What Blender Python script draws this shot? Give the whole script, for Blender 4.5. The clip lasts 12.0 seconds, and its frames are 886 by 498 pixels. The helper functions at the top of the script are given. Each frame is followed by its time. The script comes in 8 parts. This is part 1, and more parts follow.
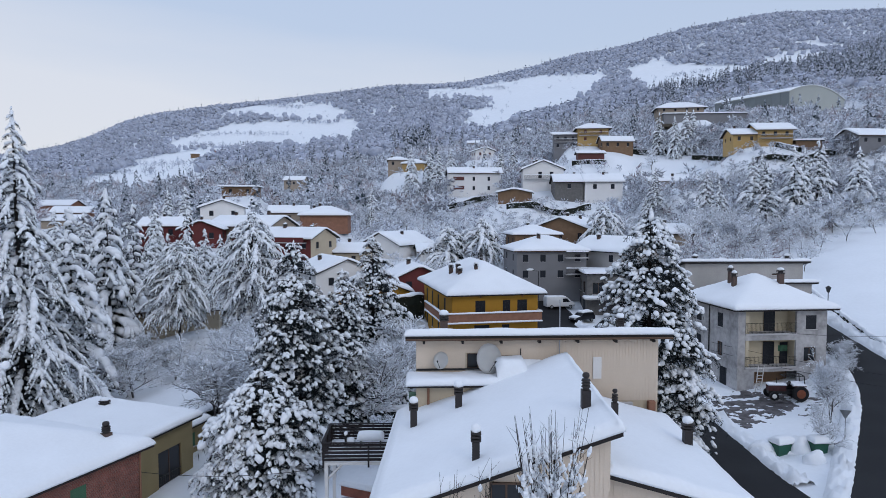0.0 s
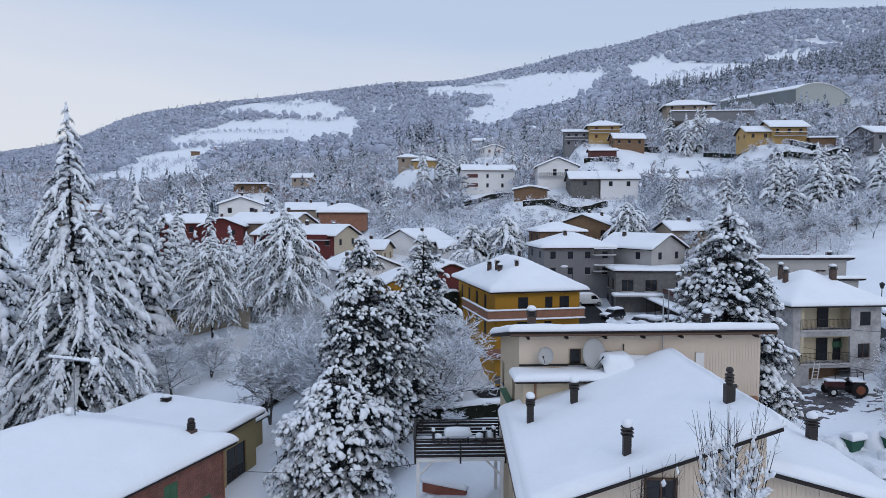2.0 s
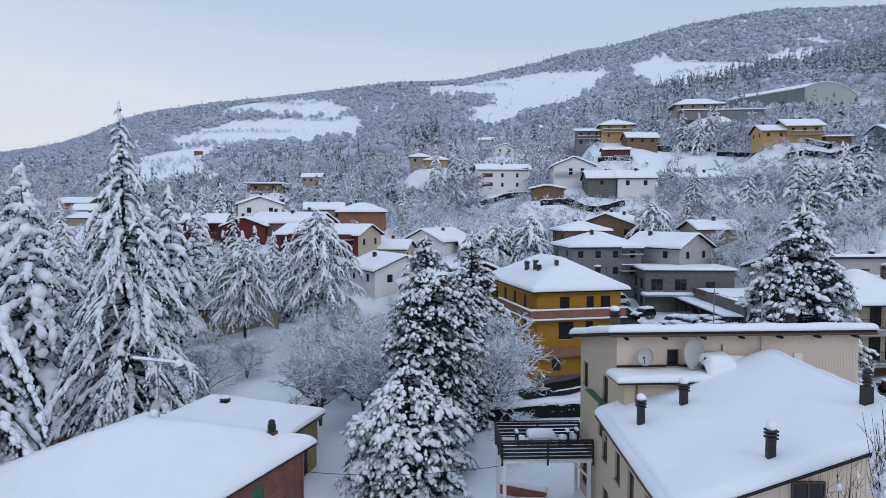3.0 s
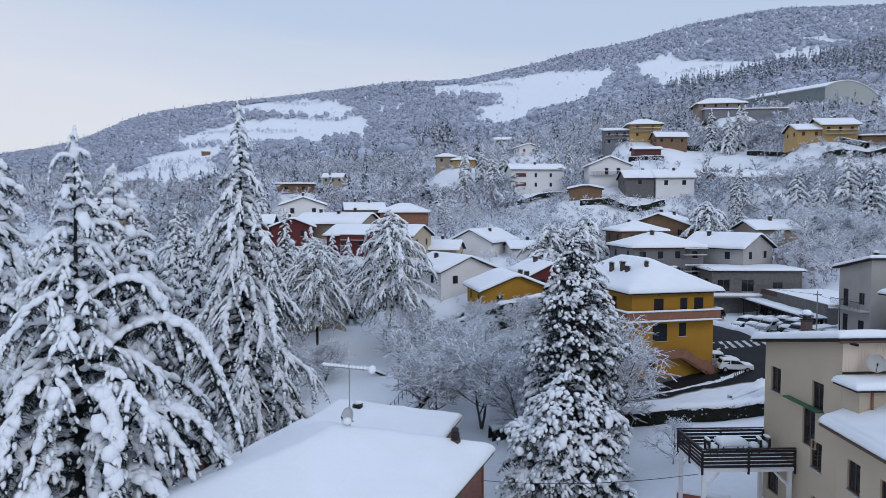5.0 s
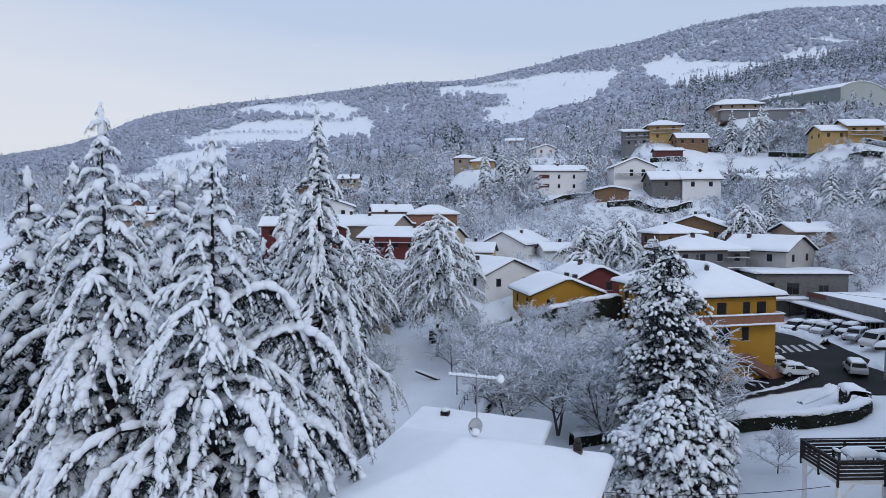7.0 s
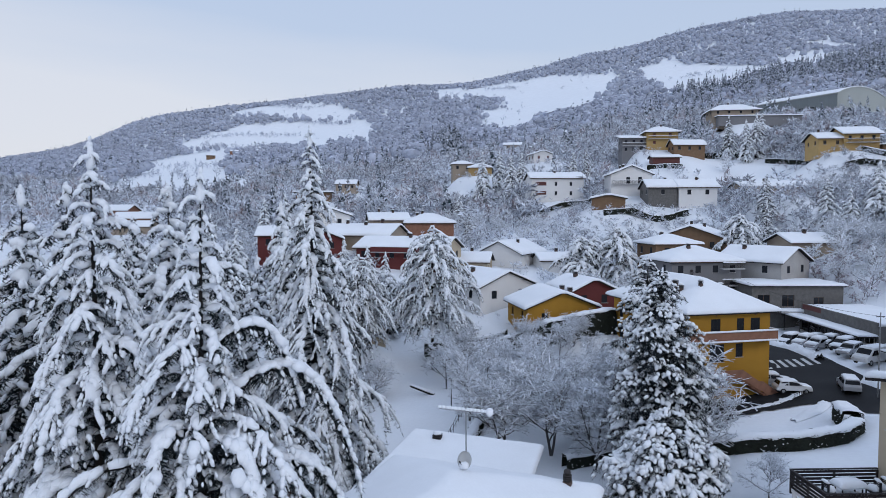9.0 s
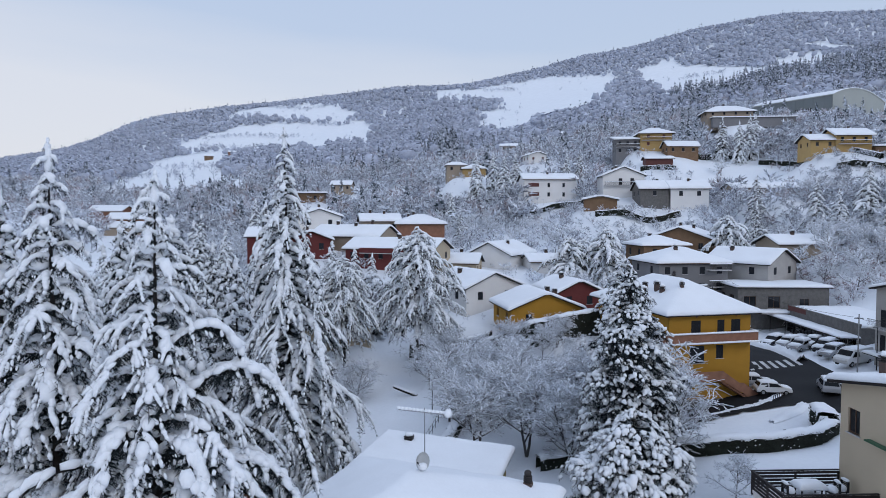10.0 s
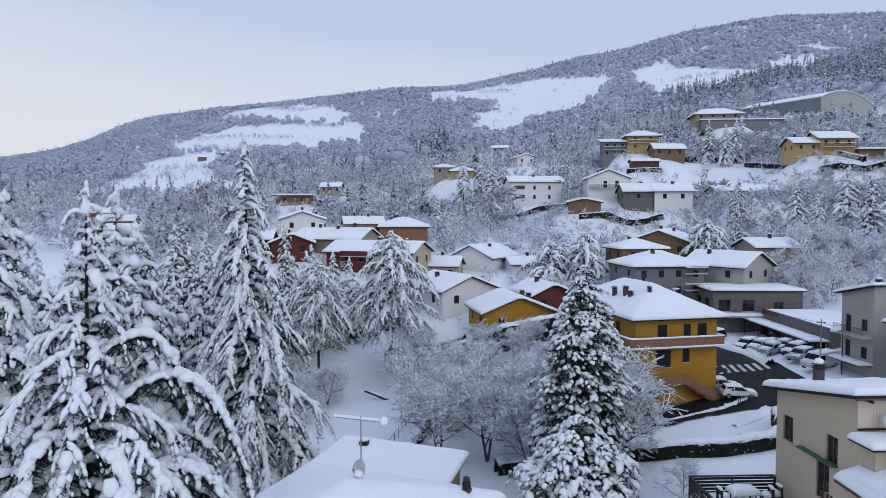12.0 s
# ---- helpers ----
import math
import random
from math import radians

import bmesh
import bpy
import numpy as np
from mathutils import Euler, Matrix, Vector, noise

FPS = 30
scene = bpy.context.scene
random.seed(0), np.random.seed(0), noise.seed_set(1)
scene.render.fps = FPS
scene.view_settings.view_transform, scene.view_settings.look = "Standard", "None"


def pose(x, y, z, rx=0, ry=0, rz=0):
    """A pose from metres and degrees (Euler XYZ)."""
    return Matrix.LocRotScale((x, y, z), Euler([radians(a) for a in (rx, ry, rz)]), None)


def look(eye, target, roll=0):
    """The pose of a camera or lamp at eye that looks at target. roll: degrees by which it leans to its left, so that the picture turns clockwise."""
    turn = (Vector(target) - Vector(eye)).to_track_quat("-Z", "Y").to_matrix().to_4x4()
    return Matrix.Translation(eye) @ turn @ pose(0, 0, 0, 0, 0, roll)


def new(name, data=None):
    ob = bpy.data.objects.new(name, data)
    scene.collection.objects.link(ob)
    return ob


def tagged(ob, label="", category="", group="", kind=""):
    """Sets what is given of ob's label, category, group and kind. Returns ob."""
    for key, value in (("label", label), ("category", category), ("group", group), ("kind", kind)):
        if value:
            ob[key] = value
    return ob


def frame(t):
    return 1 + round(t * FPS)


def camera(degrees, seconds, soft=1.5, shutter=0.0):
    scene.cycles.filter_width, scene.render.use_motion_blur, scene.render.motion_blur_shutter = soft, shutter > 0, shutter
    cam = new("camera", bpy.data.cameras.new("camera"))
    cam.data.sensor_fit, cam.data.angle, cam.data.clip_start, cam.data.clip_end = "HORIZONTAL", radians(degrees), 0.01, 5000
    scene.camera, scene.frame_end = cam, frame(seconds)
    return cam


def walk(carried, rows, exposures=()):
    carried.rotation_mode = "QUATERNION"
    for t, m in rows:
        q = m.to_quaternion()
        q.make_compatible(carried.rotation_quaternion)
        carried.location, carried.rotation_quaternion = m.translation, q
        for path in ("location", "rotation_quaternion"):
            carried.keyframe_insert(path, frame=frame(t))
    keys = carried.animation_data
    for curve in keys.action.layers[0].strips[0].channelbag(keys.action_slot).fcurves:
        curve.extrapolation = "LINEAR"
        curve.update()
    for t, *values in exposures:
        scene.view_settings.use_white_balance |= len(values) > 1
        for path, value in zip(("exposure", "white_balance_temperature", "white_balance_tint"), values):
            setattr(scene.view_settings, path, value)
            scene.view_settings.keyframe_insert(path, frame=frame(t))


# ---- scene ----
from functools import lru_cache

# camera and its path
cam = camera(69.1, 12.0, soft=0.55)
METRES, EYE, TILT, LEAN, TURN = 36.0, 18.5, -3.0, 0.0, 0.0
ROWS = [
    (0.0, 0.0, 0.0, 0.0, 0.0, 0.0, -0.0),
    (0.5, -0.0156, 0.0011, -0.0015, -0.08, -0.04, -0.01),
    (1.0, -0.0479, 0.0024, -0.0028, -0.16, -0.09, -0.02),
    (1.5, -0.0944, 0.0041, -0.0035, -0.22, -0.15, -0.01),
    (2.0, -0.152, 0.0074, -0.0044, -0.25, -0.19, -0.0),
    (2.5, -0.2184, 0.0121, -0.0045, -0.26, -0.23, 0.01),
    (3.0, -0.2893, 0.0178, -0.0036, -0.25, -0.24, 0.09),
    (5.0, -0.5927, 0.0465, 0.0024, -0.23, -0.26, 0.2),
    (5.5, -0.6656, 0.053, 0.0043, -0.2, -0.25, 0.24),
    (6.0, -0.7295, 0.0601, 0.0057, -0.14, -0.24, 0.23),
    (6.5, -0.7689, 0.0649, 0.0057, -0.06, -0.23, 0.22),
    (7.0, -0.7832, 0.069, 0.012, -0.06, -0.19, 0.2),
    (7.5, -0.7863, 0.0706, 0.032, -0.13, -0.15, 0.18),
    (9.5, -0.7459, 0.0667, 0.0594, -0.21, 0.02, 0.15),
    (10.0, -0.7084, 0.0647, 0.0597, -0.24, 0.06, 0.11),
    (10.5, -0.6674, 0.0621, 0.0607, -0.29, 0.11, 0.1),
    (11.0, -0.632, 0.0588, 0.0625, -0.38, 0.15, 0.07),
    (11.5, -0.6206, 0.0549, 0.0641, -0.51, 0.16, 0.08),
    (12.0, -0.6178, 0.0517, 0.0725, -0.6, 0.14, 0.1),
]
walk(cam, [(t, pose(0, 0, EYE, TILT, LEAN, TURN) @ pose(METRES * x, METRES * y, METRES * z, 90 + pitch, roll, yaw)) for t, x, y, z, yaw, pitch, roll in ROWS])

# ---------------------------------------------------------------- light
world = bpy.data.worlds.new("overcast_sky")
scene.world = world
world.use_nodes = True
wn, wl = world.node_tree.nodes, world.node_tree.links
wn.clear()
w_out = wn.new("ShaderNodeOutputWorld")
w_bg = wn.new("ShaderNodeBackground")
w_sky = wn.new("ShaderNodeTexSky")
w_sky.sky_type = "NISHITA"
w_sky.sun_disc = False
w_sky.sun_elevation = radians(24)
w_sky.sun_rotation = radians(150)
w_sky.air_density, w_sky.dust_density = 1.0, 1.0
w_gain = wn.new("ShaderNodeVectorMath")
w_gain.operation = "SCALE"
w_gain.inputs["Scale"].default_value = 0.10
wl.new(w_sky.outputs[0], w_gain.inputs[0])
w_co = wn.new("ShaderNodeTexCoord")
w_sep = wn.new("ShaderNodeSeparateXYZ")
wl.new(w_co.outputs["Generated"], w_sep.inputs[0])
# cloud deck: pale and warm low over the left ridge, blue-grey higher up
w_map = wn.new("ShaderNodeMapping")
w_map.inputs["Scale"].default_value = (1.2, 1.2, 7.0)
w_map.inputs["Rotation"].default_value = (0.10, 0.12, 0.3)
wl.new(w_co.outputs["Generated"], w_map.inputs[0])
w_noise = wn.new("ShaderNodeTexNoise")
w_noise.inputs["Scale"].default_value = 1.4
w_noise.inputs["Detail"].default_value = 5.0
w_noise.inputs["Roughness"].default_value = 0.45
wl.new(w_map.outputs[0], w_noise.inputs["Vector"])
w_add = wn.new("ShaderNodeMath")
w_add.operation = "MULTIPLY_ADD"
wl.new(w_noise.outputs["Fac"], w_add.inputs[0])
w_add.inputs[1].default_value = 0.16
wl.new(w_sep.outputs["Z"], w_add.inputs[2])
w_lean = wn.new("ShaderNodeMath")
w_lean.operation = "MULTIPLY_ADD"
wl.new(w_sep.outputs["X"], w_lean.inputs[0])
w_lean.inputs[1].default_value = 0.10
wl.new(w_add.outputs[0], w_lean.inputs[2])
w_ramp = wn.new("ShaderNodeValToRGB")
wl.new(w_lean.outputs[0], w_ramp.inputs[0])
cr = w_ramp.color_ramp
cr.elements[0].position, cr.elements[0].color = 0.10, (0.79, 0.80, 0.88, 1)
cr.elements[1].position, cr.elements[1].color = 1.0, (0.73, 0.87, 1.16, 1)
for p_, c_ in ((0.22, (0.78, 0.81, 0.90, 1)), (0.34, (0.57, 0.68, 0.88, 1)), (0.48, (0.54, 0.66, 0.89, 1))):
    e_ = cr.elements.new(p_)
    e_.color = c_
w_mix = wn.new("ShaderNodeMix")
w_mix.data_type = "RGBA"
w_mix.inputs["Factor"].default_value = 0.88
wl.new(w_gain.outputs[0], w_mix.inputs["A"])
wl.new(w_ramp.outputs[0], w_mix.inputs["B"])
wl.new(w_mix.outputs["Result"], w_bg.inputs["Color"])
w_bg.inputs["Strength"].default_value = 0.95
wl.new(w_bg.outputs[0], w_out.inputs["Surface"])

sun_data = bpy.data.lights.new("sun", "SUN")
sun_data.energy = 0.5
sun_data.angle = radians(25)
sun_data.color = (1.0, 0.95, 0.9)
sun_ob = new("sun", sun_data)
sun_ob.matrix_world = look((0, 0, 0), (-0.45, 0.8, -0.6))
scene.view_settings.exposure = 0.0


# ---------------------------------------------------------------- materials
def material(name, base, rough=0.8, vary=0.15, scale=1.0, fine=18.0, bump=0.25, metal=0.0, tint=None, spread=0.0, island=0.0, spec=0.3):
    """Procedural surface: two scales of colour variation and a fine relief, in object space metres."""
    m = bpy.data.materials.new(name)
    m.use_nodes = True
    n, l = m.node_tree.nodes, m.node_tree.links
    b = n["Principled BSDF"]
    b.inputs["Roughness"].default_value = rough
    b.inputs["Metallic"].default_value = metal
    b.inputs["Specular IOR Level"].default_value = spec
    co = n.new("ShaderNodeTexCoord")
    big = n.new("ShaderNodeTexNoise")
    big.inputs["Scale"].default_value = scale
    big.inputs["Detail"].default_value = 6
    small = n.new("ShaderNodeTexNoise")
    small.inputs["Scale"].default_value = fine
    small.inputs["Detail"].default_value = 4
    l.new(co.outputs["Object"], big.inputs["Vector"])
    l.new(co.outputs["Object"], small.inputs["Vector"])
    ramp = n.new("ShaderNodeValToRGB")
    dark = tuple(c * (1 - vary) for c in base)
    light = tuple(min(1.0, c * (1 + vary * 0.6)) for c in base)
    if tint:
        dark = tint
    ramp.color_ramp.elements[0].position, ramp.color_ramp.elements[0].color = 0.3, (*dark, 1)
    ramp.color_ramp.elements[1].position, ramp.color_ramp.elements[1].color = 0.7, (*light, 1)
    mixf = n.new("ShaderNodeMath")
    mixf.operation = "MULTIPLY_ADD"
    l.new(small.outputs["Fac"], mixf.inputs[0])
    mixf.inputs[1].default_value = 0.4
    half = n.new("ShaderNodeMath")
    half.operation = "MULTIPLY"
    l.new(big.outputs["Fac"], half.inputs[0])
    half.inputs[1].default_value = 0.6
    l.new(half.outputs[0], mixf.inputs[2])
    l.new(mixf.outputs[0], ramp.inputs[0])
    last = ramp.outputs[0]
    if spread or island:
        hsv = n.new("ShaderNodeHueSaturation")
        if island:
            src = n.new("ShaderNodeNewGeometry").outputs["Random Per Island"]
            amount = island
        else:
            src = n.new("ShaderNodeObjectInfo").outputs["Random"]
            amount = spread
        v = n.new("ShaderNodeMath")
        v.operation = "MULTIPLY_ADD"
        l.new(src, v.inputs[0])
        v.inputs[1].default_value = 2 * amount
        v.inputs[2].default_value = 1 - amount
        l.new(v.outputs[0], hsv.inputs["Value"])
        l.new(last, hsv.inputs["Color"])
        last = hsv.outputs[0]
    l.new(last, b.inputs["Base Color"])
    if bump:
        bp = n.new("ShaderNodeBump")
        bp.inputs["Strength"].default_value = bump
        bp.inputs["Distance"].default_value = 0.05
        l.new(mixf.outputs[0], bp.inputs["Height"])
        l.new(bp.outputs[0], b.inputs["Normal"])
    return m


def two_tone(name, a, c, cut, rough=0.9):
    """Twigs and sprays: each loose piece is either one tone or the other."""
    m = bpy.data.materials.new(name)
    m.use_nodes = True
    n, l = m.node_tree.nodes, m.node_tree.links
    b = n["Principled BSDF"]
    b.inputs["Roughness"].default_value = rough
    b.inputs["Specular IOR Level"].default_value = 0.15
    geo = n.new("ShaderNodeNewGeometry")
    ramp = n.new("ShaderNodeValToRGB")
    ramp.color_ramp.elements[0].position, ramp.color_ramp.elements[0].color = max(0, cut - 0.34), (*a, 1)
    ramp.color_ramp.elements[1].position, ramp.color_ramp.elements[1].color = min(1, cut + 0.34), (*c, 1)
    l.new(geo.outputs["Random Per Island"], ramp.inputs[0])
    co = n.new("ShaderNodeTexCoord")
    big = n.new("ShaderNodeTexNoise")
    big.inputs["Scale"].default_value = 0.035
    big.inputs["Detail"].default_value = 5
    l.new(co.outputs["Object"], big.inputs["Vector"])
    v = n.new("ShaderNodeMath")
    v.operation = "MULTIPLY_ADD"
    l.new(big.outputs["Fac"], v.inputs[0])
    v.inputs[1].default_value = 0.9
    v.inputs[2].default_value = 0.55
    hsv = n.new("ShaderNodeHueSaturation")
    l.new(v.outputs[0], hsv.inputs["Value"])
    l.new(ramp.outputs[0], hsv.inputs["Color"])
    l.new(hsv.outputs[0], b.inputs["Base Color"])
    return m


SNOW = material("fresh_snow", (0.82, 0.845, 0.88), 0.75, 0.05, 0.35, 6.0, 0.25, spec=0.2)
TREE_SNOW = material("tree_snow", (0.82, 0.845, 0.88), 0.8, 0.06, 0.8, 9.0, 0.5, spec=0.2)
SNOW_GROUND = material("ground_snow", (0.80, 0.83, 0.87), 0.8, 0.06, 0.12, 2.5, 0.5, spec=0.2)
SLUSH = material("trodden_snow", (0.15, 0.14, 0.145), 0.6, 0.5, 1.4, 9.0, 0.8, tint=(0.016, 0.013, 0.014))
ASPHALT = material("wet_asphalt", (0.013, 0.0135, 0.016), 0.75, 0.35, 0.25, 9.0, 0.25, spec=0.25)
ROAD_PAINT = material("road_paint", (0.55, 0.56, 0.57), 0.6, 0.35, 1.0, 14.0, 0.1)
CREAM = material("cream_render", (0.50, 0.42, 0.31), 0.85, 0.08, 0.5, 30.0, 0.1)
CREAM_PANEL = material("cream_cladding", (0.63, 0.53, 0.43), 0.6, 0.08, 0.6, 14.0, 0.08, spread=0.04)
OLIVE = material("olive_render", (0.27, 0.22, 0.12), 0.88, 0.16, 0.6, 25.0, 0.2)
BRICK = material("red_brick", (0.27, 0.10, 0.072), 0.9, 0.3, 2.5, 30.0, 0.4, spread=0.25)
GREY_RENDER = material("grey_weathered_render", (0.42, 0.41, 0.41), 0.9, 0.55, 0.5, 2.2, 0.4)
BEIGE_RENDER = material("beige_balcony_render", (0.52, 0.45, 0.33), 0.9, 0.15, 0.7, 20.0, 0.2)
OCHRE = material("ochre_yellow_render", (0.42, 0.22, 0.03), 0.85, 0.14, 0.5, 18.0, 0.12)
PALE_YELLOW = material("pale_yellow_render", (0.43, 0.29, 0.12), 0.85, 0.12, 0.5, 18.0, 0.12)
RED_WALL = material("red_render", (0.135, 0.034, 0.032), 0.85, 0.15, 0.5, 18.0, 0.12)
WHITE_WALL = material("white_render", (0.74, 0.73, 0.72), 0.85, 0.06, 0.5, 18.0, 0.1)
GREY_WALL = material("grey_render", (0.20, 0.20, 0.21), 0.85, 0.12, 0.4, 18.0, 0.12)
PALE_PLASTER = material("pale_weathered_plaster", (0.40, 0.385, 0.37), 0.85, 0.2, 0.5, 8.0, 0.12)
TAN_WALL = material("tan_render", (0.34, 0.28, 0.22), 0.85, 0.12, 0.4, 18.0, 0.12)
BROWN_WALL = material("brown_wood_wall", (0.20, 0.125, 0.075), 0.8, 0.25, 1.0, 16.0, 0.3)
STONE_WALL = material("grey_stone", (0.15, 0.145, 0.14), 0.9, 0.35, 1.6, 7.0, 0.7)
HALL_SIDE = material("dark_grey_sheet_panel", (0.20, 0.225, 0.23), 0.55, 0.08, 0.15, 6.0, 0.05, spread=0.05)
HALL_PANEL = material("grey_green_sheet_panel", (0.36, 0.38, 0.36), 0.55, 0.06, 0.15, 6.0, 0.05, spread=0.05)
DARK_WOOD = material("dark_stained_wood", (0.018, 0.014, 0.015), 0.6, 0.3, 1.5, 30.0, 0.2, spread=0.2)
ROOF_EDGE = material("dark_roof_edge", (0.022, 0.018, 0.018), 0.7, 0.3, 1.0, 12.0, 0.2)
PALE_EAVE = material("pale_grey_eave", (0.48, 0.47, 0.47), 0.8, 0.12, 1.0, 12.0, 0.1)
TERRACOTTA = material("terracotta", (0.26, 0.13, 0.085), 0.85, 0.25, 1.5, 20.0, 0.3)
CHIMNEY_DARK = material("dark_chimney_metal", (0.035, 0.03, 0.03), 0.55, 0.3, 2.0, 20.0, 0.2)
CHIMNEY_BRICK = material("chimney_brick", (0.10, 0.07, 0.06), 0.85, 0.3, 2.0, 20.0, 0.3)
FRAME_BROWN = material("brown_window_frame", (0.10, 0.06, 0.04), 0.6, 0.2, 2.0, 30.0, 0.1)
FRAME_WHITE = material("white_window_frame", (0.68, 0.67, 0.65), 0.6, 0.06, 2.0, 30.0, 0.05)
SHUTTER_GREEN = material("green_shutter", (0.05, 0.13, 0.075), 0.6, 0.2, 2.0, 30.0, 0.1)
SHUTTER_BROWN = material("dark_shutter", (0.012, 0.015, 0.022), 0.6, 0.2, 2.0, 30.0, 0.1)
SHUTTER_WINE = material("wine_brown_shutter", (0.12, 0.045, 0.04), 0.65, 0.2, 2.0, 30.0, 0.1)
IRON = material("black_iron", (0.02, 0.02, 0.022), 0.5, 0.2, 3.0, 30.0, 0.05)
STEEL = material("galvanised_steel", (0.35, 0.36, 0.37), 0.4, 0.15, 2.0, 25.0, 0.05, metal=0.8)
WHITE_PAINT = material("white_painted_timber", (0.70, 0.69, 0.68), 0.65, 0.08, 2.0, 25.0, 0.05)
DISH_WHITE = material("white_dish", (0.70, 0.70, 0.69), 0.45, 0.05, 2.0, 20.0, 0.02)
BARK = material("dark_bark", (0.022, 0.019, 0.018), 0.95, 0.35, 1.5, 14.0, 0.7)
BARK_GREY = material("grey_bark", (0.10, 0.095, 0.095), 0.95, 0.3, 1.5, 14.0, 0.6)
NEEDLES = two_tone("dark_frosted_needles", (0.008, 0.012, 0.013), (0.07, 0.085, 0.10), 0.98)
RUSSET = material("russet_leaves", (0.17, 0.085, 0.06), 0.9, 0.3, 1.0, 9.0, 0.0, island=0.3)
HEDGE = material("dark_hedge_leaves", (0.018, 0.022, 0.016), 0.9, 0.4, 2.0, 12.0, 0.0, island=0.4)
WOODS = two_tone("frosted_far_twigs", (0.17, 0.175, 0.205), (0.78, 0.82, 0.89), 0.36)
# far crowns: frost, with distance haze put into the blue-grey base colour
WOODS_CROWN = material("hazed_frosted_crowns", (0.43, 0.465, 0.555), 0.95, 0.35, 0.02, 0.5, 0.0, island=0.10, spec=0.1)
# far twigs: frost tones drawn together and blued to stand for haze
WOODS_FAR = two_tone("hazed_frosted_twigs", (0.27, 0.29, 0.35), (0.58, 0.62, 0.72), 0.5)
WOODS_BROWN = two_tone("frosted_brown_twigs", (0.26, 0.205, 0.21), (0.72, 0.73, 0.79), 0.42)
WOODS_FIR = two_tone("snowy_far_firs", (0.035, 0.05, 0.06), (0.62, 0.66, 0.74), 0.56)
FROST = material("frosted_twigs", (0.76, 0.79, 0.84), 0.85, 0.1, 1.0, 9.0, 0.0, island=0.25)


def glass_material():
    m = bpy.data.materials.new("dark_window_glass")
    m.use_nodes = True
    b = m.node_tree.nodes["Principled BSDF"]
    b.inputs["Base Color"].default_value = (0.018, 0.02, 0.024, 1)
    b.inputs["Roughness"].default_value = 0.08
    b.inputs["Specular IOR Level"].default_value = 0.35
    return m


GLASS = glass_material()


def brick_material():
    m = bpy.data.materials.new("red_brick_courses")
    m.use_nodes = True
    n, l = m.node_tree.nodes, m.node_tree.links
    b = n["Principled BSDF"]
    b.inputs["Roughness"].default_value = 0.92
    co = n.new("ShaderNodeTexCoord")
    sep = n.new("ShaderNodeSeparateXYZ")
    com = n.new("ShaderNodeCombineXYZ")
    l.new(co.outputs["Object"], sep.inputs[0])
    l.new(sep.outputs["X"], com.inputs["X"])
    l.new(sep.outputs["Z"], com.inputs["Y"])
    br = n.new("ShaderNodeTexBrick")
    br.inputs["Scale"].default_value = 1.0
    br.inputs["Brick Width"].default_value = 0.26
    br.inputs["Row Height"].default_value = 0.075
    br.inputs["Mortar Size"].default_value = 0.008
    br.inputs["Color1"].default_value = (0.27, 0.085, 0.06, 1)
    br.inputs["Color2"].default_value = (0.15, 0.055, 0.045, 1)
    br.inputs["Mortar"].default_value = (0.26, 0.18, 0.15, 1)
    l.new(com.outputs[0], br.inputs["Vector"])
    ns = n.new("ShaderNodeTexNoise")
    ns.inputs["Scale"].default_value = 0.9
    ns.inputs["Detail"].default_value = 6
    l.new(co.outputs["Object"], ns.inputs["Vector"])
    hsv = n.new("ShaderNodeHueSaturation")
    ml = n.new("ShaderNodeMath")
    ml.operation = "MULTIPLY_ADD"
    ml.inputs[1].default_value = 1.0
    ml.inputs[2].default_value = 0.25
    l.new(ns.outputs["Fac"], ml.inputs[0])
    l.new(ml.outputs[0], hsv.inputs["Value"])
    l.new(br.outputs["Color"], hsv.inputs["Color"])
    l.new(hsv.outputs[0], b.inputs["Base Color"])
    bp = n.new("ShaderNodeBump")
    bp.inputs["Strength"].default_value = 0.5
    bp.inputs["Distance"].default_value = 0.02
    l.new(br.outputs["Fac"], bp.inputs["Height"])
    bp.invert = True
    l.new(bp.outputs[0], b.inputs["Normal"])
    return m


BRICK_COURSES = brick_material()


# ---------------------------------------------------------------- mesh helpers
def mesh_from(name, verts, faces, mat, smooth=False):
    """One mesh from an (n, 3) array of points and an (m, 3) or (m, 4) array of faces."""
    verts = np.asarray(verts, dtype=np.float32)
    faces = np.asarray(faces, dtype=np.int32)
    k = faces.shape[1]
    me = bpy.data.meshes.new(name)
    me.vertices.add(len(verts))
    me.vertices.foreach_set("co", verts.ravel())
    me.loops.add(faces.size)
    me.loops.foreach_set("vertex_index", faces.ravel())
    me.polygons.add(len(faces))
    me.polygons.foreach_set("loop_start", np.arange(0, faces.size, k, dtype=np.int32))
    me.polygons.foreach_set("loop_total", np.full(len(faces), k, dtype=np.int32))
    me.polygons.foreach_set("use_smooth", np.full(len(faces), smooth, dtype=bool))
    me.update(calc_edges=True)
    me.materials.append(mat)
    return me


def attach(name, me, parent=None, m=None, label=""):
    ob = new(name, me)
    if parent is not None:
        ob.parent = parent
    if m is not None:
        ob.matrix_basis = m
    if label:
        tagged(ob, label)
    return ob


def part(name, bm, mat, parent=None, label="", m=None, smooth=False):
    """Links a bmesh as one mesh object under a thing or a part."""
    me = bpy.data.meshes.new(name)
    if smooth:
        for f in bm.faces:
            f.smooth = True
    bm.to_mesh(me)
    bm.free()
    me.materials.append(mat)
    return attach(name, me, parent, m, label)


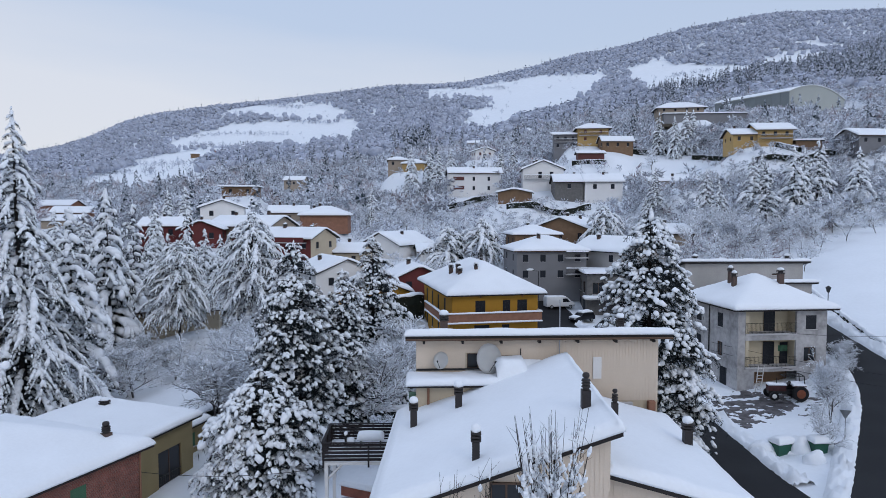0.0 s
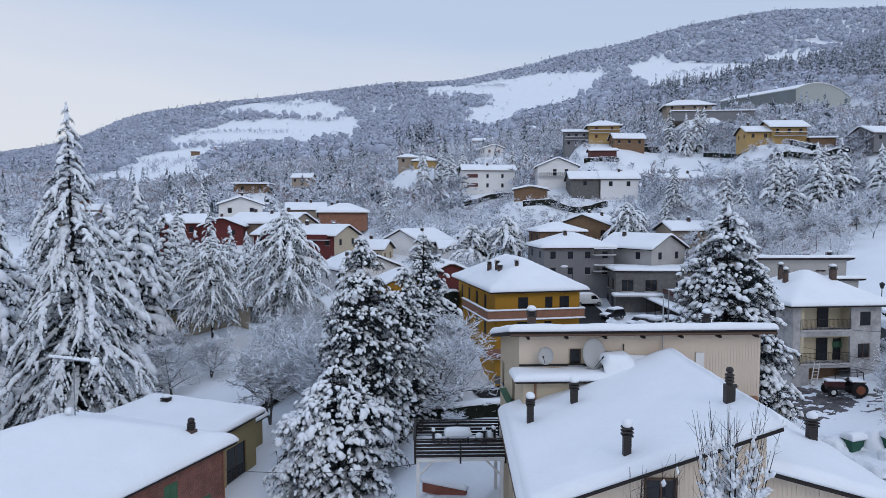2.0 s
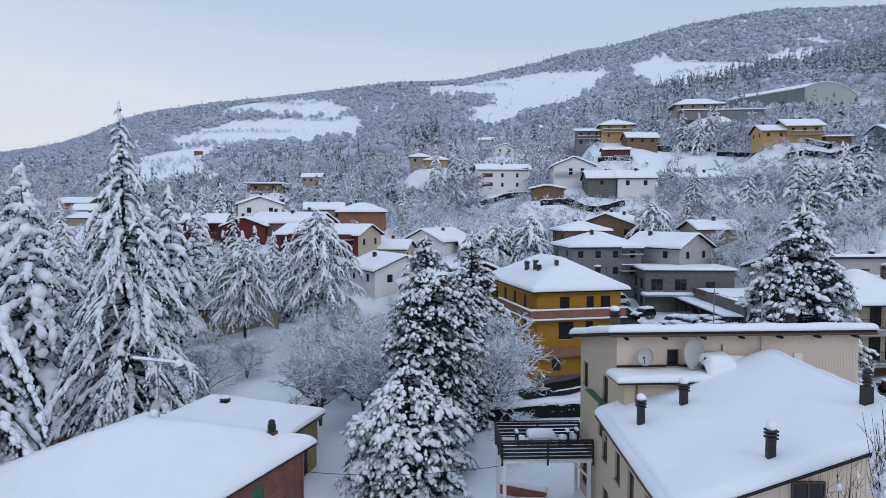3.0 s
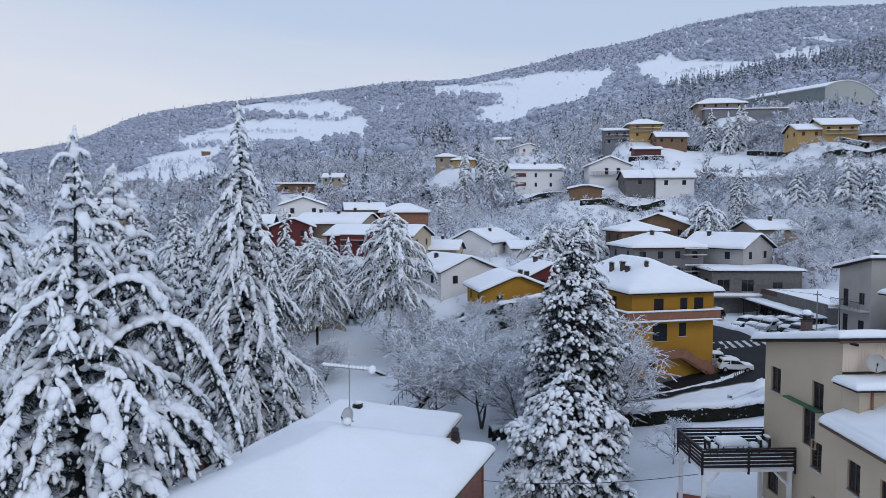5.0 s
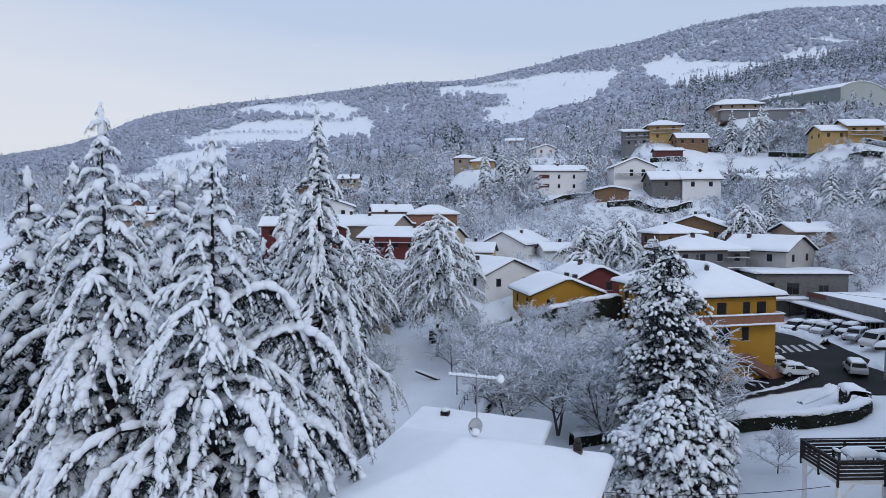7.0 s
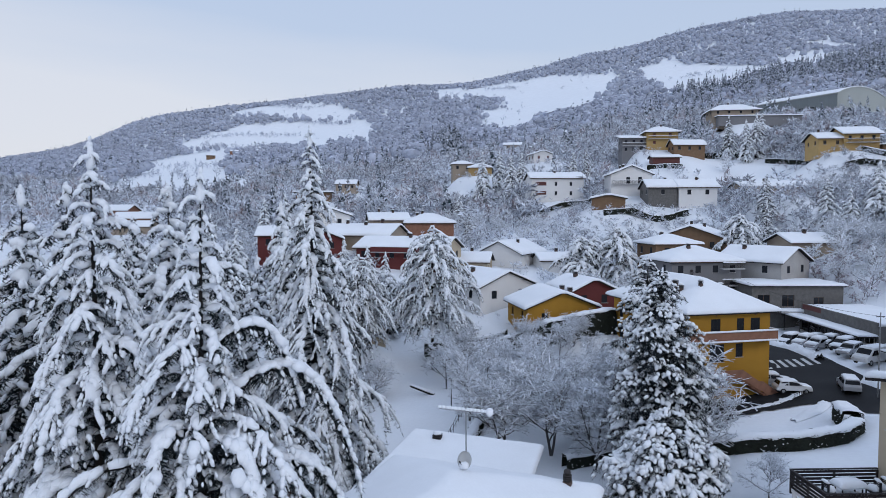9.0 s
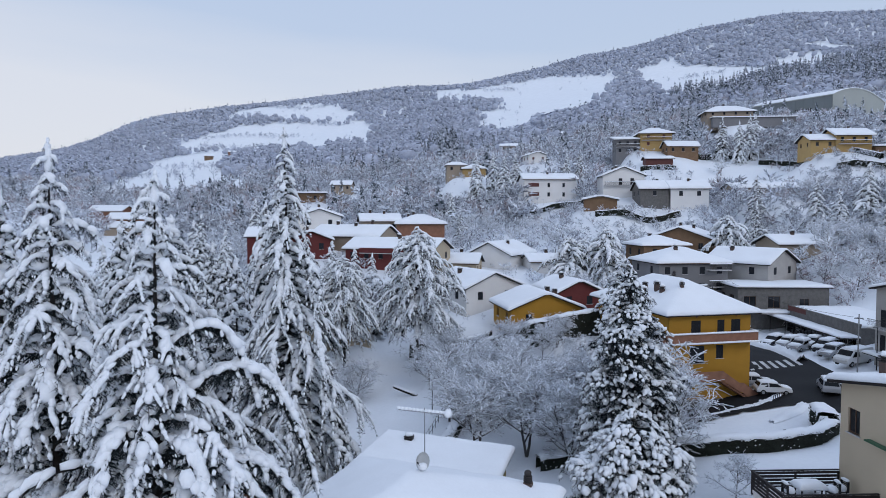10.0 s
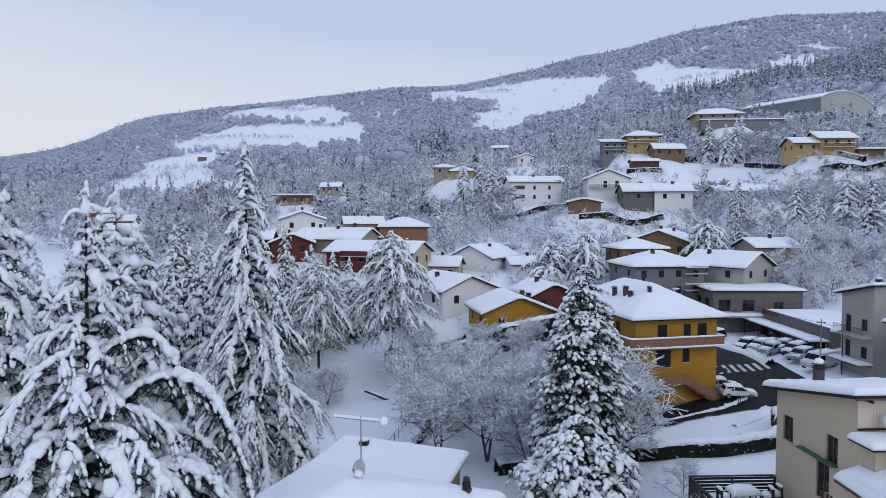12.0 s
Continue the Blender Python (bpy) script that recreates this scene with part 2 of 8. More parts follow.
def thing(name, label, category, m=None, group="", kind=""):
    ob = new(name)
    ob.empty_display_size = 0.2
    if m is not None:
        ob.matrix_basis = m
    return tagged(ob, label, category, group, kind)


def add_box(bm, x0, x1, y0, y1, z0, z1, bevel=0.0):
    m = Matrix.Translation(((x0 + x1) / 2, (y0 + y1) / 2, (z0 + z1) / 2)) @ Matrix.Diagonal((x1 - x0, y1 - y0, z1 - z0, 1))
    made = bmesh.ops.create_cube(bm, size=1, matrix=m)
    if bevel:
        edges = {e for v in made["verts"] for e in v.link_edges}
        bmesh.ops.bevel(bm, geom=list(edges), offset=bevel, segments=2, affect="EDGES", profile=0.6)
    return bm


def box(x0, x1, y0, y1, z0, z1, bevel=0.0):
    return add_box(bmesh.new(), x0, x1, y0, y1, z0, z1, bevel)


def add_tube(bm, a, b, r0, r1=None, sides=8):
    a, b = Vector(a), Vector(b)
    m = Matrix.Translation((a + b) / 2) @ (b - a).to_track_quat("Z", "Y").to_matrix().to_4x4()
    bmesh.ops.create_cone(bm, cap_ends=True, segments=sides, radius1=r0, radius2=r0 if r1 is None else r1, depth=(b - a).length, matrix=m)
    return bm


def add_blob(bm, x, y, z, sx, sy, sz, rough=0.12, seed=0, level=2):
    made = bmesh.ops.create_icosphere(bm, subdivisions=level, radius=1)
    for v in made["verts"]:
        n = noise.noise(v.co * 1.7 + Vector((seed * 3.1, seed, 0)))
        v.co = Vector((x + v.co.x * sx * (1 + rough * n), y + v.co.y * sy * (1 + rough * n), z + v.co.z * sz * (1 + rough * n)))
    return bm


# ---------------------------------------------------------------- lie of the land
# heights by bearing (columns: x / y) and distance (rows: y), in metres
BEARING = np.array([-1.0, -0.60, -0.29, 0.0, 0.26, 0.48, 0.69, 1.0])
NEAR_Y = np.array([0.0, 45, 75, 105, 150, 225, 330])
NEAR_Z = np.array([
    [0.5, 0.5, 0.5, 0.8, 1.0, 1.0, 1.0, 1.0],
    [-3.5, -3.0, -1.0, 1.4, 1.3, 0.6, 1.5, 2.5],
    [-6.0, -5.5, -2.5, -0.2, 0.8, 2.6, 5.5, 8.0],
    [-9.0, -9.0, -3.0, 1.8, 1.4, 8.0, 13.0, 15.0],
    [-1.0, 3.0, 8.0, 6.5, 8.5, 16.5, 19.5, 21.0],
    [10.0, 12.0, 15.0, 22.5, 28.0, 37.5, 40.0, 42.0],
    [22.0, 26.0, 29.0, 41.0, 54.0, 63.0, 65.0, 66.0]])
FAR_BEARING = np.array([-1.1, -0.69, -0.58, -0.46, -0.29, 0.0, 0.26, 0.36, 0.49, 0.69, 1.1])
FAR_Y = np.array([330.0, 500, 800, 1200, 1650, 2300, 4500])
FAR_Z = np.array([
    [22, 25, 26.5, 27, 29, 41, 54, 58, 63, 65, 66],
    [36, 42, 44, 47, 50, 68, 90, 98, 107, 112, 114],
    [55, 66, 72, 78, 86, 120, 155, 168, 184, 197, 200],
    [85, 100, 112, 132, 158, 208, 266, 290, 306, 322, 330],
    [110, 158, 195, 283, 318, 360, 440, 500, 545, 548, 520],
    [100, 150, 180, 230, 240, 270, 330, 380, 430, 430, 400],
    [60, 100, 120, 150, 160, 180, 230, 250, 280, 280, 260]], dtype=float)


def smooth_weights(t):
    return t * t * (3 - 2 * t)


def table_height(u, d, us, ds, zs):
    u = np.clip(u, us[0], us[-1])
    d = np.clip(d, ds[0], ds[-1])
    i = np.clip(np.searchsorted(us, u) - 1, 0, len(us) - 2)
    j = np.clip(np.searchsorted(ds, d) - 1, 0, len(ds) - 2)
    a = (u - us[i]) / (us[i + 1] - us[i])
    b = (d - ds[j]) / (ds[j + 1] - ds[j])
    a = 0.5 * a + 0.5 * smooth_weights(a)
    return (zs[j, i] * (1 - a) + zs[j, i + 1] * a) * (1 - b) + (zs[j + 1, i] * (1 - a) + zs[j + 1, i + 1] * a) * b


# level places on which houses stand: x, y, height
PADS = np.array([
    (3.0, 72.5, -2.8), (8.5, 74.5, -1.9), (15.0, 77.5, 0.4),
    (10.5, 214, 24.8), (31.8, 203, 26.5), (44, 190, 22.0), (21.5, 188, 22.0), (57, 256, 46.5), (67, 252, 44.0), (54.5, 237, 38.0), (72, 226, 32.0), (88, 228, 33.0), (78, 240, 36.5), (92, 246, 39.0), (82, 256, 41.5), (104, 212, 41.5),
    (118, 210, 39.5), (125, 326, 66.0), (136, 198, 38.5), (18.6, 298, 44.5), (-14, 263, 36.5), (60, 171, 24.3), (44.8, 129, 11.8), (30, 140, 12.0),
    (18, 129, 9.5), (-11, 147, 8.6), (-20, 109, 4.6), (-9, 97, 3.4), (-34, 132, 8.6), (-45, 147, 11.5), (-35, 168, 16.0), (-58, 143, 11.5),
    (-56, 161, 17.5), (-45, 103, -1.0), (-73, 230, 25.5), (20, 109, 1.6), (33, 106, 1.2), (20, 119, 2.4), (33, 119, 2.6), (205, 400, 76.0)])


def ground_height(x, y):
    z = open_ground(x, y)
    lift = open_ground(PADS[:, 0], PADS[:, 1])
    x, y = np.asarray(x, float), np.asarray(y, float)
    num, den = 0.0, 0.02
    for (px, py, pz), q in zip(PADS, lift):
        r = 7.5 + 0.012 * py
        w = np.exp(-((x - px) ** 2 + (y - py) ** 2) / (r * r))
        num, den = num + w * (pz - q), den + w
    return z + num / np.maximum(den, 0.02) * np.minimum(1, den * 1.6)


def open_ground(x, y):
    x, y = np.asarray(x, float), np.asarray(y, float)
    d = np.maximum(y, 0.0)
    u = x / np.maximum(np.maximum(y, np.abs(x) * 0.8), 1.0)
    z = 0.0
    for s in (0.93, 1.0, 1.07):
        for o in (-0.03, 0.03):
            z = z + np.where(d * s < 330, table_height(u + o, d * s, BEARING, NEAR_Y, NEAR_Z), table_height(u + o, d * s, FAR_BEARING, FAR_Y, FAR_Z)) / 6
    swell = np.clip((d - 90) / 400, 0, 1)
    z = z + swell * (2.0 * np.sin(x * 0.021 + y * 0.011) * np.sin(y * 0.017 - x * 0.006) + 2.5 * swell * np.sin(x * 0.0093 + 1.0) * np.sin(y * 0.0071))
    return z + 0.06 * np.sin(x * 0.9 + y * 0.4) * np.sin(y * 0.7 - x * 0.3)


def gz(x, y):
    return float(ground_height(x, y))


def build_ground():
    front = np.concatenate([np.linspace(-180, -62, 20)[:-1], np.linspace(-62, 62, 240), np.linspace(62, 180, 20)[1:-1]])
    rings = np.concatenate([np.linspace(0.5, 160, 170), 160 * (4900 / 160) ** (np.linspace(0, 1, 130)[1:])])
    th, rr = np.meshgrid(np.radians(front), rings)
    x, y = rr * np.sin(th), rr * np.cos(th)
    v = np.stack([x, y, ground_height(x, y)], -1).reshape(-1, 3)
    n, k = len(front), len(rings)
    i, j = np.meshgrid(np.arange(n), np.arange(k - 1))
    i2 = (i + 1) % n
    f = np.stack([j * n + i, j * n + i2, (j + 1) * n + i2, (j + 1) * n + i], -1).reshape(-1, 4)
    f = f[:, ::-1]
    ob = attach("ground", mesh_from("ground", v, f, SNOW_GROUND, True))
    tagged(ob, "snow-covered sloping ground of village and hills", "ground", kind="structure")


build_ground()


# ---------------------------------------------------------------- houses
SIDES = {"S": 0, "E": 90, "N": 180, "W": 270}


def roof_shape(kind, w, d, rise, off=0.0):
    """Height over the eaves at a local place, for each kind of roof."""
    if kind == "gable_y":
        return lambda x, y: rise * np.minimum((x + w / 2) / (w / 2 + off), (w / 2 - x) / (w / 2 - off))
    if kind == "gable_x":
        return lambda x, y: rise * np.minimum((y + d / 2) / (d / 2 + off), (d / 2 - y) / (d / 2 - off))
    if kind == "hip":
        s = rise / (min(w, d) / 2)
        return lambda x, y: s * np.minimum(w / 2 - np.abs(x), d / 2 - np.abs(y))
    if kind == "mono_e":
        return lambda x, y: rise * (x / w + 0.5) + 0 * y
    if kind == "mono_w":
        return lambda x, y: rise * (0.5 - x / w) + 0 * y
    if kind == "mono_n":
        return lambda x, y: rise * (y / d + 0.5) + 0 * x
    if kind == "mono_s":
        return lambda x, y: rise * (0.5 - y / d) + 0 * x
    return lambda x, y: 0 * x + 0 * y


def solid_sheet(xs, ys, top, low):
    """Closed sheet between two height fields over a grid."""
    X, Y = np.meshgrid(xs, ys)
    n, k = len(xs), len(ys)
    v = np.concatenate([np.stack([X, Y, top], -1).reshape(-1, 3), np.stack([X, Y, low], -1).reshape(-1, 3)])
    i, j = np.meshgrid(np.arange(n - 1), np.arange(k - 1))
    a = (j * n + i).ravel()
    up = np.stack([a, a + 1, a + n + 1, a + n], -1)
    off = n * k
    down = (up + off)[:, ::-1]
    ring = np.concatenate([np.arange(n), np.arange(1, k) * n + n - 1, (k - 1) * n + np.arange(n - 2, -1, -1), np.arange(k - 2, -1, -1) * n])
    rim = np.stack([ring[:-1] + off, ring[1:] + off, ring[1:], ring[:-1]], -1)
    return v, np.concatenate([up, down, rim])


def snow_sheet(name, x0, x1, y0, y1, base, thick, parent, step=0.4, m=None, seed=0.0, label="thick rounded snow cover", bulge=0.07):
    """A snow load over a height field, rounded along its edges."""
    def spaced(a, b):
        n = max(4, int((b - a) / step))
        body = np.linspace(a, b, n)
        return np.unique(np.round(np.concatenate([body, [a + 0.05, a + 0.14, a + 0.27, b - 0.05, b - 0.14, b - 0.27]]), 4))
    xs, ys = spaced(x0 - bulge, x1 + bulge), spaced(y0 - bulge, y1 + bulge)
    X, Y = np.meshgrid(xs, ys)
    wav = 0.03 * np.sin(X * 1.9 + seed * 5) * np.sin(Y * 1.3 + seed * 3) + 0.018 * np.sin(X * 4.1 + Y * 3.3 + seed)
    de = np.minimum(np.minimum(X - xs[0], xs[-1] - X), np.minimum(Y - ys[0], ys[-1] - Y))
    prof = np.sqrt(np.clip(1 - (1 - np.clip(de / 0.3, 0, 1)) ** 2, 0, 1))
    low = base(np.clip(X, x0, x1), np.clip(Y, y0, y1)) + 0.01
    edge = 0.04 * np.sin(X * 2.7 + Y * 2.1 + seed * 7)
    top = low + 0.06 + (thick - 0.06 + wav + edge * (1 - prof)) * prof
    # soften the crease of ridges
    t2 = top.copy()
    t2[1:-1, 1:-1] = 0.4 * top[1:-1, 1:-1] + 0.15 * (top[:-2, 1:-1] + top[2:, 1:-1] + top[1:-1, :-2] + top[1:-1, 2:])
    v, f = solid_sheet(xs, ys, np.maximum(t2, low + 0.02), low - 0.05 * (1 - np.clip(de / 0.1, 0, 1)))
    return attach(name, mesh_from(name, v, f, SNOW, True), parent, m, label)


@lru_cache(None)
def window_meshes(w, h, style, plain=False):
    """Frame and pane meshes for one size; outside is -y, the sill at z = 0."""
    b = bmesh.new()
    t = 0.07
    for x in (-w / 2, w / 2 - t):
        add_box(b, x, x + t, 0.10, 0.17, 0, h)
    for z in (0, h - t):
        add_box(b, -w / 2 + t, w / 2 - t, 0.10, 0.17, z, z + t)
    if w > 0.7:
        add_box(b, -t / 2, t / 2, 0.10, 0.17, t, h - t)
    fr = bpy.data.meshes.new("window_frame")
    b.to_mesh(fr)
    fr.materials.append({"brown": FRAME_BROWN, "white": FRAME_WHITE}.get(style, FRAME_BROWN))
    b = box(-w / 2 + 0.03, w / 2 - 0.03, 0.13, 0.15, 0.03, h - 0.03)
    pane = bpy.data.meshes.new("pane")
    b.to_mesh(pane)
    pane.materials.append(GLASS)
    b = box(-w / 2 - 0.08, w / 2 + 0.08, -0.10, 0.12, -0.06, 0.0)
    sill = bpy.data.meshes.new("sill")
    b.to_mesh(sill)
    sill.materials.append(PALE_EAVE)
    b = bmesh.new()
    lv = max(3, int(h / 0.09))
    add_box(b, -0.03, 0.03, -0.03, 0.02, 0, h)
    add_box(b, w / 2 - 0.06, w / 2, -0.03, 0.02, 0, h)
    add_box(b, 0.03, w / 2 - 0.06, -0.015, 0.01, 0, h)
    if h < 2.6 and w < 2 and not plain:
        for k in range(lv):
            z = (k + 0.5) * h / lv
            add_box(b, 0.03, w / 2 - 0.06, -0.028, -0.015, z - 0.02, z + 0.02)
    leaf = bpy.data.meshes.new("shutter")
    b.to_mesh(leaf)
    leaf.materials.append({"green": SHUTTER_GREEN, "wine": SHUTTER_WINE}.get(style, SHUTTER_BROWN))
    return fr, pane, sill, leaf


def add_window(parent, u, v, w, h, style, side_m, sill=True, plain=False):
    """style: brown, white (glazed); green, dark, wine (shutters shut); door."""
    fr, pane, sl, leaf = window_meshes(round(w, 2), round(h, 2), style, plain)
    name = "door" if style == "door" else "window"
    ob = attach(name, fr, parent, side_m @ Matrix.Translation((u, 0, v)))
    attach("pane", pane, ob)
    if sill and style != "door" and v > 0.5:
        attach("sill", sl, ob)
    if style in ("green", "dark", "wine"):
        attach("shutter", leaf, ob, Matrix.Translation((0, 0.05, 0)))
        attach("shutter", leaf, ob, Matrix.Translation((-w / 2, 0.05, 0)))
    return ob


def wall_side(parent, length, h, top, holes, mat, side_m, name="wall"):
    """One wall as a sheet with real recessed openings; top: (u, extra height) along the wall head."""
    us = sorted({-length / 2, length / 2, *[round(a - c / 2, 3) for a, b, c, e in holes], *[round(a + c / 2, 3) for a, b, c, e in holes]})
    vs = sorted({0.0, h, *[round(b, 3) for a, b, c, e in holes], *[round(min(b + e, h), 3) for a, b, c, e in holes]})
    bm = bmesh.new()
    inside = lambda u, v: any(a - c / 2 < u < a + c / 2 and b < v < b + e for a, b, c, e in holes)
    for u0, u1 in zip(us, us[1:]):
        for v0, v1 in zip(vs, vs[1:]):
            if not inside((u0 + u1) / 2, (v0 + v1) / 2):
                bm.faces.new([bm.verts.new(p) for p in ((u0, 0, v0), (u1, 0, v0), (u1, 0, v1), (u0, 0, v1))])
    for a, b, c, e in holes:
        x0, x1, z0, z1, t = a - c / 2, a + c / 2, b, min(b + e, h), 0.2
        for q in (((x0, 0, z0), (x0, 0, z1), (x0, t, z1), (x0, t, z0)), ((x1, 0, z1), (x1, 0, z0), (x1, t, z0), (x1, t, z1)),
                  ((x0, 0, z1), (x1, 0, z1), (x1, t, z1), (x0, t, z1)), ((x1, 0, z0), (x0, 0, z0), (x0, t, z0), (x1, t, z0))):
            bm.faces.new([bm.verts.new(p) for p in q])
    if max(e for _, e in top) > 0.05:
        pts = [(-length / 2, 0, h), (length / 2, 0, h)] + [(u, 0, h + e) for u, e in reversed(top) if e > 0.01]
        bm.faces.new([bm.verts.new(p) for p in pts])
    bm.faces.new([bm.verts.new(p) for p in ((-length / 2, 0, -2.5), (length / 2, 0, -2.5), (length / 2, 0, 0), (-length / 2, 0, 0))])
    bmesh.ops.remove_doubles(bm, verts=bm.verts, dist=0.0005)
    return part(name, bm, mat, parent, m=side_m)


def chimney(parent, x, y, z, size=0.55, h=1.1, mat=None, cap="slab", m=None):
    """A stack with a cowl and a snow hat, standing at roof height z."""
    mat = mat or CHIMNEY_BRICK
    s = size / 2
    b = box(-s, s, -s, s, -0.6, h, 0.02)
    c = part("chimney", b, mat, parent, m=Matrix.Translation((x, y, z)))
    if cap == "slab":
        b = bmesh.new()
        for k in range(3):
            add_box(b, -s - 0.05, s + 0.05, -s - 0.05, s + 0.05, h + 0.02 + k * 0.13, h + 0.08 + k * 0.13)
        add_box(b, -s + 0.08, s - 0.08, -s + 0.08, s - 0.08, h, h + 0.3)
        part("cowl", b, CHIMNEY_DARK, c)
        top = h + 0.36
    else:
        b = bmesh.new()
        add_tube(b, (0, 0, h), (0, 0, h + 0.18), s * 0.7, s * 0.7, 12)
        for k in range(3):
            add_tube(b, (0, 0, h + 0.1 + k * 0.12), (0, 0, h + 0.16 + k * 0.12), s * 1.05, s * 0.95, 12)
        add_blob(b, 0, 0, h + 0.55, s * 0.85, s * 0.85, s * 0.75, 0.05)
        part("cowl", b, CHIMNEY_DARK, c)
        top = h + 0.72
    if cap == "slab":
        b = add_blob(bmesh.new(), 0, 0, top + 0.1, s + 0.06, s + 0.06, 0.19, 0.2, x + y)
        part("snow_cap", b, SNOW, c, smooth=True)
    return c


def house(label, x, y, rot, w, d, h, roof="gable_x", rise=1.8, over=0.5, wall=WHITE_WALL, eave=ROOF_EDGE, thick=0.35, z=None,
          wins=(), chimneys=(), off=0.0, step=0.6, name="house", category="house", sides=None, group="", skirt=None):
    """A building on footprint w x d, eaves at h. wins: (side, u, v, w, h, style)."""
    z0 = gz(x, y) if z is None else z
    base = thing(name, label, category, pose(x, y, z0, 0, 0, rot), group)
    f = roof_shape(roof, w, d, rise, off)
    lo = min(float(f(np.float64(a), np.float64(b))) for a in (-w / 2, w / 2) for b in (-d / 2, d / 2))
    for s, ang in SIDES.items():
        ln, dep = (w, d) if s in "SN" else (d, w)
        sm = Matrix.Rotation(radians(ang), 4, "Z") @ Matrix.Translation((0, -dep / 2, 0))
        holes = [(a, b, c, e) for q, a, b, c, e, st in wins if q == s]
        us = np.unique(np.concatenate([np.linspace(-ln / 2, ln / 2, 3), [off if s in "S" else -off if s == "N" else 0]]))
        us = us[(us >= -ln / 2) & (us <= ln / 2)]
        top = []
        for u in us:
            p = sm @ Vector((u, 0, 0))
            top.append((u, max(0.0, float(f(np.float64(p.x), np.float64(p.y))) - 0.06)))
        wm = (sides or {}).get(s, wall)
        wob = wall_side(base, ln, h, top, holes, wm, sm)
        for q, a, b, c, e, st in wins:
            if q == s and st != "void":
                add_window(base, a, b, c, e, st, sm, plain=y > 95)
    ex, ey = w / 2 + over, d / 2 + over
    nx = np.unique(np.concatenate([np.linspace(-ex, ex, 5 if "gable" in roof or "mono" in roof or roof == "flat" else 25), [off] if roof == "gable_y" else []]))
    ny = np.unique(np.concatenate([np.linspace(-ey, ey, 5 if "gable" in roof or "mono" in roof or roof == "flat" else 25), [off] if roof == "gable_x" else []]))
    X, Y = np.meshgrid(nx, ny)
    v, fc = solid_sheet(nx, ny, h + f(X, Y) + 0.08, h + f(X, Y) - 0.12)
    attach("roof", mesh_from("roof", v, fc, eave), base)
    snow_sheet("roof_snow", -ex, ex, -ey, ey, lambda X, Y: h + f(X, Y) + 0.08, thick, base, step, seed=x * 0.37 + y)
    for cx, cy, size, ch, cap in chimneys:
        chimney(base, cx, cy, h + float(f(np.float64(cx), np.float64(cy))) + 0.08, size, ch, cap=cap)
    return base


# ---------------------------------------------------------------- trees
def ico(level):
    b = bmesh.new()
    bmesh.ops.create_icosphere(b, subdivisions=level, radius=1)
    b.verts.ensure_lookup_table()
    v = np.array([q.co[:] for q in b.verts])
    f = np.array([[q.index for q in p.verts] for p in b.faces])
    b.free()
    return v, f


ICO1 = ico(1)


def frames_for(d):
    d = d / np.linalg.norm(d, axis=1, keepdims=True)
    up = np.tile([0.0, 0.0, 1.0], (len(d), 1))
    up[np.abs(d[:, 2]) > 0.97] = [1.0, 0.0, 0.0]
    yv = np.cross(up, d)
    yv /= np.linalg.norm(yv, axis=1, keepdims=True)
    return np.stack([d, yv, np.cross(d, yv)], 1)


def stamp(template, pos, dirs, sizes, rng, rough=0.0):
    """Copies of a small template: x along dirs, scaled by sizes."""
    tv, tf = template
    R = frames_for(dirs)
    v = tv[None] * sizes[:, None, :]
    if rough:
        v = v * (1 + rough * rng.standard_normal((len(pos), len(tv), 1)))
    v = np.einsum("nij,njk->nik", v, R) + pos[:, None]
    f = tf[None] + (np.arange(len(pos)) * len(tv))[:, None, None]
    return v.reshape(-1, 3), f.reshape(-1, tf.shape[1])


def spray_template(rng, n, spread=0.55, thin=0.16):
    """Hanging needle spray: thin blades along x, fanned out and down."""
    v, f = [], []
    for i in range(n):
        s = rng.uniform(0, 0.8)
        a = rng.uniform(-1, 1) * 1.3
        ln = rng.uniform(0.5, 1.0)
        dz = rng.uniform(-0.9, 0.15)
        p = np.array([s - 0.4, 0, 0])
        t = p + ln * np.array([0.5 * np.cos(a), spread * np.sin(a), dz * 0.6])
        q = np.array([-np.sin(a), np.cos(a), 0.3]) * thin
        k = len(v)
        v += [p - q, p + q, t]
        f.append([k, k + 1, k + 2])
    return np.array(v), np.array(f)


def prisms(p0, p1, r0, r1, sides=3):
    d = p1 - p0
    R = frames_for(d)
    a = np.arange(sides) * 2 * np.pi / sides + 0.5
    ring = np.stack([0 * a, np.cos(a), np.sin(a)], -1)
    rr = np.einsum("ij,njk->nik", ring, R)
    v = np.concatenate([p0[:, None] + rr * r0[:, None, None], p1[:, None] + rr * r1[:, None, None]], 1)
    k = np.arange(sides)
    f = np.stack([k, (k + 1) % sides, (k + 1) % sides + sides, k + sides], -1)
    f = f[None] + (np.arange(len(p0)) * 2 * sides)[:, None, None]
    return v.reshape(-1, 3), f.reshape(-1, 4)


def envelope(shape, f, taper, wob):
    """Relative reach of the boughs at a height fraction f."""
    if shape == "tiered":
        e = (0.9 + 0.2 * math.sin(f * 22 + wob)) if f < 0.36 else 0.9 - 0.45 * min(1, (f - 0.36) / 0.2)
        return e * (1 if f < 0.5 else ((1 - f) / 0.5) ** 0.75)
    if shape == "egg":
        return max(0.1, math.sin(math.pi * min(1, 0.2 + 0.8 * f))) ** 0.8
    return (1 - f) ** taper * (0.8 + 0.2 * min(1, f * 6))


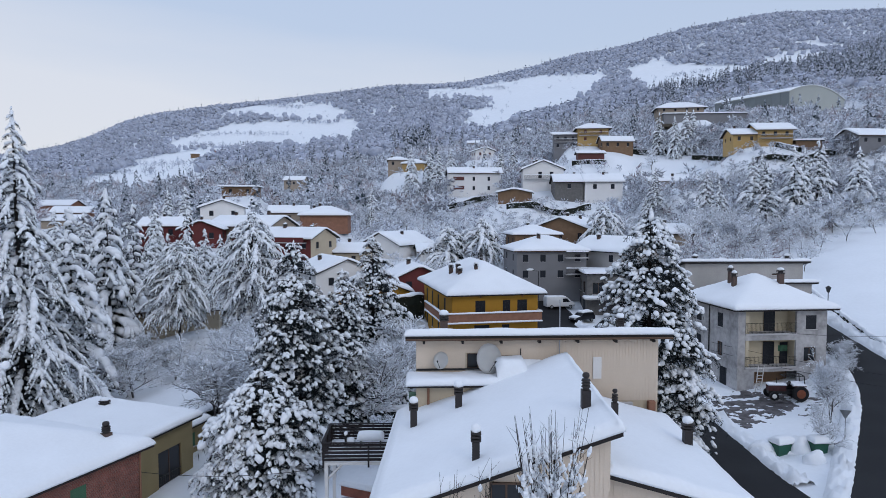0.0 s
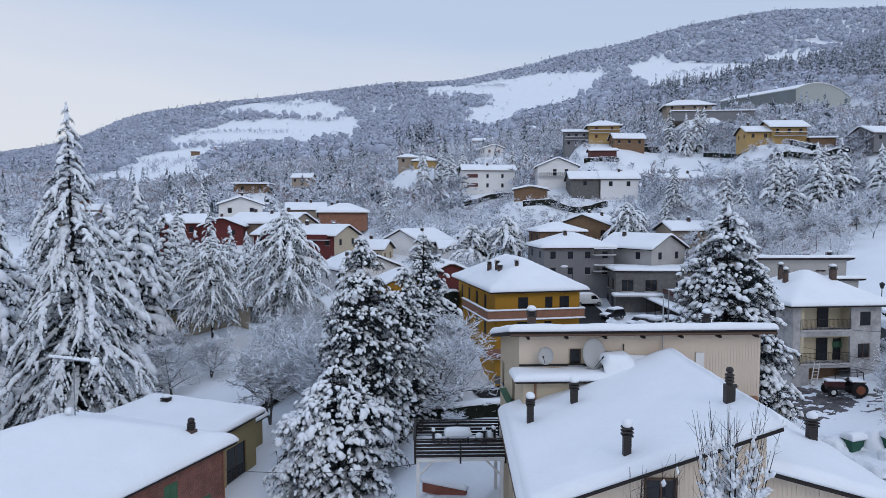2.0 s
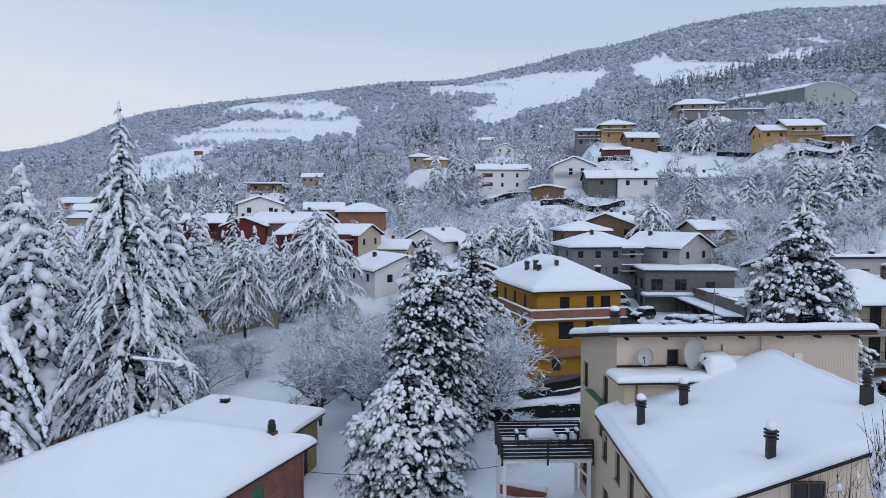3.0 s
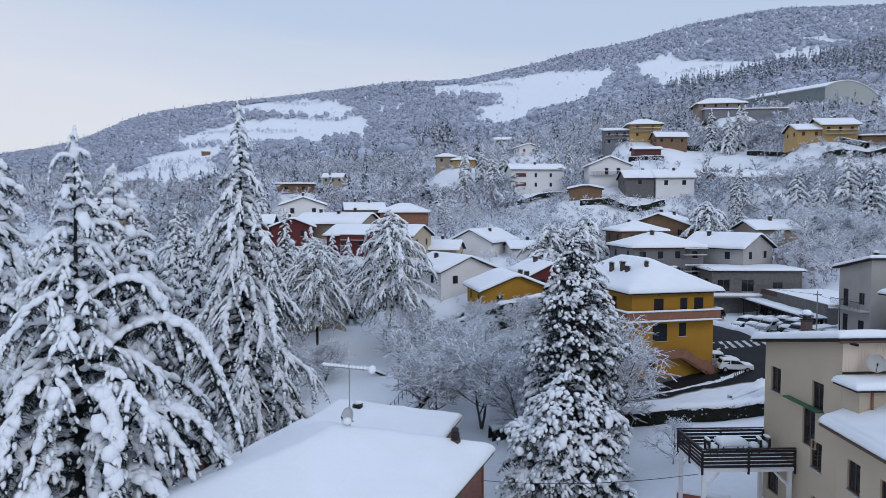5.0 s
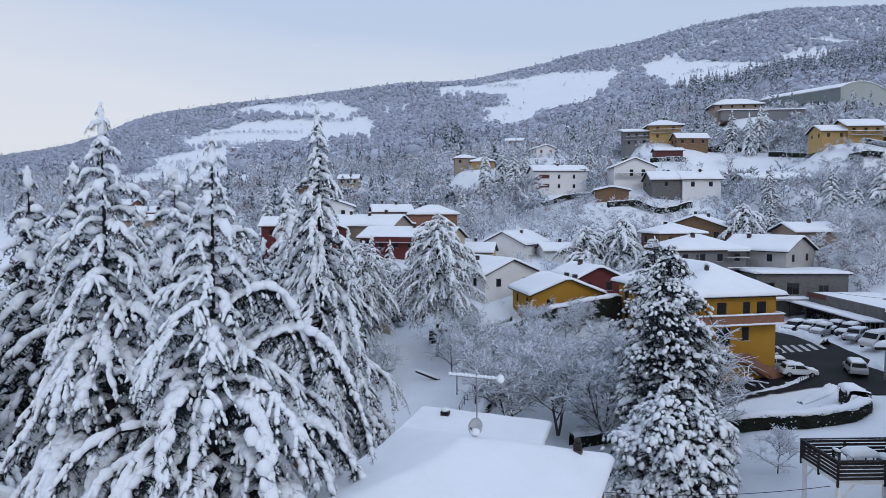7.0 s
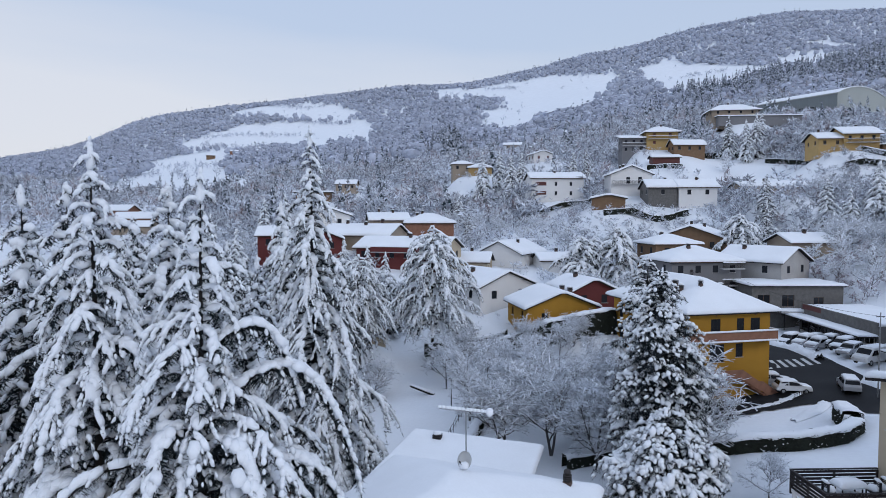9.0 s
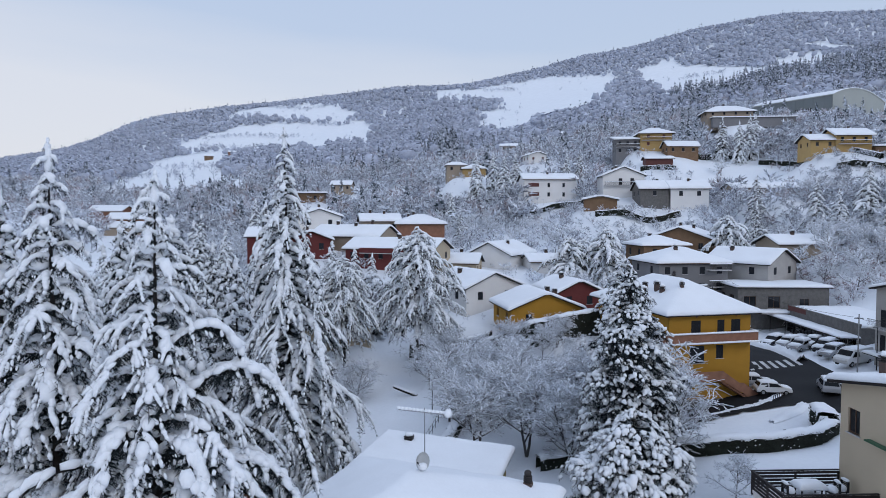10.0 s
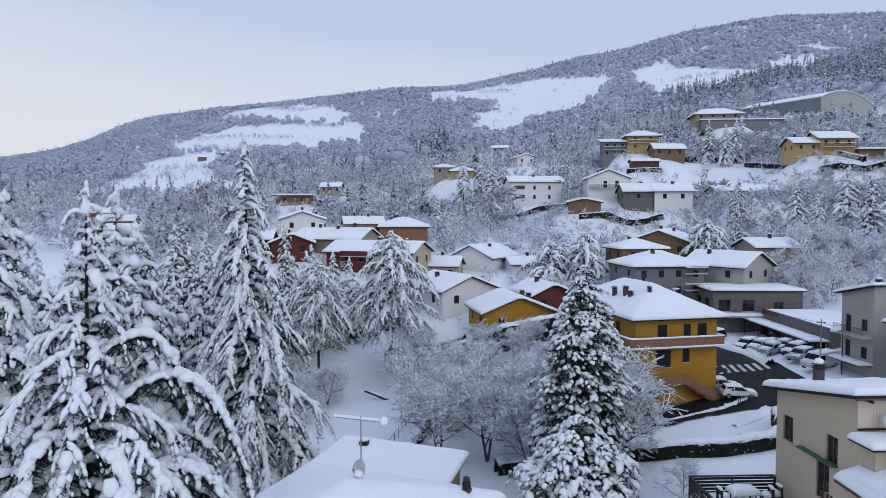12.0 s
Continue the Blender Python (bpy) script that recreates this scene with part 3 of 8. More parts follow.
def laden_cedar(seed, height, radius, boughs, up, droop, arch=2.2, bare=0.1, shape="cone", taper=0.9, clump=0.42, gap=0.6, finger=1.8, hang=0.9, load=0.9,
                fringe=1.0, arms=(), blade=8, thin=0.03, hand=0.0):
    """Cedar or spruce under snow: each bough bears a pillow along its back and hanging fingers of snow on its side shoots,
    over dark needles. arms: (height fraction, azimuth, length, rise, thickness) of single great boughs."""
    rng = np.random.default_rng(seed)
    P0, P1, R0, R1 = [], [], [], []
    pos, dirs, size = [], [], []
    npos, ndir, nsize = [], [], []
    lean = rng.uniform(-0.012, 0.012, 2) * height
    axis = lambda z: np.array([lean[0] * (z / height) ** 2, lean[1] * (z / height) ** 2, z])
    zs = np.linspace(0, height, 9)
    for a, b in zip(zs, zs[1:]):
        P0.append(axis(a)), P1.append(axis(b))
        R0.append(0.014 * height * (1 - a / height * 0.97)), R1.append(0.014 * height * (1 - b / height * 0.97))
    wob = rng.uniform(0, 6.28, 4)
    Z = np.array([0.0, 0.0, 1.0])
    todo = []
    for i in range(boughs):
        f = min(1 - (1 - (i + rng.uniform(0, 1)) / boughs) ** 0.80, 0.99)
        az = i * 2.39996 + rng.uniform(-0.4, 0.4)
        env = (envelope(shape, f, taper, wob[2]) + 0.015) * (1 + 0.16 * math.sin(az * 2 + wob[0]) + 0.14 * math.sin(f * 15 + wob[1] + az))
        todo.append((f, az, max(0.3, radius * env * rng.uniform(0.68, 1.16)), up + rng.uniform(-0.12, 0.12) + 0.12 * f, droop * rng.uniform(0.7, 1.3) * (1 - 0.15 * f), 1.0))
    for f, deg, ln, u, th in arms:
        todo.append((f, radians(deg), ln, u, u + 0.42, th))
    for f, az, ln, u, dr, th in todo:
        z = height * (f if th > 1 else bare + (1 - bare) * f)
        out, side, root = np.array([np.cos(az), np.sin(az), 0]), np.array([-np.sin(az), np.cos(az), 0]), axis(z)
        bend = 0.12 * rng.normal()
        def spine(s):
            s = np.asarray(s, float)[:, None]
            return root + out * ln * s * (1 - 0.18 * dr * s) + side * ln * bend * s * s + Z * ln * (u * s - dr * np.abs(s) ** arch)
        bone = spine(np.linspace(0, 1, 4))
        for a, b, r in zip(bone, bone[1:], (0.03, 0.02, 0.011)):
            P0.append(a), P1.append(b), R0.append(r * ln * 0.33 + 0.008), R1.append(r * ln * 0.22 + 0.006)
        k = clump * (0.5 + 0.5 * min(1, ln / 3.0)) * th
        full = min(1.0, load * rng.uniform(0.75, 1.2))
        n = max(3, int(ln / (k * 0.62)) * (3 if th > 1 else 1))
        s = np.linspace(0.12, 1.0, n) + rng.normal(0, 0.012, n)
        P, D = spine(s), spine(s + 0.04) - spine(s - 0.04)
        w = k * (0.74 if th > 1 else 1.0) * np.exp(rng.normal(-0.04, 0.16 if th > 1 else 0.22, n)) * (0.5 + 0.5 * np.sin(np.pi * np.clip(0.12 + 0.78 * s, 0, 1)))
        on = rng.random(n) < full
        pos.append((P + Z * 0.2 * k + side * rng.normal(0, 0.75 if th > 1 else 0.22, (n, 1)) * w[:, None])[on]), dirs.append(D[on]), size.append((w[:, None] * [1.35, 0.95, 0.72])[on])
        npos.append(P - Z * 0.3 * k), ndir.append(out * 0.6 + side * rng.normal(0, 0.8, (n, 1)) - Z * 0.5), nsize.append(np.repeat(k * rng.uniform(1.6, 2.6, (n, 1)), 3, 1))
        # dark curtain under the bough
        m = max(2, int(ln * 2.0 * fringe))
        c = rng.uniform(0.08, 0.98, m)
        npos.append(spine(c) + side * rng.normal(0, 0.45, (m, 1)) * k - Z * rng.uniform(0.3, 1.3, (m, 1)) * k), ndir.append(out * 0.4 + side * rng.normal(0, 0.5, (m, 1)) - Z), nsize.append(np.repeat(k * rng.uniform(1.5, 2.6, (m, 1)), 3, 1))
        # side shoots with fingers of snow
        m = max(2, int(ln / gap * (2.2 if th > 1 else 1)))
        sb = rng.uniform(0.22, 1.0, m) ** 0.8
        if hand:
            sb = np.where(rng.random(m) < hand, rng.uniform(0.72, 1.0, m), sb)
        sg = np.where(np.arange(m) % 2, 1.0, -1.0)[:, None]
        slope = (u - arch * dr * sb ** (arch - 1))[:, None]
        d0 = out * rng.uniform(0.4, 1.0, (m, 1)) + side * sg * rng.uniform(0.25, 1.0, (m, 1)) + Z * slope * 0.6
        d0 /= np.linalg.norm(d0, axis=1, keepdims=True)
        l2 = np.minimum(finger, 0.34 * ln + 0.3) * (1.15 - 0.45 * sb) * rng.uniform(0.55, 1.25, m)
        l2 = l2 * (0.62 if th > 1 else 1.0)
        q = max(2, int(math.ceil(l2.mean() / (k * 0.62))))
        T = ((np.arange(q)[None] + rng.uniform(0.2, 0.9, (m, q))) / q)[..., None]
        hg = ((hang + 0.7 * (th > 1)) * rng.uniform(0.6, 1.4, m))[:, None, None]
        A = spine(sb)[:, None] + d0[:, None] * l2[:, None, None] * T - Z * hg * l2[:, None, None] * T * T
        B = d0[:, None] - Z * 2 * hg * T
        w = k * (0.52 if th > 1 else 0.7) * (1.12 - 0.6 * T[..., 0]) * np.exp(rng.normal(-0.1, 0.26, (m, q)))
        on = rng.random((m, q)) < full * 0.94
        pos.append(A[on] + Z * 0.1 * k), dirs.append(B[on]), size.append(w[on][:, None] * [1.55, 0.8, 0.66])
        A, B = A.reshape(-1, 3), B.reshape(-1, 3)
        npos.append(A - Z * 0.3 * k), ndir.append(B + side * rng.normal(0, 0.5, (len(A), 1)) - Z * 0.5), nsize.append(np.repeat(k * rng.uniform(1.2, 2.2, (len(A), 1)), 3, 1))
    tip = np.linspace(0.955, 1.0, 5)
    pos.append(np.array([axis(height * t) for t in tip])), dirs.append(np.tile([0.1, 0.05, 1.0], (5, 1))), size.append(np.linspace(0.22, 0.10, 5)[:, None] * [2.2, 1.0, 1.0])
    return tree_parts(rng, (P0, P1, R0, R1), (pos, dirs, size), (npos, ndir, nsize), blade, thin)


def tree_parts(rng, wood, snow, green, blade, thin):
    pos, dirs, size = (np.concatenate(q) for q in snow)
    sv, sf = stamp(ICO1, pos, dirs, size, rng, 0.15)
    npos, ndir, nsize = (np.concatenate(q) for q in green)
    vs, fs, o = [], [], 0
    for k in range(4):
        pick = np.arange(len(npos)) % 4 == k
        v, f = stamp(spray_template(rng, blade, 0.7, thin), npos[pick], ndir[pick], nsize[pick], rng)
        vs.append(v), fs.append(f + o)
        o += len(v)
    tv, tf = prisms(*(np.array(q) for q in wood), 5)
    return (mesh_from("trunk", tv, tf, BARK, True), mesh_from("crown", np.concatenate(vs), np.concatenate(fs), NEEDLES), mesh_from("snow_load", sv, sf, TREE_SNOW, True))


def tufted_fir(seed, height, radius, boughs, tuft=0.26, spread=0.75, load=0.8, sag=0.5, bare=0.02, full=0.5, blade=9, shoots=9, patchy=0.5):
    """Dense narrow conifer: a shell of short drooping sprays, dark inside, whose shoots hold clots of snow.
    full: height fraction up to which the crown keeps its width."""
    rng = np.random.default_rng(seed)
    wob = rng.uniform(0, 6.28, 6)
    Z = np.array([0.0, 0.0, 1.0])
    f = rng.uniform(0, 1, boughs * 4)
    prof = np.where(f < full, 0.80 + 0.20 * np.sin(np.pi * np.minimum(1, f / full) * 0.9 + 0.3), np.maximum(0, (1 - f) / (1 - full)) ** 0.75) + 0.03
    on = rng.random(boughs * 4) < prof * 0.6 + 0.06
    f, prof = f[on][:boughs], prof[on][:boughs]
    n = len(f)
    az = rng.uniform(0, 6.2832, n)
    lumps = 1 + 0.14 * np.sin(3 * az + wob[0] + 5 * f) + 0.13 * np.sin(2 * az + wob[1] - 17 * f) + 0.12 * np.sin(5 * az + wob[2] + 31 * f)
    R = radius * prof * lumps * (1 - 0.45 * rng.random(n) ** 2.0) * rng.uniform(0.9, 1.14, n)
    out = np.stack([np.cos(az), np.sin(az), 0 * az], -1)
    side = np.stack([-np.sin(az), np.cos(az), 0 * az], -1)
    C = out * R[:, None] + Z * (height * (bare + (1 - bare) * f))[:, None]
    L = spread * rng.uniform(0.6, 1.35, n) * (0.45 + 0.55 * np.minimum(1, prof * 1.6))
    patch = 0.5 + 0.5 * np.sin(2 * az + 9 * f + wob[3]) * np.sin(az - 14 * f + wob[4])
    heavy = np.clip(load * (1 - patchy + patchy * 1.6 * patch) * rng.uniform(0.7, 1.3, n), 0, 1)
    # shoots of each spray: fanned out, sinking towards their tips
    a = rng.uniform(-0.35, 1.0, (n, shoots))
    b = rng.normal(0, 0.42, (n, shoots)) * (0.6 + 0.4 * a)
    P = C[:, None] + (out[:, None] * a[..., None] + side[:, None] * b[..., None] + Z * (0.10 - sag * 0.75 * np.abs(a) ** 1.6 - 0.35 * b ** 2 + rng.normal(0, 0.07, (n, shoots)))[..., None]) * L[:, None, None]
    D = out[:, None] * 0.8 + side[:, None] * b[..., None] * 1.2 + Z * (0.1 - sag * 1.3 * np.maximum(0, a))[..., None]
    k = tuft * np.exp(rng.normal(0, 0.30, (n, shoots))) * (0.55 + 0.45 * np.minimum(1, prof * 1.6))[:, None]
    on = rng.random((n, shoots)) < heavy[:, None]
    pos, dirs = [P[on] + Z * 0.3 * k[on][:, None]], [D[on] + rng.normal(0, 0.25, (on.sum(), 3))]
    size = [k[on][:, None] * np.array([1.25, 0.85, 0.66])]
    pos.append(np.array([[0, 0, height * q] for q in (0.97, 0.985, 1.0)])), dirs.append(np.tile([0.1, 0.0, 1.0], (3, 1))), size.append(np.array([[0.35, 0.2, 0.2], [0.3, 0.14, 0.14], [0.25, 0.08, 0.08]]))
    low = rng.random((n, shoots)) < 0.75
    P2, D2, k2 = P[low], D[low], k[low][:, None]
    npos = [P2 - Z * 0.35 * k2, C * [0.75, 0.75, 1.0]]
    ndir = [D2 - Z * 0.35, out - Z * 0.4]
    nsize = [np.repeat(k2 * 3.4, 3, 1), np.repeat(L[:, None] * 1.5, 3, 1)]
    pick = np.arange(n) % 2 == 0
    root = Z * (C[pick][:, 2] - 0.1 * R[pick])[:, None]
    wood = (np.concatenate([[[0, 0, 0.0]], [[0, 0, height * 0.5]], root]), np.concatenate([[[0, 0, height * 0.5]], [[0, 0, height]], C[pick]]),
            np.r_[0.015 * height, 0.009 * height, np.full(pick.sum(), 0.045)], np.r_[0.009 * height, 0.02, np.full(pick.sum(), 0.015)])
    return tree_parts(rng, wood, (pos, dirs, size), (npos, ndir, nsize), blade, 0.035)


def plant_conifer(label, meshes, x, y, scale=1.0, rot=0.0, sink=0.1, z=None, group="", flat=1.0):
    z = gz(x, y) - sink if z is None else z
    ob = thing("conifer", label, "tree", pose(x, y, z, 0, 0, rot) @ Matrix.Diagonal((scale * flat, scale * flat, scale, 1)), group)
    for n, me in zip(("trunk", "crown", "snow_load"), meshes):
        q = attach(n, me, ob)
        if n != "trunk":
            tagged(q, kind="stuff")
    return ob


def broadleaf_meshes(seed, height=7.0, levels=4, spread=0.9, first=0.7, snowy=0.85, twig=0.013, stems=1, low=0.16):
    """Leafless tree: a trunk that carries limbs from low down, forking into fine twigs, and the snow lying along them."""
    rng = np.random.default_rng(seed)
    S = []

    def grow(p, d, ln, r, lev):
        d = d / np.linalg.norm(d)
        n = (6, 3, 2, 2, 1)[lev]
        pts = [p]
        for i in range(n):
            d = d + rng.normal(0, (0.09, 0.16, 0.24, 0.28, 0.2)[lev], 3) + np.array([0, 0, (0.06, 0.10, 0.02, -0.07, -0.1)[lev]])
            d /= np.linalg.norm(d)
            pts.append(pts[-1] + d * ln / n)
        rs = np.linspace(r, r * (0.25 if lev == 0 else 0.5), n + 1)
        for i in range(n):
            S.append((pts[i], pts[i + 1], rs[i], rs[i + 1], lev))
        if lev >= levels:
            return
        for k in range((12, 7, 5, 3)[lev] if levels > 3 else (9, 6, 5)[lev]):
            t = rng.uniform(low, 1.0) if lev == 0 else rng.uniform(0.2, 1.0)
            j = min(int(t * n), n - 1)
            q = pts[j] + (pts[j + 1] - pts[j]) * (t * n - j)
            az = rng.uniform(0, 6.28) if lev else k * 2.4 + rng.uniform(-0.5, 0.5)
            side = np.array([np.cos(az), np.sin(az), rng.uniform(-0.15, 0.4)])
            nd = d * (0.45 if lev == 0 else 0.8) + side * spread * rng.uniform(0.7, 1.15)
            if lev == 0:
                ll = height * 0.46 * (1.05 - 0.62 * t) * rng.uniform(0.75, 1.2)
            else:
                ll = ln * rng.uniform(0.42, 0.68)
            grow(q, nd, ll, max(rs[j] * 0.55, twig), lev + 1)
    for k in range(stems):
        a = k * 2.1 + rng.uniform(0, 1)
        grow(np.zeros(3), np.array([0.28 * np.cos(a) * (stems > 1), 0.28 * np.sin(a) * (stems > 1), 1.0]), height * first, height * 0.016, 0)
    p0, p1 = np.array([s[0] for s in S]), np.array([s[1] for s in S])
    r0, r1 = np.array([s[2] for s in S]), np.array([s[3] for s in S])
    k = height / max(p1[:, 2].max(), 0.1)
    p0, p1 = p0 * k, p1 * k
    lev = np.array([s[4] for s in S])
    show = (lev < levels - 1) | (rng.random(len(S)) < (0.5 if levels > 3 else 0.45))
    tv, tf = prisms(p0[show], p1[show], r0[show], r1[show], 3)
    d = p1 - p0
    flat = np.abs(d[:, 2]) / np.linalg.norm(d, axis=1)
    pick = ((flat < 0.93) & (rng.random(len(S)) < snowy)) | ~show
    lift = np.array([0, 0, 1.0]) * (r0[pick] * 0.8 + 0.012)[:, None]
    rr = np.maximum(r0[pick] * 1.0, twig * 2.1) * rng.uniform(0.7, 1.6, pick.sum())
    sv, sf = prisms(p0[pick] + lift, p1[pick] + lift, rr, rr * 0.7, 3)
    return mesh_from("branches", tv, tf, BARK_GREY), mesh_from("snow_on_twigs", sv, sf, FROST)


def plant_broadleaf(label, meshes, x, y, scale=1.0, rot=0.0, z=None, group="", name="bare_tree", flat=1.0):
    z = gz(x, y) - 0.1 if z is None else z
    ob = thing(name, label, "tree", pose(x, y, z, 0, 0, rot) @ Matrix.Diagonal((scale * flat, scale * flat, scale, 1)), group)
    for n, me in zip(("branchwork", "twig_snow"), meshes):
        tagged(attach(n, me, ob), kind="stuff")
    return ob


# -- woods of the hillsides
def wood_templates(rng, n, kind):
    out = []
    for _ in range(4):
        v, f = [], []
        def blade(p, t, w):
            q = np.cross(t - p, rng.normal(0, 1, 3))
            q = q / (np.linalg.norm(q) + 1e-9) * w
            k = len(v)
            v.extend([p - q, p + q, t])
            f.append([k, k + 1, k + 2])
        def chip(c, nrm, w, h):
            a = np.cross(nrm, rng.normal(0, 1, 3))
            a = a / (np.linalg.norm(a) + 1e-9)
            q = np.cross(nrm, a)
            k = len(v)
            v.extend([c + a * w, c - 0.5 * a * w + 0.87 * q * h, c - 0.5 * a * w - 0.87 * q * h])
            f.append([k, k + 1, k + 2])
        if kind == "broad":
            if n > 30:
                # trunk, limbs and thin twigs that fan out from them
                blade(np.array([0, 0, 0.0]), np.array([0, 0, 0.8]), 0.014)
                ends = []
                for i in range(9):
                    d = rng.normal(0, 1, 3)
                    d[2] = abs(d[2]) * 0.8 + 0.25
                    root = np.array([0, 0, rng.uniform(0.12, 0.6)])
                    d = d / np.linalg.norm(d) * (0.52 - 0.42 * root[2]) * rng.uniform(0.8, 1.15)
                    blade(root, root + d, 0.010)
                    ends.append((root, d))
                for i in range(n):
                    root, d = ends[i % 9]
                    p = root + d * rng.uniform(0.3, 1.05)
                    t = d / np.linalg.norm(d) * 0.6 + rng.normal(0, 0.6, 3) + np.array([0, 0, 0.15])
                    ln = rng.uniform(0.08, 0.19)
                    blade(p, p + t / np.linalg.norm(t) * ln, ln * rng.uniform(0.08, 0.20))
            else:
                lobes = [np.array([rng.uniform(-0.17, 0.17), rng.uniform(-0.17, 0.17), rng.uniform(0.42, 0.72)]) for _ in range(5)]
                sz = 0.54 / n ** 0.5
                for i in range(n):
                    d = rng.normal(0, 1, 3)
                    d /= np.linalg.norm(d)
                    d[2] = d[2] if rng.random() < 0.35 else abs(d[2])
                    c = lobes[i % 5] + d * np.array([0.24, 0.24, 0.22]) * rng.uniform(0.65, 1.1)
                    chip(c, d + rng.normal(0, 0.45, 3), sz * rng.uniform(0.6, 1.3), sz * rng.uniform(0.35, 0.8))
        elif kind == "crown":
            # rounded, lumpy crowns of close-set far trees
            for ox, oy, oz, rad in ((0, 0, 0.55, 0.45),):
                b = bmesh.new()
                bmesh.ops.create_icosphere(b, subdivisions=1, radius=1, matrix=Matrix.Rotation(rng.uniform(0, 6), 4, "X"))
                k = len(v)
                v.extend(np.array((ox, oy, oz)) + np.array(q.co) * rad * rng.uniform(0.62, 1.28) * np.array((1.05, 1.05, 0.8)) for q in b.verts)
                f.extend([k + q.index for q in fc.verts] for fc in b.faces)
                b.free()
        else:
            for i in range(n):
                zf = rng.uniform(0.06, 1.0) ** 1.15
                az = rng.uniform(0, 6.28)
                r = 0.22 * (1 - zf) + 0.012
                d = np.array([np.cos(az), np.sin(az), 0.35])
                chip(np.array([r * np.cos(az) * 0.8, r * np.sin(az) * 0.8, zf - 0.25 * r]), d + rng.normal(0, 0.35, 3), (0.5 / n ** 0.5) * (0.5 + 2.6 * r), (0.34 / n ** 0.5) * (0.5 + 2.6 * r) * 1.4)
            blade(np.array([0, 0, 0.9]), np.array([0, 0, 1.06]), 0.012)
        out.append((np.array(v), np.array(f)))
    return out


def inside_any(x, y, polys):
    hit = np.zeros(len(x), bool)
    for poly in polys:
        p = np.array(poly, float)
        c = np.zeros(len(x), bool)
        for (x0, y0), (x1, y1) in zip(p, np.roll(p, -1, 0)):
            cross = ((y0 > y) != (y1 > y)) & (x < (x1 - x0) * (y - y0) / (y1 - y0 + 1e-9) + x0)
            c ^= cross
        hit |= c
    return hit


def woods(label, mat, xy, heights, n, kind, seed):
    rng = np.random.default_rng(seed)
    vs, fs, o = [], [], 0
    temps = wood_templates(rng, n, kind)
    z = ground_height(xy[:, 0], xy[:, 1])
    for k, (tv, tf) in enumerate(temps):
        pick = np.arange(len(xy)) % len(temps) == k
        p = np.column_stack([xy[pick], z[pick] - 0.3])
        hh = heights[pick]
        a = rng.uniform(0, 6.28, len(p))
        wd = hh * rng.uniform(0.85, 1.3, len(p))
        c, s = np.cos(a) * wd, np.sin(a) * wd
        X = tv[None, :, 0] * c[:, None] - tv[None, :, 1] * s[:, None]
        Y = tv[None, :, 0] * s[:, None] + tv[None, :, 1] * c[:, None]
        Z = tv[None, :, 2] * hh[:, None]
        v = np.stack([X, Y, Z], -1) + p[:, None]
        f = tf[None] + (np.arange(len(p)) * len(tv))[:, None, None] + o
        o += v.shape[0] * v.shape[1]
        vs.append(v.reshape(-1, 3)), fs.append(f.reshape(-1, 3))
    ob = attach("woods", mesh_from("woods", np.concatenate(vs), np.concatenate(fs), mat, kind == "crown"))
    return tagged(ob, label, "trees", kind="stuff")


# ---------------------------------------------------------------- houses of the village
def rows_of_windows(side, width, h, count, floors, style, w=1.0, wh=1.3, top=0.85, pitch=2.9, shift=0.0):
    """Even rows of windows, counted down from the eaves."""
    out = []
    for f in range(floors):
        v = h - top - wh - f * pitch
        if v < 0.3:
            break
        for k in range(count):
            u = (k + 0.5) / count * width - width / 2 + shift
            out.append((side, u, v, w, wh, style))
    return out


def plain_house(label, x, y, rot, w, d, eave, roof, rise, wall, floors=2, count=3, style="dark", chim=1, over=0.6, ends=2, own=None, **kw):
    """A village house whose eaves lie at a known height."""
    h = max(2.4, eave - gz(x, y))
    wins = rows_of_windows("S", w, h, count, floors, style)
    for s in "WE":
        wins += rows_of_windows(s, d, h, ends, floors, style)
    if own is not None:
        wins = [(q, u, h - t - c, w_, c, st) for q, u, t, w_, c, st in own if h - t - c > 0.2]
    rng = random.Random(int(x * 7 + y))
    ch = [((rng.uniform(-0.3, 0.3)) * w, rng.uniform(-0.2, 0.25) * d, 0.6, 0.8, "slab") for _ in range(chim)]
    made = house(label, x, y, rot, w, d, h, roof, rise, over, wall, thick=0.38 if y < 150 else 0.5, wins=wins, chimneys=ch, step=0.8 if y < 150 else 1.2, **kw)
    part("gutter", add_tube(bmesh.new(), (-w / 2 - over, -d / 2 - over - 0.06, h + 0.02 - (rise * over / (d / 2) if roof in ("gable_x", "hip") else 0)), (w / 2 + over, -d / 2 - over - 0.06, h + 0.02 - (rise * over / (d / 2) if roof in ("gable_x", "hip") else 0)), 0.07, 0.07, 6), FRAME_BROWN, made) if roof in ("gable_x", "hip") else None
    return made


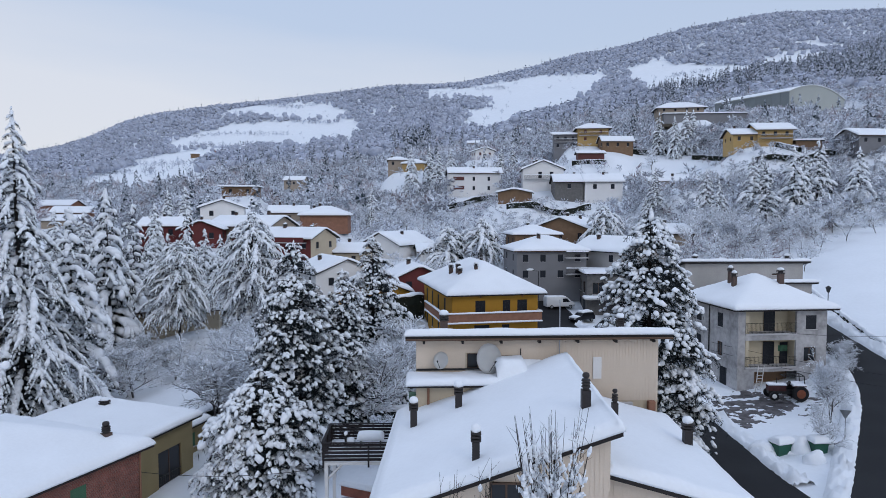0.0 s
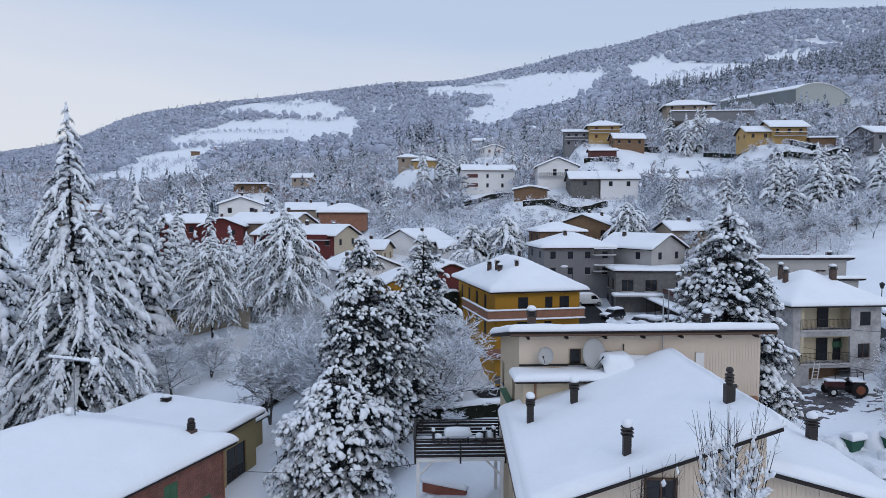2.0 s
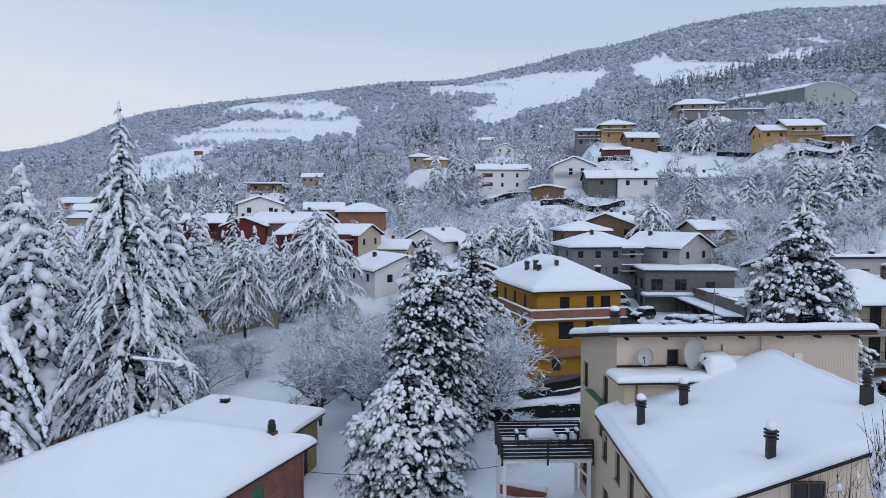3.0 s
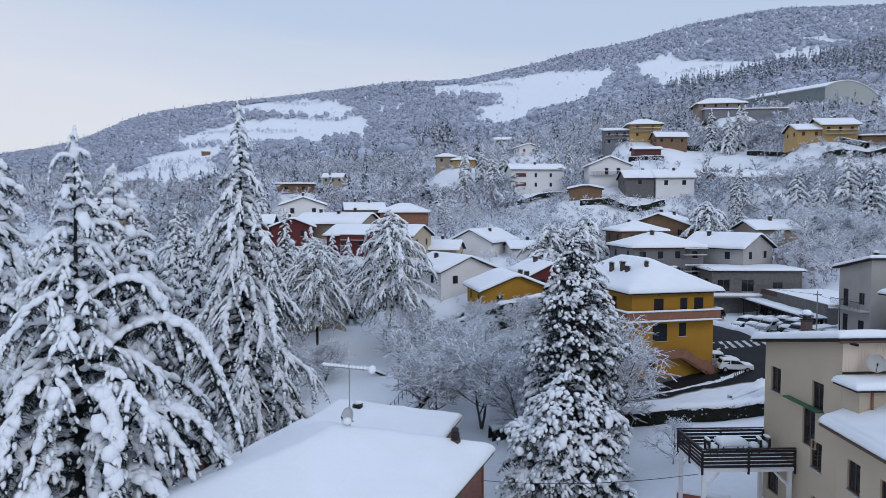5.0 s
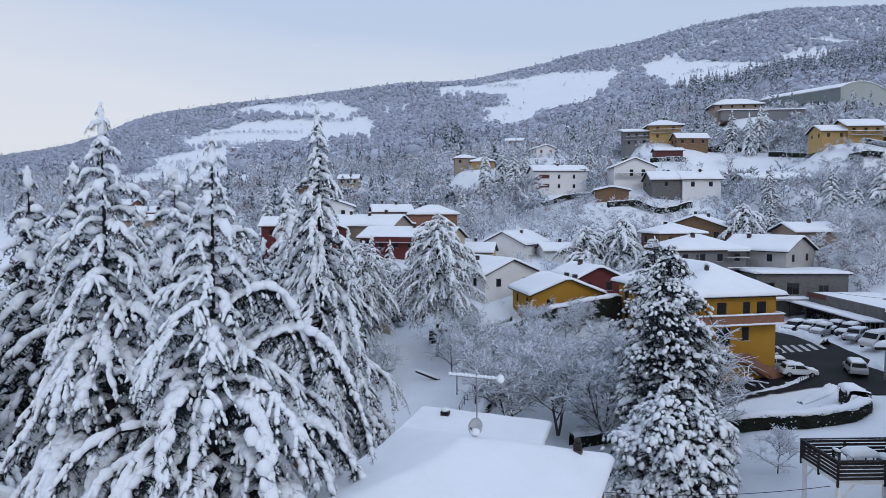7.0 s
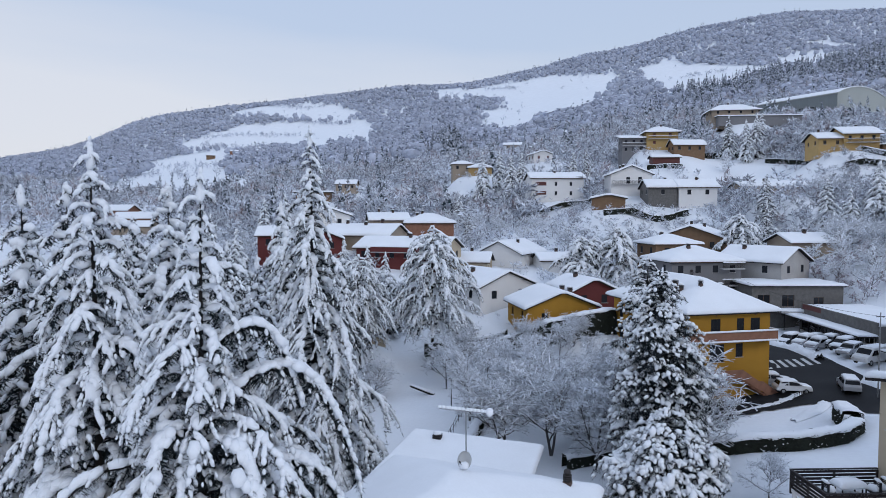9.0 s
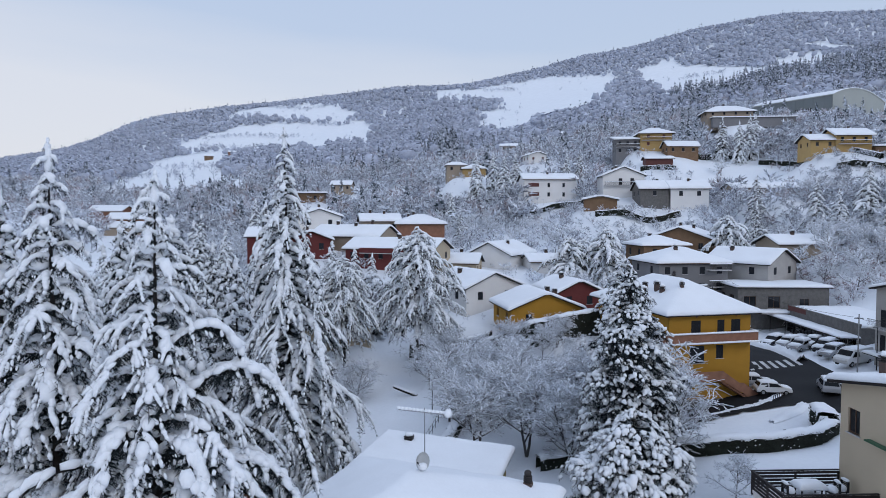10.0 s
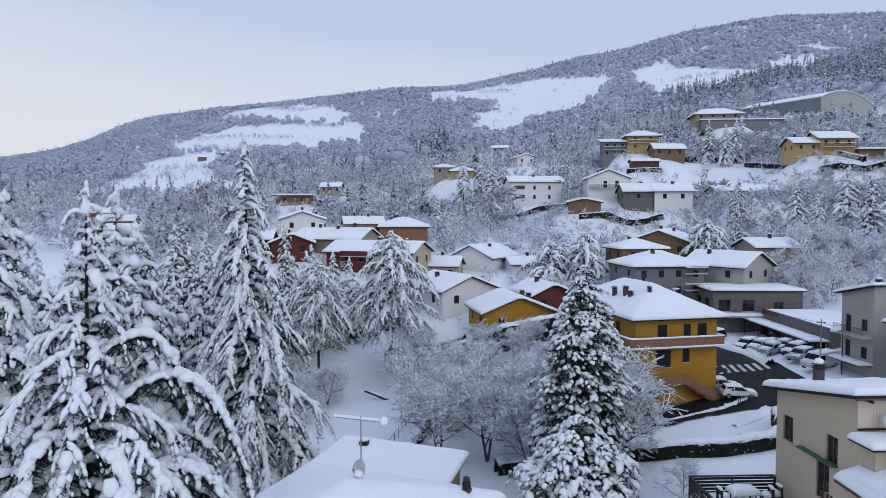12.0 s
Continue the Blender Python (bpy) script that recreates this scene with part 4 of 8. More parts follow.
def front_balcony(ob, x0, x1, z, d, depth=1.3, solid=None):
    """A balcony on the front wall of a village house."""
    slab = part("balcony", box(x0, x1, -d / 2 - depth, -d / 2 - 0.01, z - 0.18, z), PALE_EAVE, ob)
    if solid:
        part("parapet", box(x0, x1, -d / 2 - depth, -d / 2 - depth + 0.1, z, z + 1.0), solid, slab)
    else:
        b = bmesh.new()
        for k in range(int((x1 - x0) / 0.2) + 1):
            add_box(b, x0 + k * 0.2, x0 + k * 0.2 + 0.04, -d / 2 - depth, -d / 2 - depth + 0.04, z, z + 1.0)
        add_box(b, x0, x1, -d / 2 - depth - 0.02, -d / 2 - depth + 0.06, z + 1.0, z + 1.06)
        part("railing", b, DARK_WOOD, slab)
    snow_sheet("rail_snow", x0, x1, -d / 2 - depth - 0.05, -d / 2 - depth + 0.12, lambda X, Y: z + 1.05 + 0 * X, 0.14, slab, 0.6, seed=x0, bulge=0.02)


plain_house("white rendered long house with dark red shutters and snowy roof", 10.5, 220, 4, 17.5, 10, 32.6, "gable_x", 1.8, WHITE_WALL, 2, 3, "dark", 1,
                          own=[("S", -5.6, 1.3, 3.6, 1.2, "wine"), ("S", -5.6, 4.3, 3.6, 1.2, "wine"), ("S", -0.6, 1.3, 0.8, 1.3, "dark"), ("S", 4.4, 1.3, 0.8, 1.3, "dark"), ("S", -0.6, 4.4, 0.8, 1.3, "dark"), ("S", 4.4, 4.4, 0.8, 1.3, "dark"),
                               ("E", 0, 1.3, 1.0, 1.3, "dark"), ("E", 0, 4.4, 1.0, 1.3, "dark")])
GABLE_HOUSE = plain_house("pale grey gabled house with balconies under snow", 31.8, 208, -4, 12.6, 11, 33.0, "gable_y", 2.6, WHITE_WALL, 2, 3, "dark", 2,
                          own=[("S", -1.0, 0.9, 1.1, 2.0, "dark"), ("S", 2.6, 0.9, 1.1, 2.0, "dark"), ("S", -1.0, 3.9, 1.1, 1.9, "dark"), ("S", 2.6, 3.9, 1.1, 1.5, "dark")])
front_balcony(GABLE_HOUSE, -6.0, 5.0, max(2.0, 33.0 - gz(31.8, 208) - 3.0), 11)
plain_house("tall pale house with dark shutters on the slope", 47.6, 195, -2, 11, 9, 28.6, "gable_x", 2.4, WHITE_WALL, 3, 3, "dark", 2,
            own=[("S", u, t, 1.1, 1.4, "dark") for u in (-2.6, 2.6) for t in (0.9, 4.0, 7.0)])
plain_house("old grey stone house end under snow", 37.6, 196, -2, 8.4, 9, 28.6, "gable_x", 2.4, STONE_WALL, 2, 1, "dark", 1)
plain_house("brown timber shed with shallow snowy gable roof", 21.5, 192, -12, 9.4, 7, 25.2, "gable_y", 1.0, BROWN_WALL, 0, 0, "dark", 0, name="shed", category="shed")
YELLOW_UPPER = plain_house("yellow two-storey house with broad snowy roof and balcony", 60, 262, -6, 12, 10, 53.2, "hip", 2.3, PALE_YELLOW, 2, 2, "wine", 1, over=1.1)
GREY_WING = plain_house("grey house wing with glazed balconies", 49.5, 264, -6, 9, 9, 50.8, "mono_n", 1.6, GREY_WALL, 2, 3, "dark", 0, over=1.0)
front_balcony(YELLOW_UPPER, -5.5, 5.5, 53.2 - gz(60, 262) - 3.0, 10, 1.4)
front_balcony(GREY_WING, -4.5, 4.5, 50.8 - gz(49.5, 264) - 3.0, 9, 1.4)
plain_house("low open pavilion with snowy roof", 67, 252, 4, 12, 6, 47.2, "gable_x", 2.2, BROWN_WALL, 1, 3, "dark", 0, name="pavilion", category="pavilion")
plain_house("small dark red garden shed under snow", 54.5, 240, -3, 9.6, 5, 41.3, "gable_x", 0.8, SHUTTER_WINE, 0, 0, "dark", 0, name="shed", category="shed")
YELLOW_VILLA = plain_house("yellow villa with shaded loggia and stepped snowy roofs", 108.5, 216, -4, 11, 10, 46.6, "gable_x", 2.3, PALE_YELLOW, 2, 3, "dark", 2, over=0.9)
plain_house("yellow villa wing with awning", 99.5, 217, -4, 8, 9, 45.2, "gable_x", 2.1, PALE_YELLOW, 2, 2, "brown", 1, over=0.8)
front_balcony(YELLOW_VILLA, -5, 5, 46.6 - gz(108.5, 216) - 3.0, 10, 1.5)
plain_house("low carport with snowy flat roof", 118.5, 212, -4, 8, 5, 42.0, "flat", 0.0, BROWN_WALL, 0, 0, "dark", 0, name="carport", category="carport")
plain_house("low beige villa with wide flat eaves", 121, 334, -8, 22, 12, 73.2, "hip", 3.0, TAN_WALL, 1, 4, "dark", 1, over=1.5)
plain_house("long concrete terrace building", 131, 328, -4, 40, 8, 66.5, "flat", 0.0, GREY_WALL, 1, 8, "dark", 0, name="terrace_building", category="building")
plain_house("dark grey villa with dormer and snowy roof", 136, 202, 5, 22, 11, 42.8, "gable_x", 2.4, GREY_WALL, 1, 5, "dark", 2)
plain_house("small white house with brown gable", 18.6, 303, 12, 9, 8, 48.3, "gable_y", 1.6, WHITE_WALL, 1, 2, "wine", 1)
plain_house("tan cottage among bare trees", -11.5, 266, -8, 9, 8, 38.6, "hip", 1.8, PALE_YELLOW, 1, 2, "dark", 1)
plain_house("small tan house with snowy roof", -19, 272, 4, 8, 7, 41.5, "hip", 1.6, TAN_WALL, 1, 2, "dark", 1)
plain_house("long low beige outbuilding under snow", 74, 199, 2, 24, 7, 28.9, "gable_x", 1.5, TAN_WALL, 1, 5, "dark", 1)
plain_house("small grey house with smooth snowy roof", 44.8, 132, 6, 9, 8, 15.0, "gable_x", 1.5, TAN_WALL, 1, 1, "dark", 1)
plain_house("brown gabled house with broad snowy roof", 29, 146, -28, 13, 16, 15.6, "gable_y", 2.4, BROWN_WALL, 2, 3, "brown", 2)
plain_house("low house with brown timber eaves", 18.4, 133, 6, 9, 9, 14.8, "hip", 1.6, BROWN_WALL, 2, 2, "dark", 1)
GREY_BIG = plain_house("big grey three-storey house with balconies", 19.2, 123, 6, 13, 12, 12.2, "hip", 2.3, GREY_WALL, 3, 4, "dark", 1)
for zz in (2.6, 5.6):
    front_balcony(GREY_BIG, 2.4, 6.5, zz, 12)
plain_house("grey gabled wing with snowy roof and brown verge", 33.4, 124, 35, 10, 12, 12.0, "gable_y", 2.4, PALE_PLASTER, 3, 2, "dark", 1)
plain_house("white gabled house with brown verge boards", -11.0, 154, -30, 10.5, 14, 11.2, "gable_y", 2.6, WHITE_WALL, 2, 3, "dark", 1)
plain_house("low white annex with snowy roof", -2.0, 149, 10, 8, 7, 9.2, "gable_x", 1.4, WHITE_WALL, 1, 2, "dark", 1)
plain_house("pale house with broad snow-covered roof", -19.5, 115, 30, 11, 12, 8.8, "gable_y", 2.2, WHITE_WALL, 2, 2, "dark", 1)
plain_house("ochre yellow gabled house end", -11.0, 100, 10, 10.5, 10, 7.2, "gable_y", 2.1, OCHRE, 2, 2, "brown", 2)
plain_house("dark red gabled house", -4.8, 107, 14, 7, 9, 8.8, "gable_y", 1.6, RED_WALL, 2, 2, "dark", 1)
RED_ROW = plain_house("long red terraced house with balconies and cream gable end", -34.5, 140, -22, 20, 10, 13.8, "gable_x", 2.0, RED_WALL, 2, 6, "dark", 3, sides={"E": CREAM})
front_balcony(RED_ROW, -6, 9, 2.6, 10, 1.2, RED_WALL)
plain_house("small cream house beside the terrace", -20.0, 143, -12, 6, 8, 10.6, "gable_x", 1.6, CREAM, 1, 2, "brown", 1)
plain_house("tan two-storey house with grey roof edge", -45.5, 154, -20, 17, 11, 15.4, "gable_x", 2.3, TAN_WALL, 2, 5, "dark", 3)
plain_house("square brown house with hipped snowy roof", -30.8, 170, 4, 12, 11, 18.3, "hip", 2.2, TERRACOTTA, 1, 3, "dark", 2)
plain_house("pale brown house with snowy gable", -42, 176, 12, 10, 9, 19.3, "gable_x", 1.8, TAN_WALL, 1, 3, "dark", 2)
plain_house("red house with two snowy gables", -54.5, 147, 10, 9, 9, 15.5, "gable_y", 1.8, RED_WALL, 2, 2, "dark", 1)
plain_house("red house wing with snowy roof", -64.0, 149, 6, 9, 9, 16.2, "gable_x", 1.8, RED_WALL, 2, 2, "dark", 1)
plain_house("white gabled house on the hillside", -56.5, 166, 15, 10.5, 9, 20.5, "gable_y", 1.8, WHITE_WALL, 2, 2, "dark", 1)
plain_house("low beige house behind the park trees", -45, 107, 14, 15, 10, 3.4, "gable_x", 2.0, CREAM, 2, 3, "dark", 1)
plain_house("brown flat-roofed house on the hillside", -73, 234, 6, 12, 9, 28.6, "flat", 0.0, BROWN_WALL, 1, 2, "dark", 0, over=1.0)
plain_house("red brick house at the village edge", -150, 262, 10, 14, 10, 18.4, "gable_x", 2.2, TERRACOTTA, 2, 3, "dark", 1)
plain_house("red brick house at the village edge", -172, 290, -6, 16, 10, 21.0, "gable_x", 2.2, TERRACOTTA, 2, 3, "dark", 1)
plain_house("pale low house at the village edge", -140, 240, 0, 14, 9, 14.5, "gable_x", 2.0, TAN_WALL, 1, 3, "dark", 1)
# far farms
for fx, fy, fw, fm in ((-330, 960, 16, TERRACOTTA), (-300, 985, 14, TAN_WALL), (-360, 940, 12, BROWN_WALL), (-275, 900, 14, BROWN_WALL), (25, 470, 14, TAN_WALL), (62, 480, 12, BROWN_WALL),
                       (-470, 700, 14, TAN_WALL), (-395, 560, 14, PALE_YELLOW), (-75, 330, 10, TAN_WALL)):
    plain_house("far farmhouse with snowy roof", fx, fy, random.Random(fx).uniform(-25, 25), fw, 9, gz(fx, fy) + 5.2, "gable_x", 2.2, fm, 1, 3, "dark", 0, group="far farmhouses")


def yellow_house():
    W, D, H = 10.8, 18.5, 11.0
    sw, rot = Vector((1.1, 76.6)), 12
    c, s_ = math.cos(radians(rot)), math.sin(radians(rot))
    cx, cy = sw.x + c * W / 2 - s_ * D / 2, sw.y + s_ * W / 2 + c * D / 2
    wins = [("S", -1.9, 7.7, 1.25, 2.1, "dark"), ("S", 1.4, 7.7, 0.95, 2.1, "dark"), ("S", 3.4, 7.7, 1.25, 2.1, "dark"), ("S", -1.7, 4.7, 1.9, 2.1, "dark"), ("S", 1.3, 5.2, 0.95, 1.6, "dark"),
            ("S", -2.9, 0.9, 1.2, 1.5, "brown")]
    wins += [("W", u, v, 1.0, hh, "dark") for u in (-7, -3, 1, 5) for v, hh in ((7.7, 2.0), (4.7, 2.0), (1.4, 1.4))]
    wins += [("E", u, v, 1.0, 1.5, "dark") for u in (-6, -2, 2, 6) for v in (8.1, 5.1)]
    base = house("ochre yellow house with terracotta balcony, outdoor stair and hipped snowy roof", cx, cy, rot, W, D, H, "hip", 2.9, 0.85, OCHRE, z=-1.6, name="yellow_house", step=0.5, wins=wins,
                 chimneys=[(-3.6, -0.6, 0.5, 1.1, "slab"), (-3.1, -2.6, 0.55, 1.1, "slab"), (-3.2, -4.0, 0.5, 0.7, "slab"), (-1.5, -5.6, 0.4, 0.6, "slab"), (0.6, -0.5, 0.5, 0.5, "round")])
    part("plinth", box(-W / 2 + 0.02, W / 2 - 0.02, -D / 2 + 0.02, D / 2 - 0.02, -2.6, -0.002), OCHRE, base)
    y = -D / 2
    # upper balcony round the south-west corner
    for nm, q in (("balcony", (-W / 2 - 1.3, W / 2 + 0.1, y - 1.3, y - 0.01)), ("balcony", (-W / 2 - 1.3, -W / 2 - 0.01, y, y + 11))):
        slab = part(nm, box(q[0], q[1], q[2], q[3], 7.35, 7.55), TERRACOTTA, base)
    for q in ((-W / 2 - 1.3, W / 2 + 0.1, y - 1.3, y - 1.18), (-W / 2 - 1.3, -W / 2 - 1.18, y - 1.18, y + 11), (W / 2 - 0.02, W / 2 + 0.1, y - 1.18, y)):
        par = part("parapet", box(*q, 7.55, 8.45, 0.01), TERRACOTTA, base)
        snow_sheet("parapet_snow", *q, lambda X, Y: 8.45 + 0 * X, 0.16, par, 0.5, seed=q[0], bulge=0.04)
        snow_sheet("ledge_snow", q[0] - 0.05, q[1], q[2] - 0.09, q[3] - 0.12, lambda X, Y: 7.32 + 0 * X, 0.14, par, 0.5, seed=q[1], bulge=0.02)
    # lower landing and stair going down to the east
    part("landing", box(-W / 2 - 1.3, 0.6, y - 1.3, y - 0.01, 2.85, 3.05), TERRACOTTA, base)
    part("landing_parapet", box(-W / 2 - 1.3, 0.6, y - 1.3, y - 1.18, 3.05, 3.95, 0.01), TERRACOTTA, base)
    n = 17
    st = part("stair", box(0.5, 0.6, y - 1.18, y - 0.02, 2.8, 3.0), TERRACOTTA, base)
    for k in range(n):
        x0 = 0.6 + k * 0.285
        z1 = 3.0 - (k + 1) * 3.0 / n
        part("step", box(x0, x0 + 0.30, y - 1.2, y - 0.02, z1 - 0.18, z1), TERRACOTTA, st)
    b = bmesh.new()
    pts = [(0.6, 3.95), (0.9, 3.95), (3.1, 2.45), (3.7, 2.4), (W / 2 + 0.45, 0.9), (W / 2 + 0.45, -0.4), (W / 2 - 0.2, -0.3), (3.6, 1.25), (3.1, 1.4), (0.9, 2.85), (0.6, 2.85)]
    f = b.faces.new([b.verts.new((px, y - 1.3, pz)) for px, pz in pts])
    e = bmesh.ops.extrude_face_region(b, geom=[f])
    bmesh.ops.translate(b, verts=[v for v in e["geom"] if isinstance(v, bmesh.types.BMVert)], vec=(0, 0.12, 0))
    bmesh.ops.recalc_face_normals(b, faces=b.faces)
    part("stair_parapet", b, TERRACOTTA, base)
    part("plinth", box(-W / 2 - 0.03, W / 2 + 0.03, y - 0.04, y - 0.005, -0.6, 0.35), STONE_WALL, base)
    for u in (-1.9, 3.4):
        part("lamp", add_blob(bmesh.new(), u, y - 0.08, 10.25, 0.12, 0.08, 0.12, 0.0), TERRACOTTA, base)
    return base


yellow_house()


def flat_building():
    """Pale block behind the grey house; its west wall looks on the street."""
    base = house("pale grey block with balcony and snowy mono-pitch roof", 35.6, 78.8, 2, 14.2, 5.6, 10.2, "mono_s", 1.3, 0.6, GREY_WALL, z=1.4, name="pale_block", step=0.5,
                 sides={"S": PALE_PLASTER, "W": PALE_PLASTER}, wins=[("S", 4.0, 10.0, 1.3, 0.8, "brown"), ("S", -3.5, 6.5, 1.0, 1.3, "brown"), ("W", -1.5, 5.5, 0.9, 2.1, "dark"), ("W", 1.3, 6.0, 1.0, 1.4, "brown"), ("W", -1.5, 2.5, 0.9, 2.0, "dark"), ("W", 1.3, 2.7, 1.0, 1.4, "dark")],
                 chimneys=[(-5, -0.6, 0.5, 0.7, "slab"), (6.2, -0.9, 0.5, 0.7, "slab"), (-1.0, 1.2, 0.4, 0.6, "slab")])
    m = Matrix.Rotation(radians(270), 4, "Z") @ Matrix.Translation((0, -7.1, 0))
    sl = part("balcony", box(-2.7, 2.7, -1.2, 0, 5.25, 5.42, 0.01), PALE_EAVE, base, m=m)
    b = bmesh.new()
    for k in range(40):
        u = -2.7 + k * 5.4 / 39
        add_tube(b, (u, -1.15, 5.4), (u, -1.15, 6.4), 0.012, 0.012, 4)
    add_tube(b, (-2.7, -1.15, 6.4), (2.7, -1.15, 6.4), 0.03)
    part("railing", b, IRON, sl)
    part("canopy", box(-2.8, 2.8, -1.6, 0, 2.05, 2.2), ROOF_EDGE, base, m=m)
    snow_sheet("canopy_snow", -2.8, 2.8, -1.6, -0.05, lambda X, Y: 2.2 + 0 * X, 0.25, base, 0.5, m=m, seed=2.2)
    part("tv_mast", add_tube(bmesh.new(), (0, -1.5, 10.5), (0, -1.5, 14.6), 0.03), STEEL, base)
    # low tract with snowy roof next to it
    house("low tract with snowy roof and dormer", 37.3, 73.4, 2, 7, 5, 7.2, "mono_s", 0.8, 0.5, PALE_PLASTER, z=3.0, name="low_tract", wins=[("S", 1.6, 5.5, 1.3, 0.8, "brown")])


flat_building()


def shop():
    """Long low shop with a canopy over its glazed front, facing west on the street."""
    base = thing("shop", "long low shop with glazed front, canopy and snowy flat roof", "shop", pose(37.3, 98.5, 0.6, 0, 0, -2))
    W, D, H = 11, 20, 4.6
    for q in ((-W / 2, W / 2, D / 2 - 0.3, D / 2), (W / 2 - 0.3, W / 2, -D / 2, D / 2 - 0.3), (-W / 2, W / 2 - 0.3, -D / 2, -D / 2 + 0.3)):
        part("wall", box(*q, -2, H), STONE_WALL, base)
    part("fascia", box(-W / 2, -W / 2 + 0.3, -D / 2 + 0.3, D / 2 - 0.3, 3.0, H + 0.5), STONE_WALL, base)
    part("roof", box(-W / 2 + 0.3, W / 2 - 0.3, -D / 2 + 0.3, D / 2 - 0.3, H - 0.2, H), ROOF_EDGE, base)
    snow_sheet("roof_snow", -W / 2 + 0.3, W / 2 - 0.3, -D / 2 + 0.3, D / 2 - 0.3, lambda X, Y: H + 0 * X, 0.4, base, 0.6, seed=9.0)
    part("canopy", box(-W / 2 - 2.6, -W / 2, -D / 2, D / 2 + 2, 3.05, 3.3), ROOF_EDGE, base)
    snow_sheet("canopy_snow", -W / 2 - 2.6, -W / 2 - 0.02, -D / 2, D / 2 + 2, lambda X, Y: 3.3 + 0 * X, 0.26, base, 0.5, seed=10.0)
    for k in range(9):
        yy = -D / 2 + 1.0 + k * 2.1
        wn_ = part("shop_window", box(-W / 2 + 0.1, -W / 2 + 0.18, yy, yy + 1.9, 0.3, 2.9), GLASS, base)
        fr = bmesh.new()
        for a, c in ((yy - 0.1, yy), (yy + 0.9, yy + 1.0), (yy + 1.9, yy + 2.0)):
            add_box(fr, -W / 2 + 0.05, -W / 2 + 0.2, a, c, 0.1, 3.0)
        add_box(fr, -W / 2 + 0.05, -W / 2 + 0.2, yy, yy + 1.9, 1.5, 1.58)
        part("mullion", fr, FRAME_WHITE if k < 2 else DARK_WOOD, wn_)
    for k in range(5):
        yy = -D / 2 + 0.4 + k * 5
        part("canopy_post", add_tube(bmesh.new(), (-W / 2 - 2.45, yy, -1), (-W / 2 - 2.45, yy, 3.05), 0.06), IRON, base)
    part("sign_board", box(-W / 2 - 0.05, -W / 2 - 0.01, 4, 9.4, H - 0.3, H + 0.45), SHUTTER_WINE, base)
    # two-storey garage block behind
    g = house("two-storey grey garage block with flat snowy roof", 32.5, 114.5, -3, 15, 9, 7.4, "flat", 0.0, 0.4, STONE_WALL, z=1.0, name="garage_block", step=0.7,
              wins=[("S", -5.5, 3.9, 2.0, 2.0, "brown"), ("S", -1.5, 3.9, 2.0, 2.0, "brown"), ("S", 3.5, 3.9, 1.6, 1.6, "brown"), ("W", -2, 3.9, 1.8, 2.0, "brown"), ("W", 2, 3.9, 1.8, 2.0, "brown"), ("W", -2, 0.3, 2.2, 2.4, "dark"), ("W", 2, 0.3, 2.2, 2.4, "dark")])
    part("terrace_slab", box(-8.2, 5, -6.8, -4.5, 3.2, 3.45), PALE_EAVE, g)
    snow_sheet("terrace_snow", -8.2, 5, -6.8, -4.55, lambda X, Y: 3.45 + 0 * X, 0.3, g, 0.6, seed=11.0)


shop()


# ---------------------------------------------------------------- roads
def ribbon(name, label, pts, widths, mat, lift, crown=0.0, kind="structure", category="road", step=0.8, rag=0.0, seed=0):
    """A strip draped over the ground along a line of (x, y)."""
    p = np.array(pts, float)
    seg = np.r_[0, np.cumsum(np.linalg.norm(np.diff(p, axis=0), axis=1))]
    s = np.linspace(0, seg[-1], max(4, int(seg[-1] / step)))
    # smooth line through the points
    xs = np.interp(s, seg, p[:, 0])
    ys = np.interp(s, seg, p[:, 1])
    k = max(1, int(3.0 / step))
    ker = np.ones(2 * k + 1) / (2 * k + 1)
    xs = np.convolve(np.pad(xs, k, mode="edge"), ker, "valid")
    ys = np.convolve(np.pad(ys, k, mode="edge"), ker, "valid")
    w = np.interp(s, seg, np.full(len(p), widths) if np.isscalar(widths) else widths)
    r = np.random.default_rng(seed)
    dx, dy = np.gradient(xs), np.gradient(ys)
    ln = np.hypot(dx, dy)
    nx, ny = -dy / ln, dx / ln
    m = 9
    V = []
    for q in np.linspace(-1, 1, m):
        ww = w / 2 * q * (1 + (rag * r.standard_normal(len(s)) if abs(q) > 0.9 else 0))
        X, Y = xs + nx * ww, ys + ny * ww
        hump = crown * np.sqrt(max(0.0, 1 - q * q))
        bumps = 1 + (0.35 * r.standard_normal(len(s)) if crown and abs(q) < 0.95 else 0)
        V.append(np.stack([X, Y, ground_height(X, Y) + lift + hump * bumps], -1))
    V = np.stack(V, 1)
    n = len(s)
    i, j = np.meshgrid(np.arange(n - 1), np.arange(m - 1), indexing="ij")
    a = (i * m + j).ravel()
    f = np.stack([a, a + m, a + m + 1, a + 1], -1)[:, ::-1]
    ob = attach(name, mesh_from(name, V.reshape(-1, 3), f, mat, True))
    return tagged(ob, label, category, kind=kind)


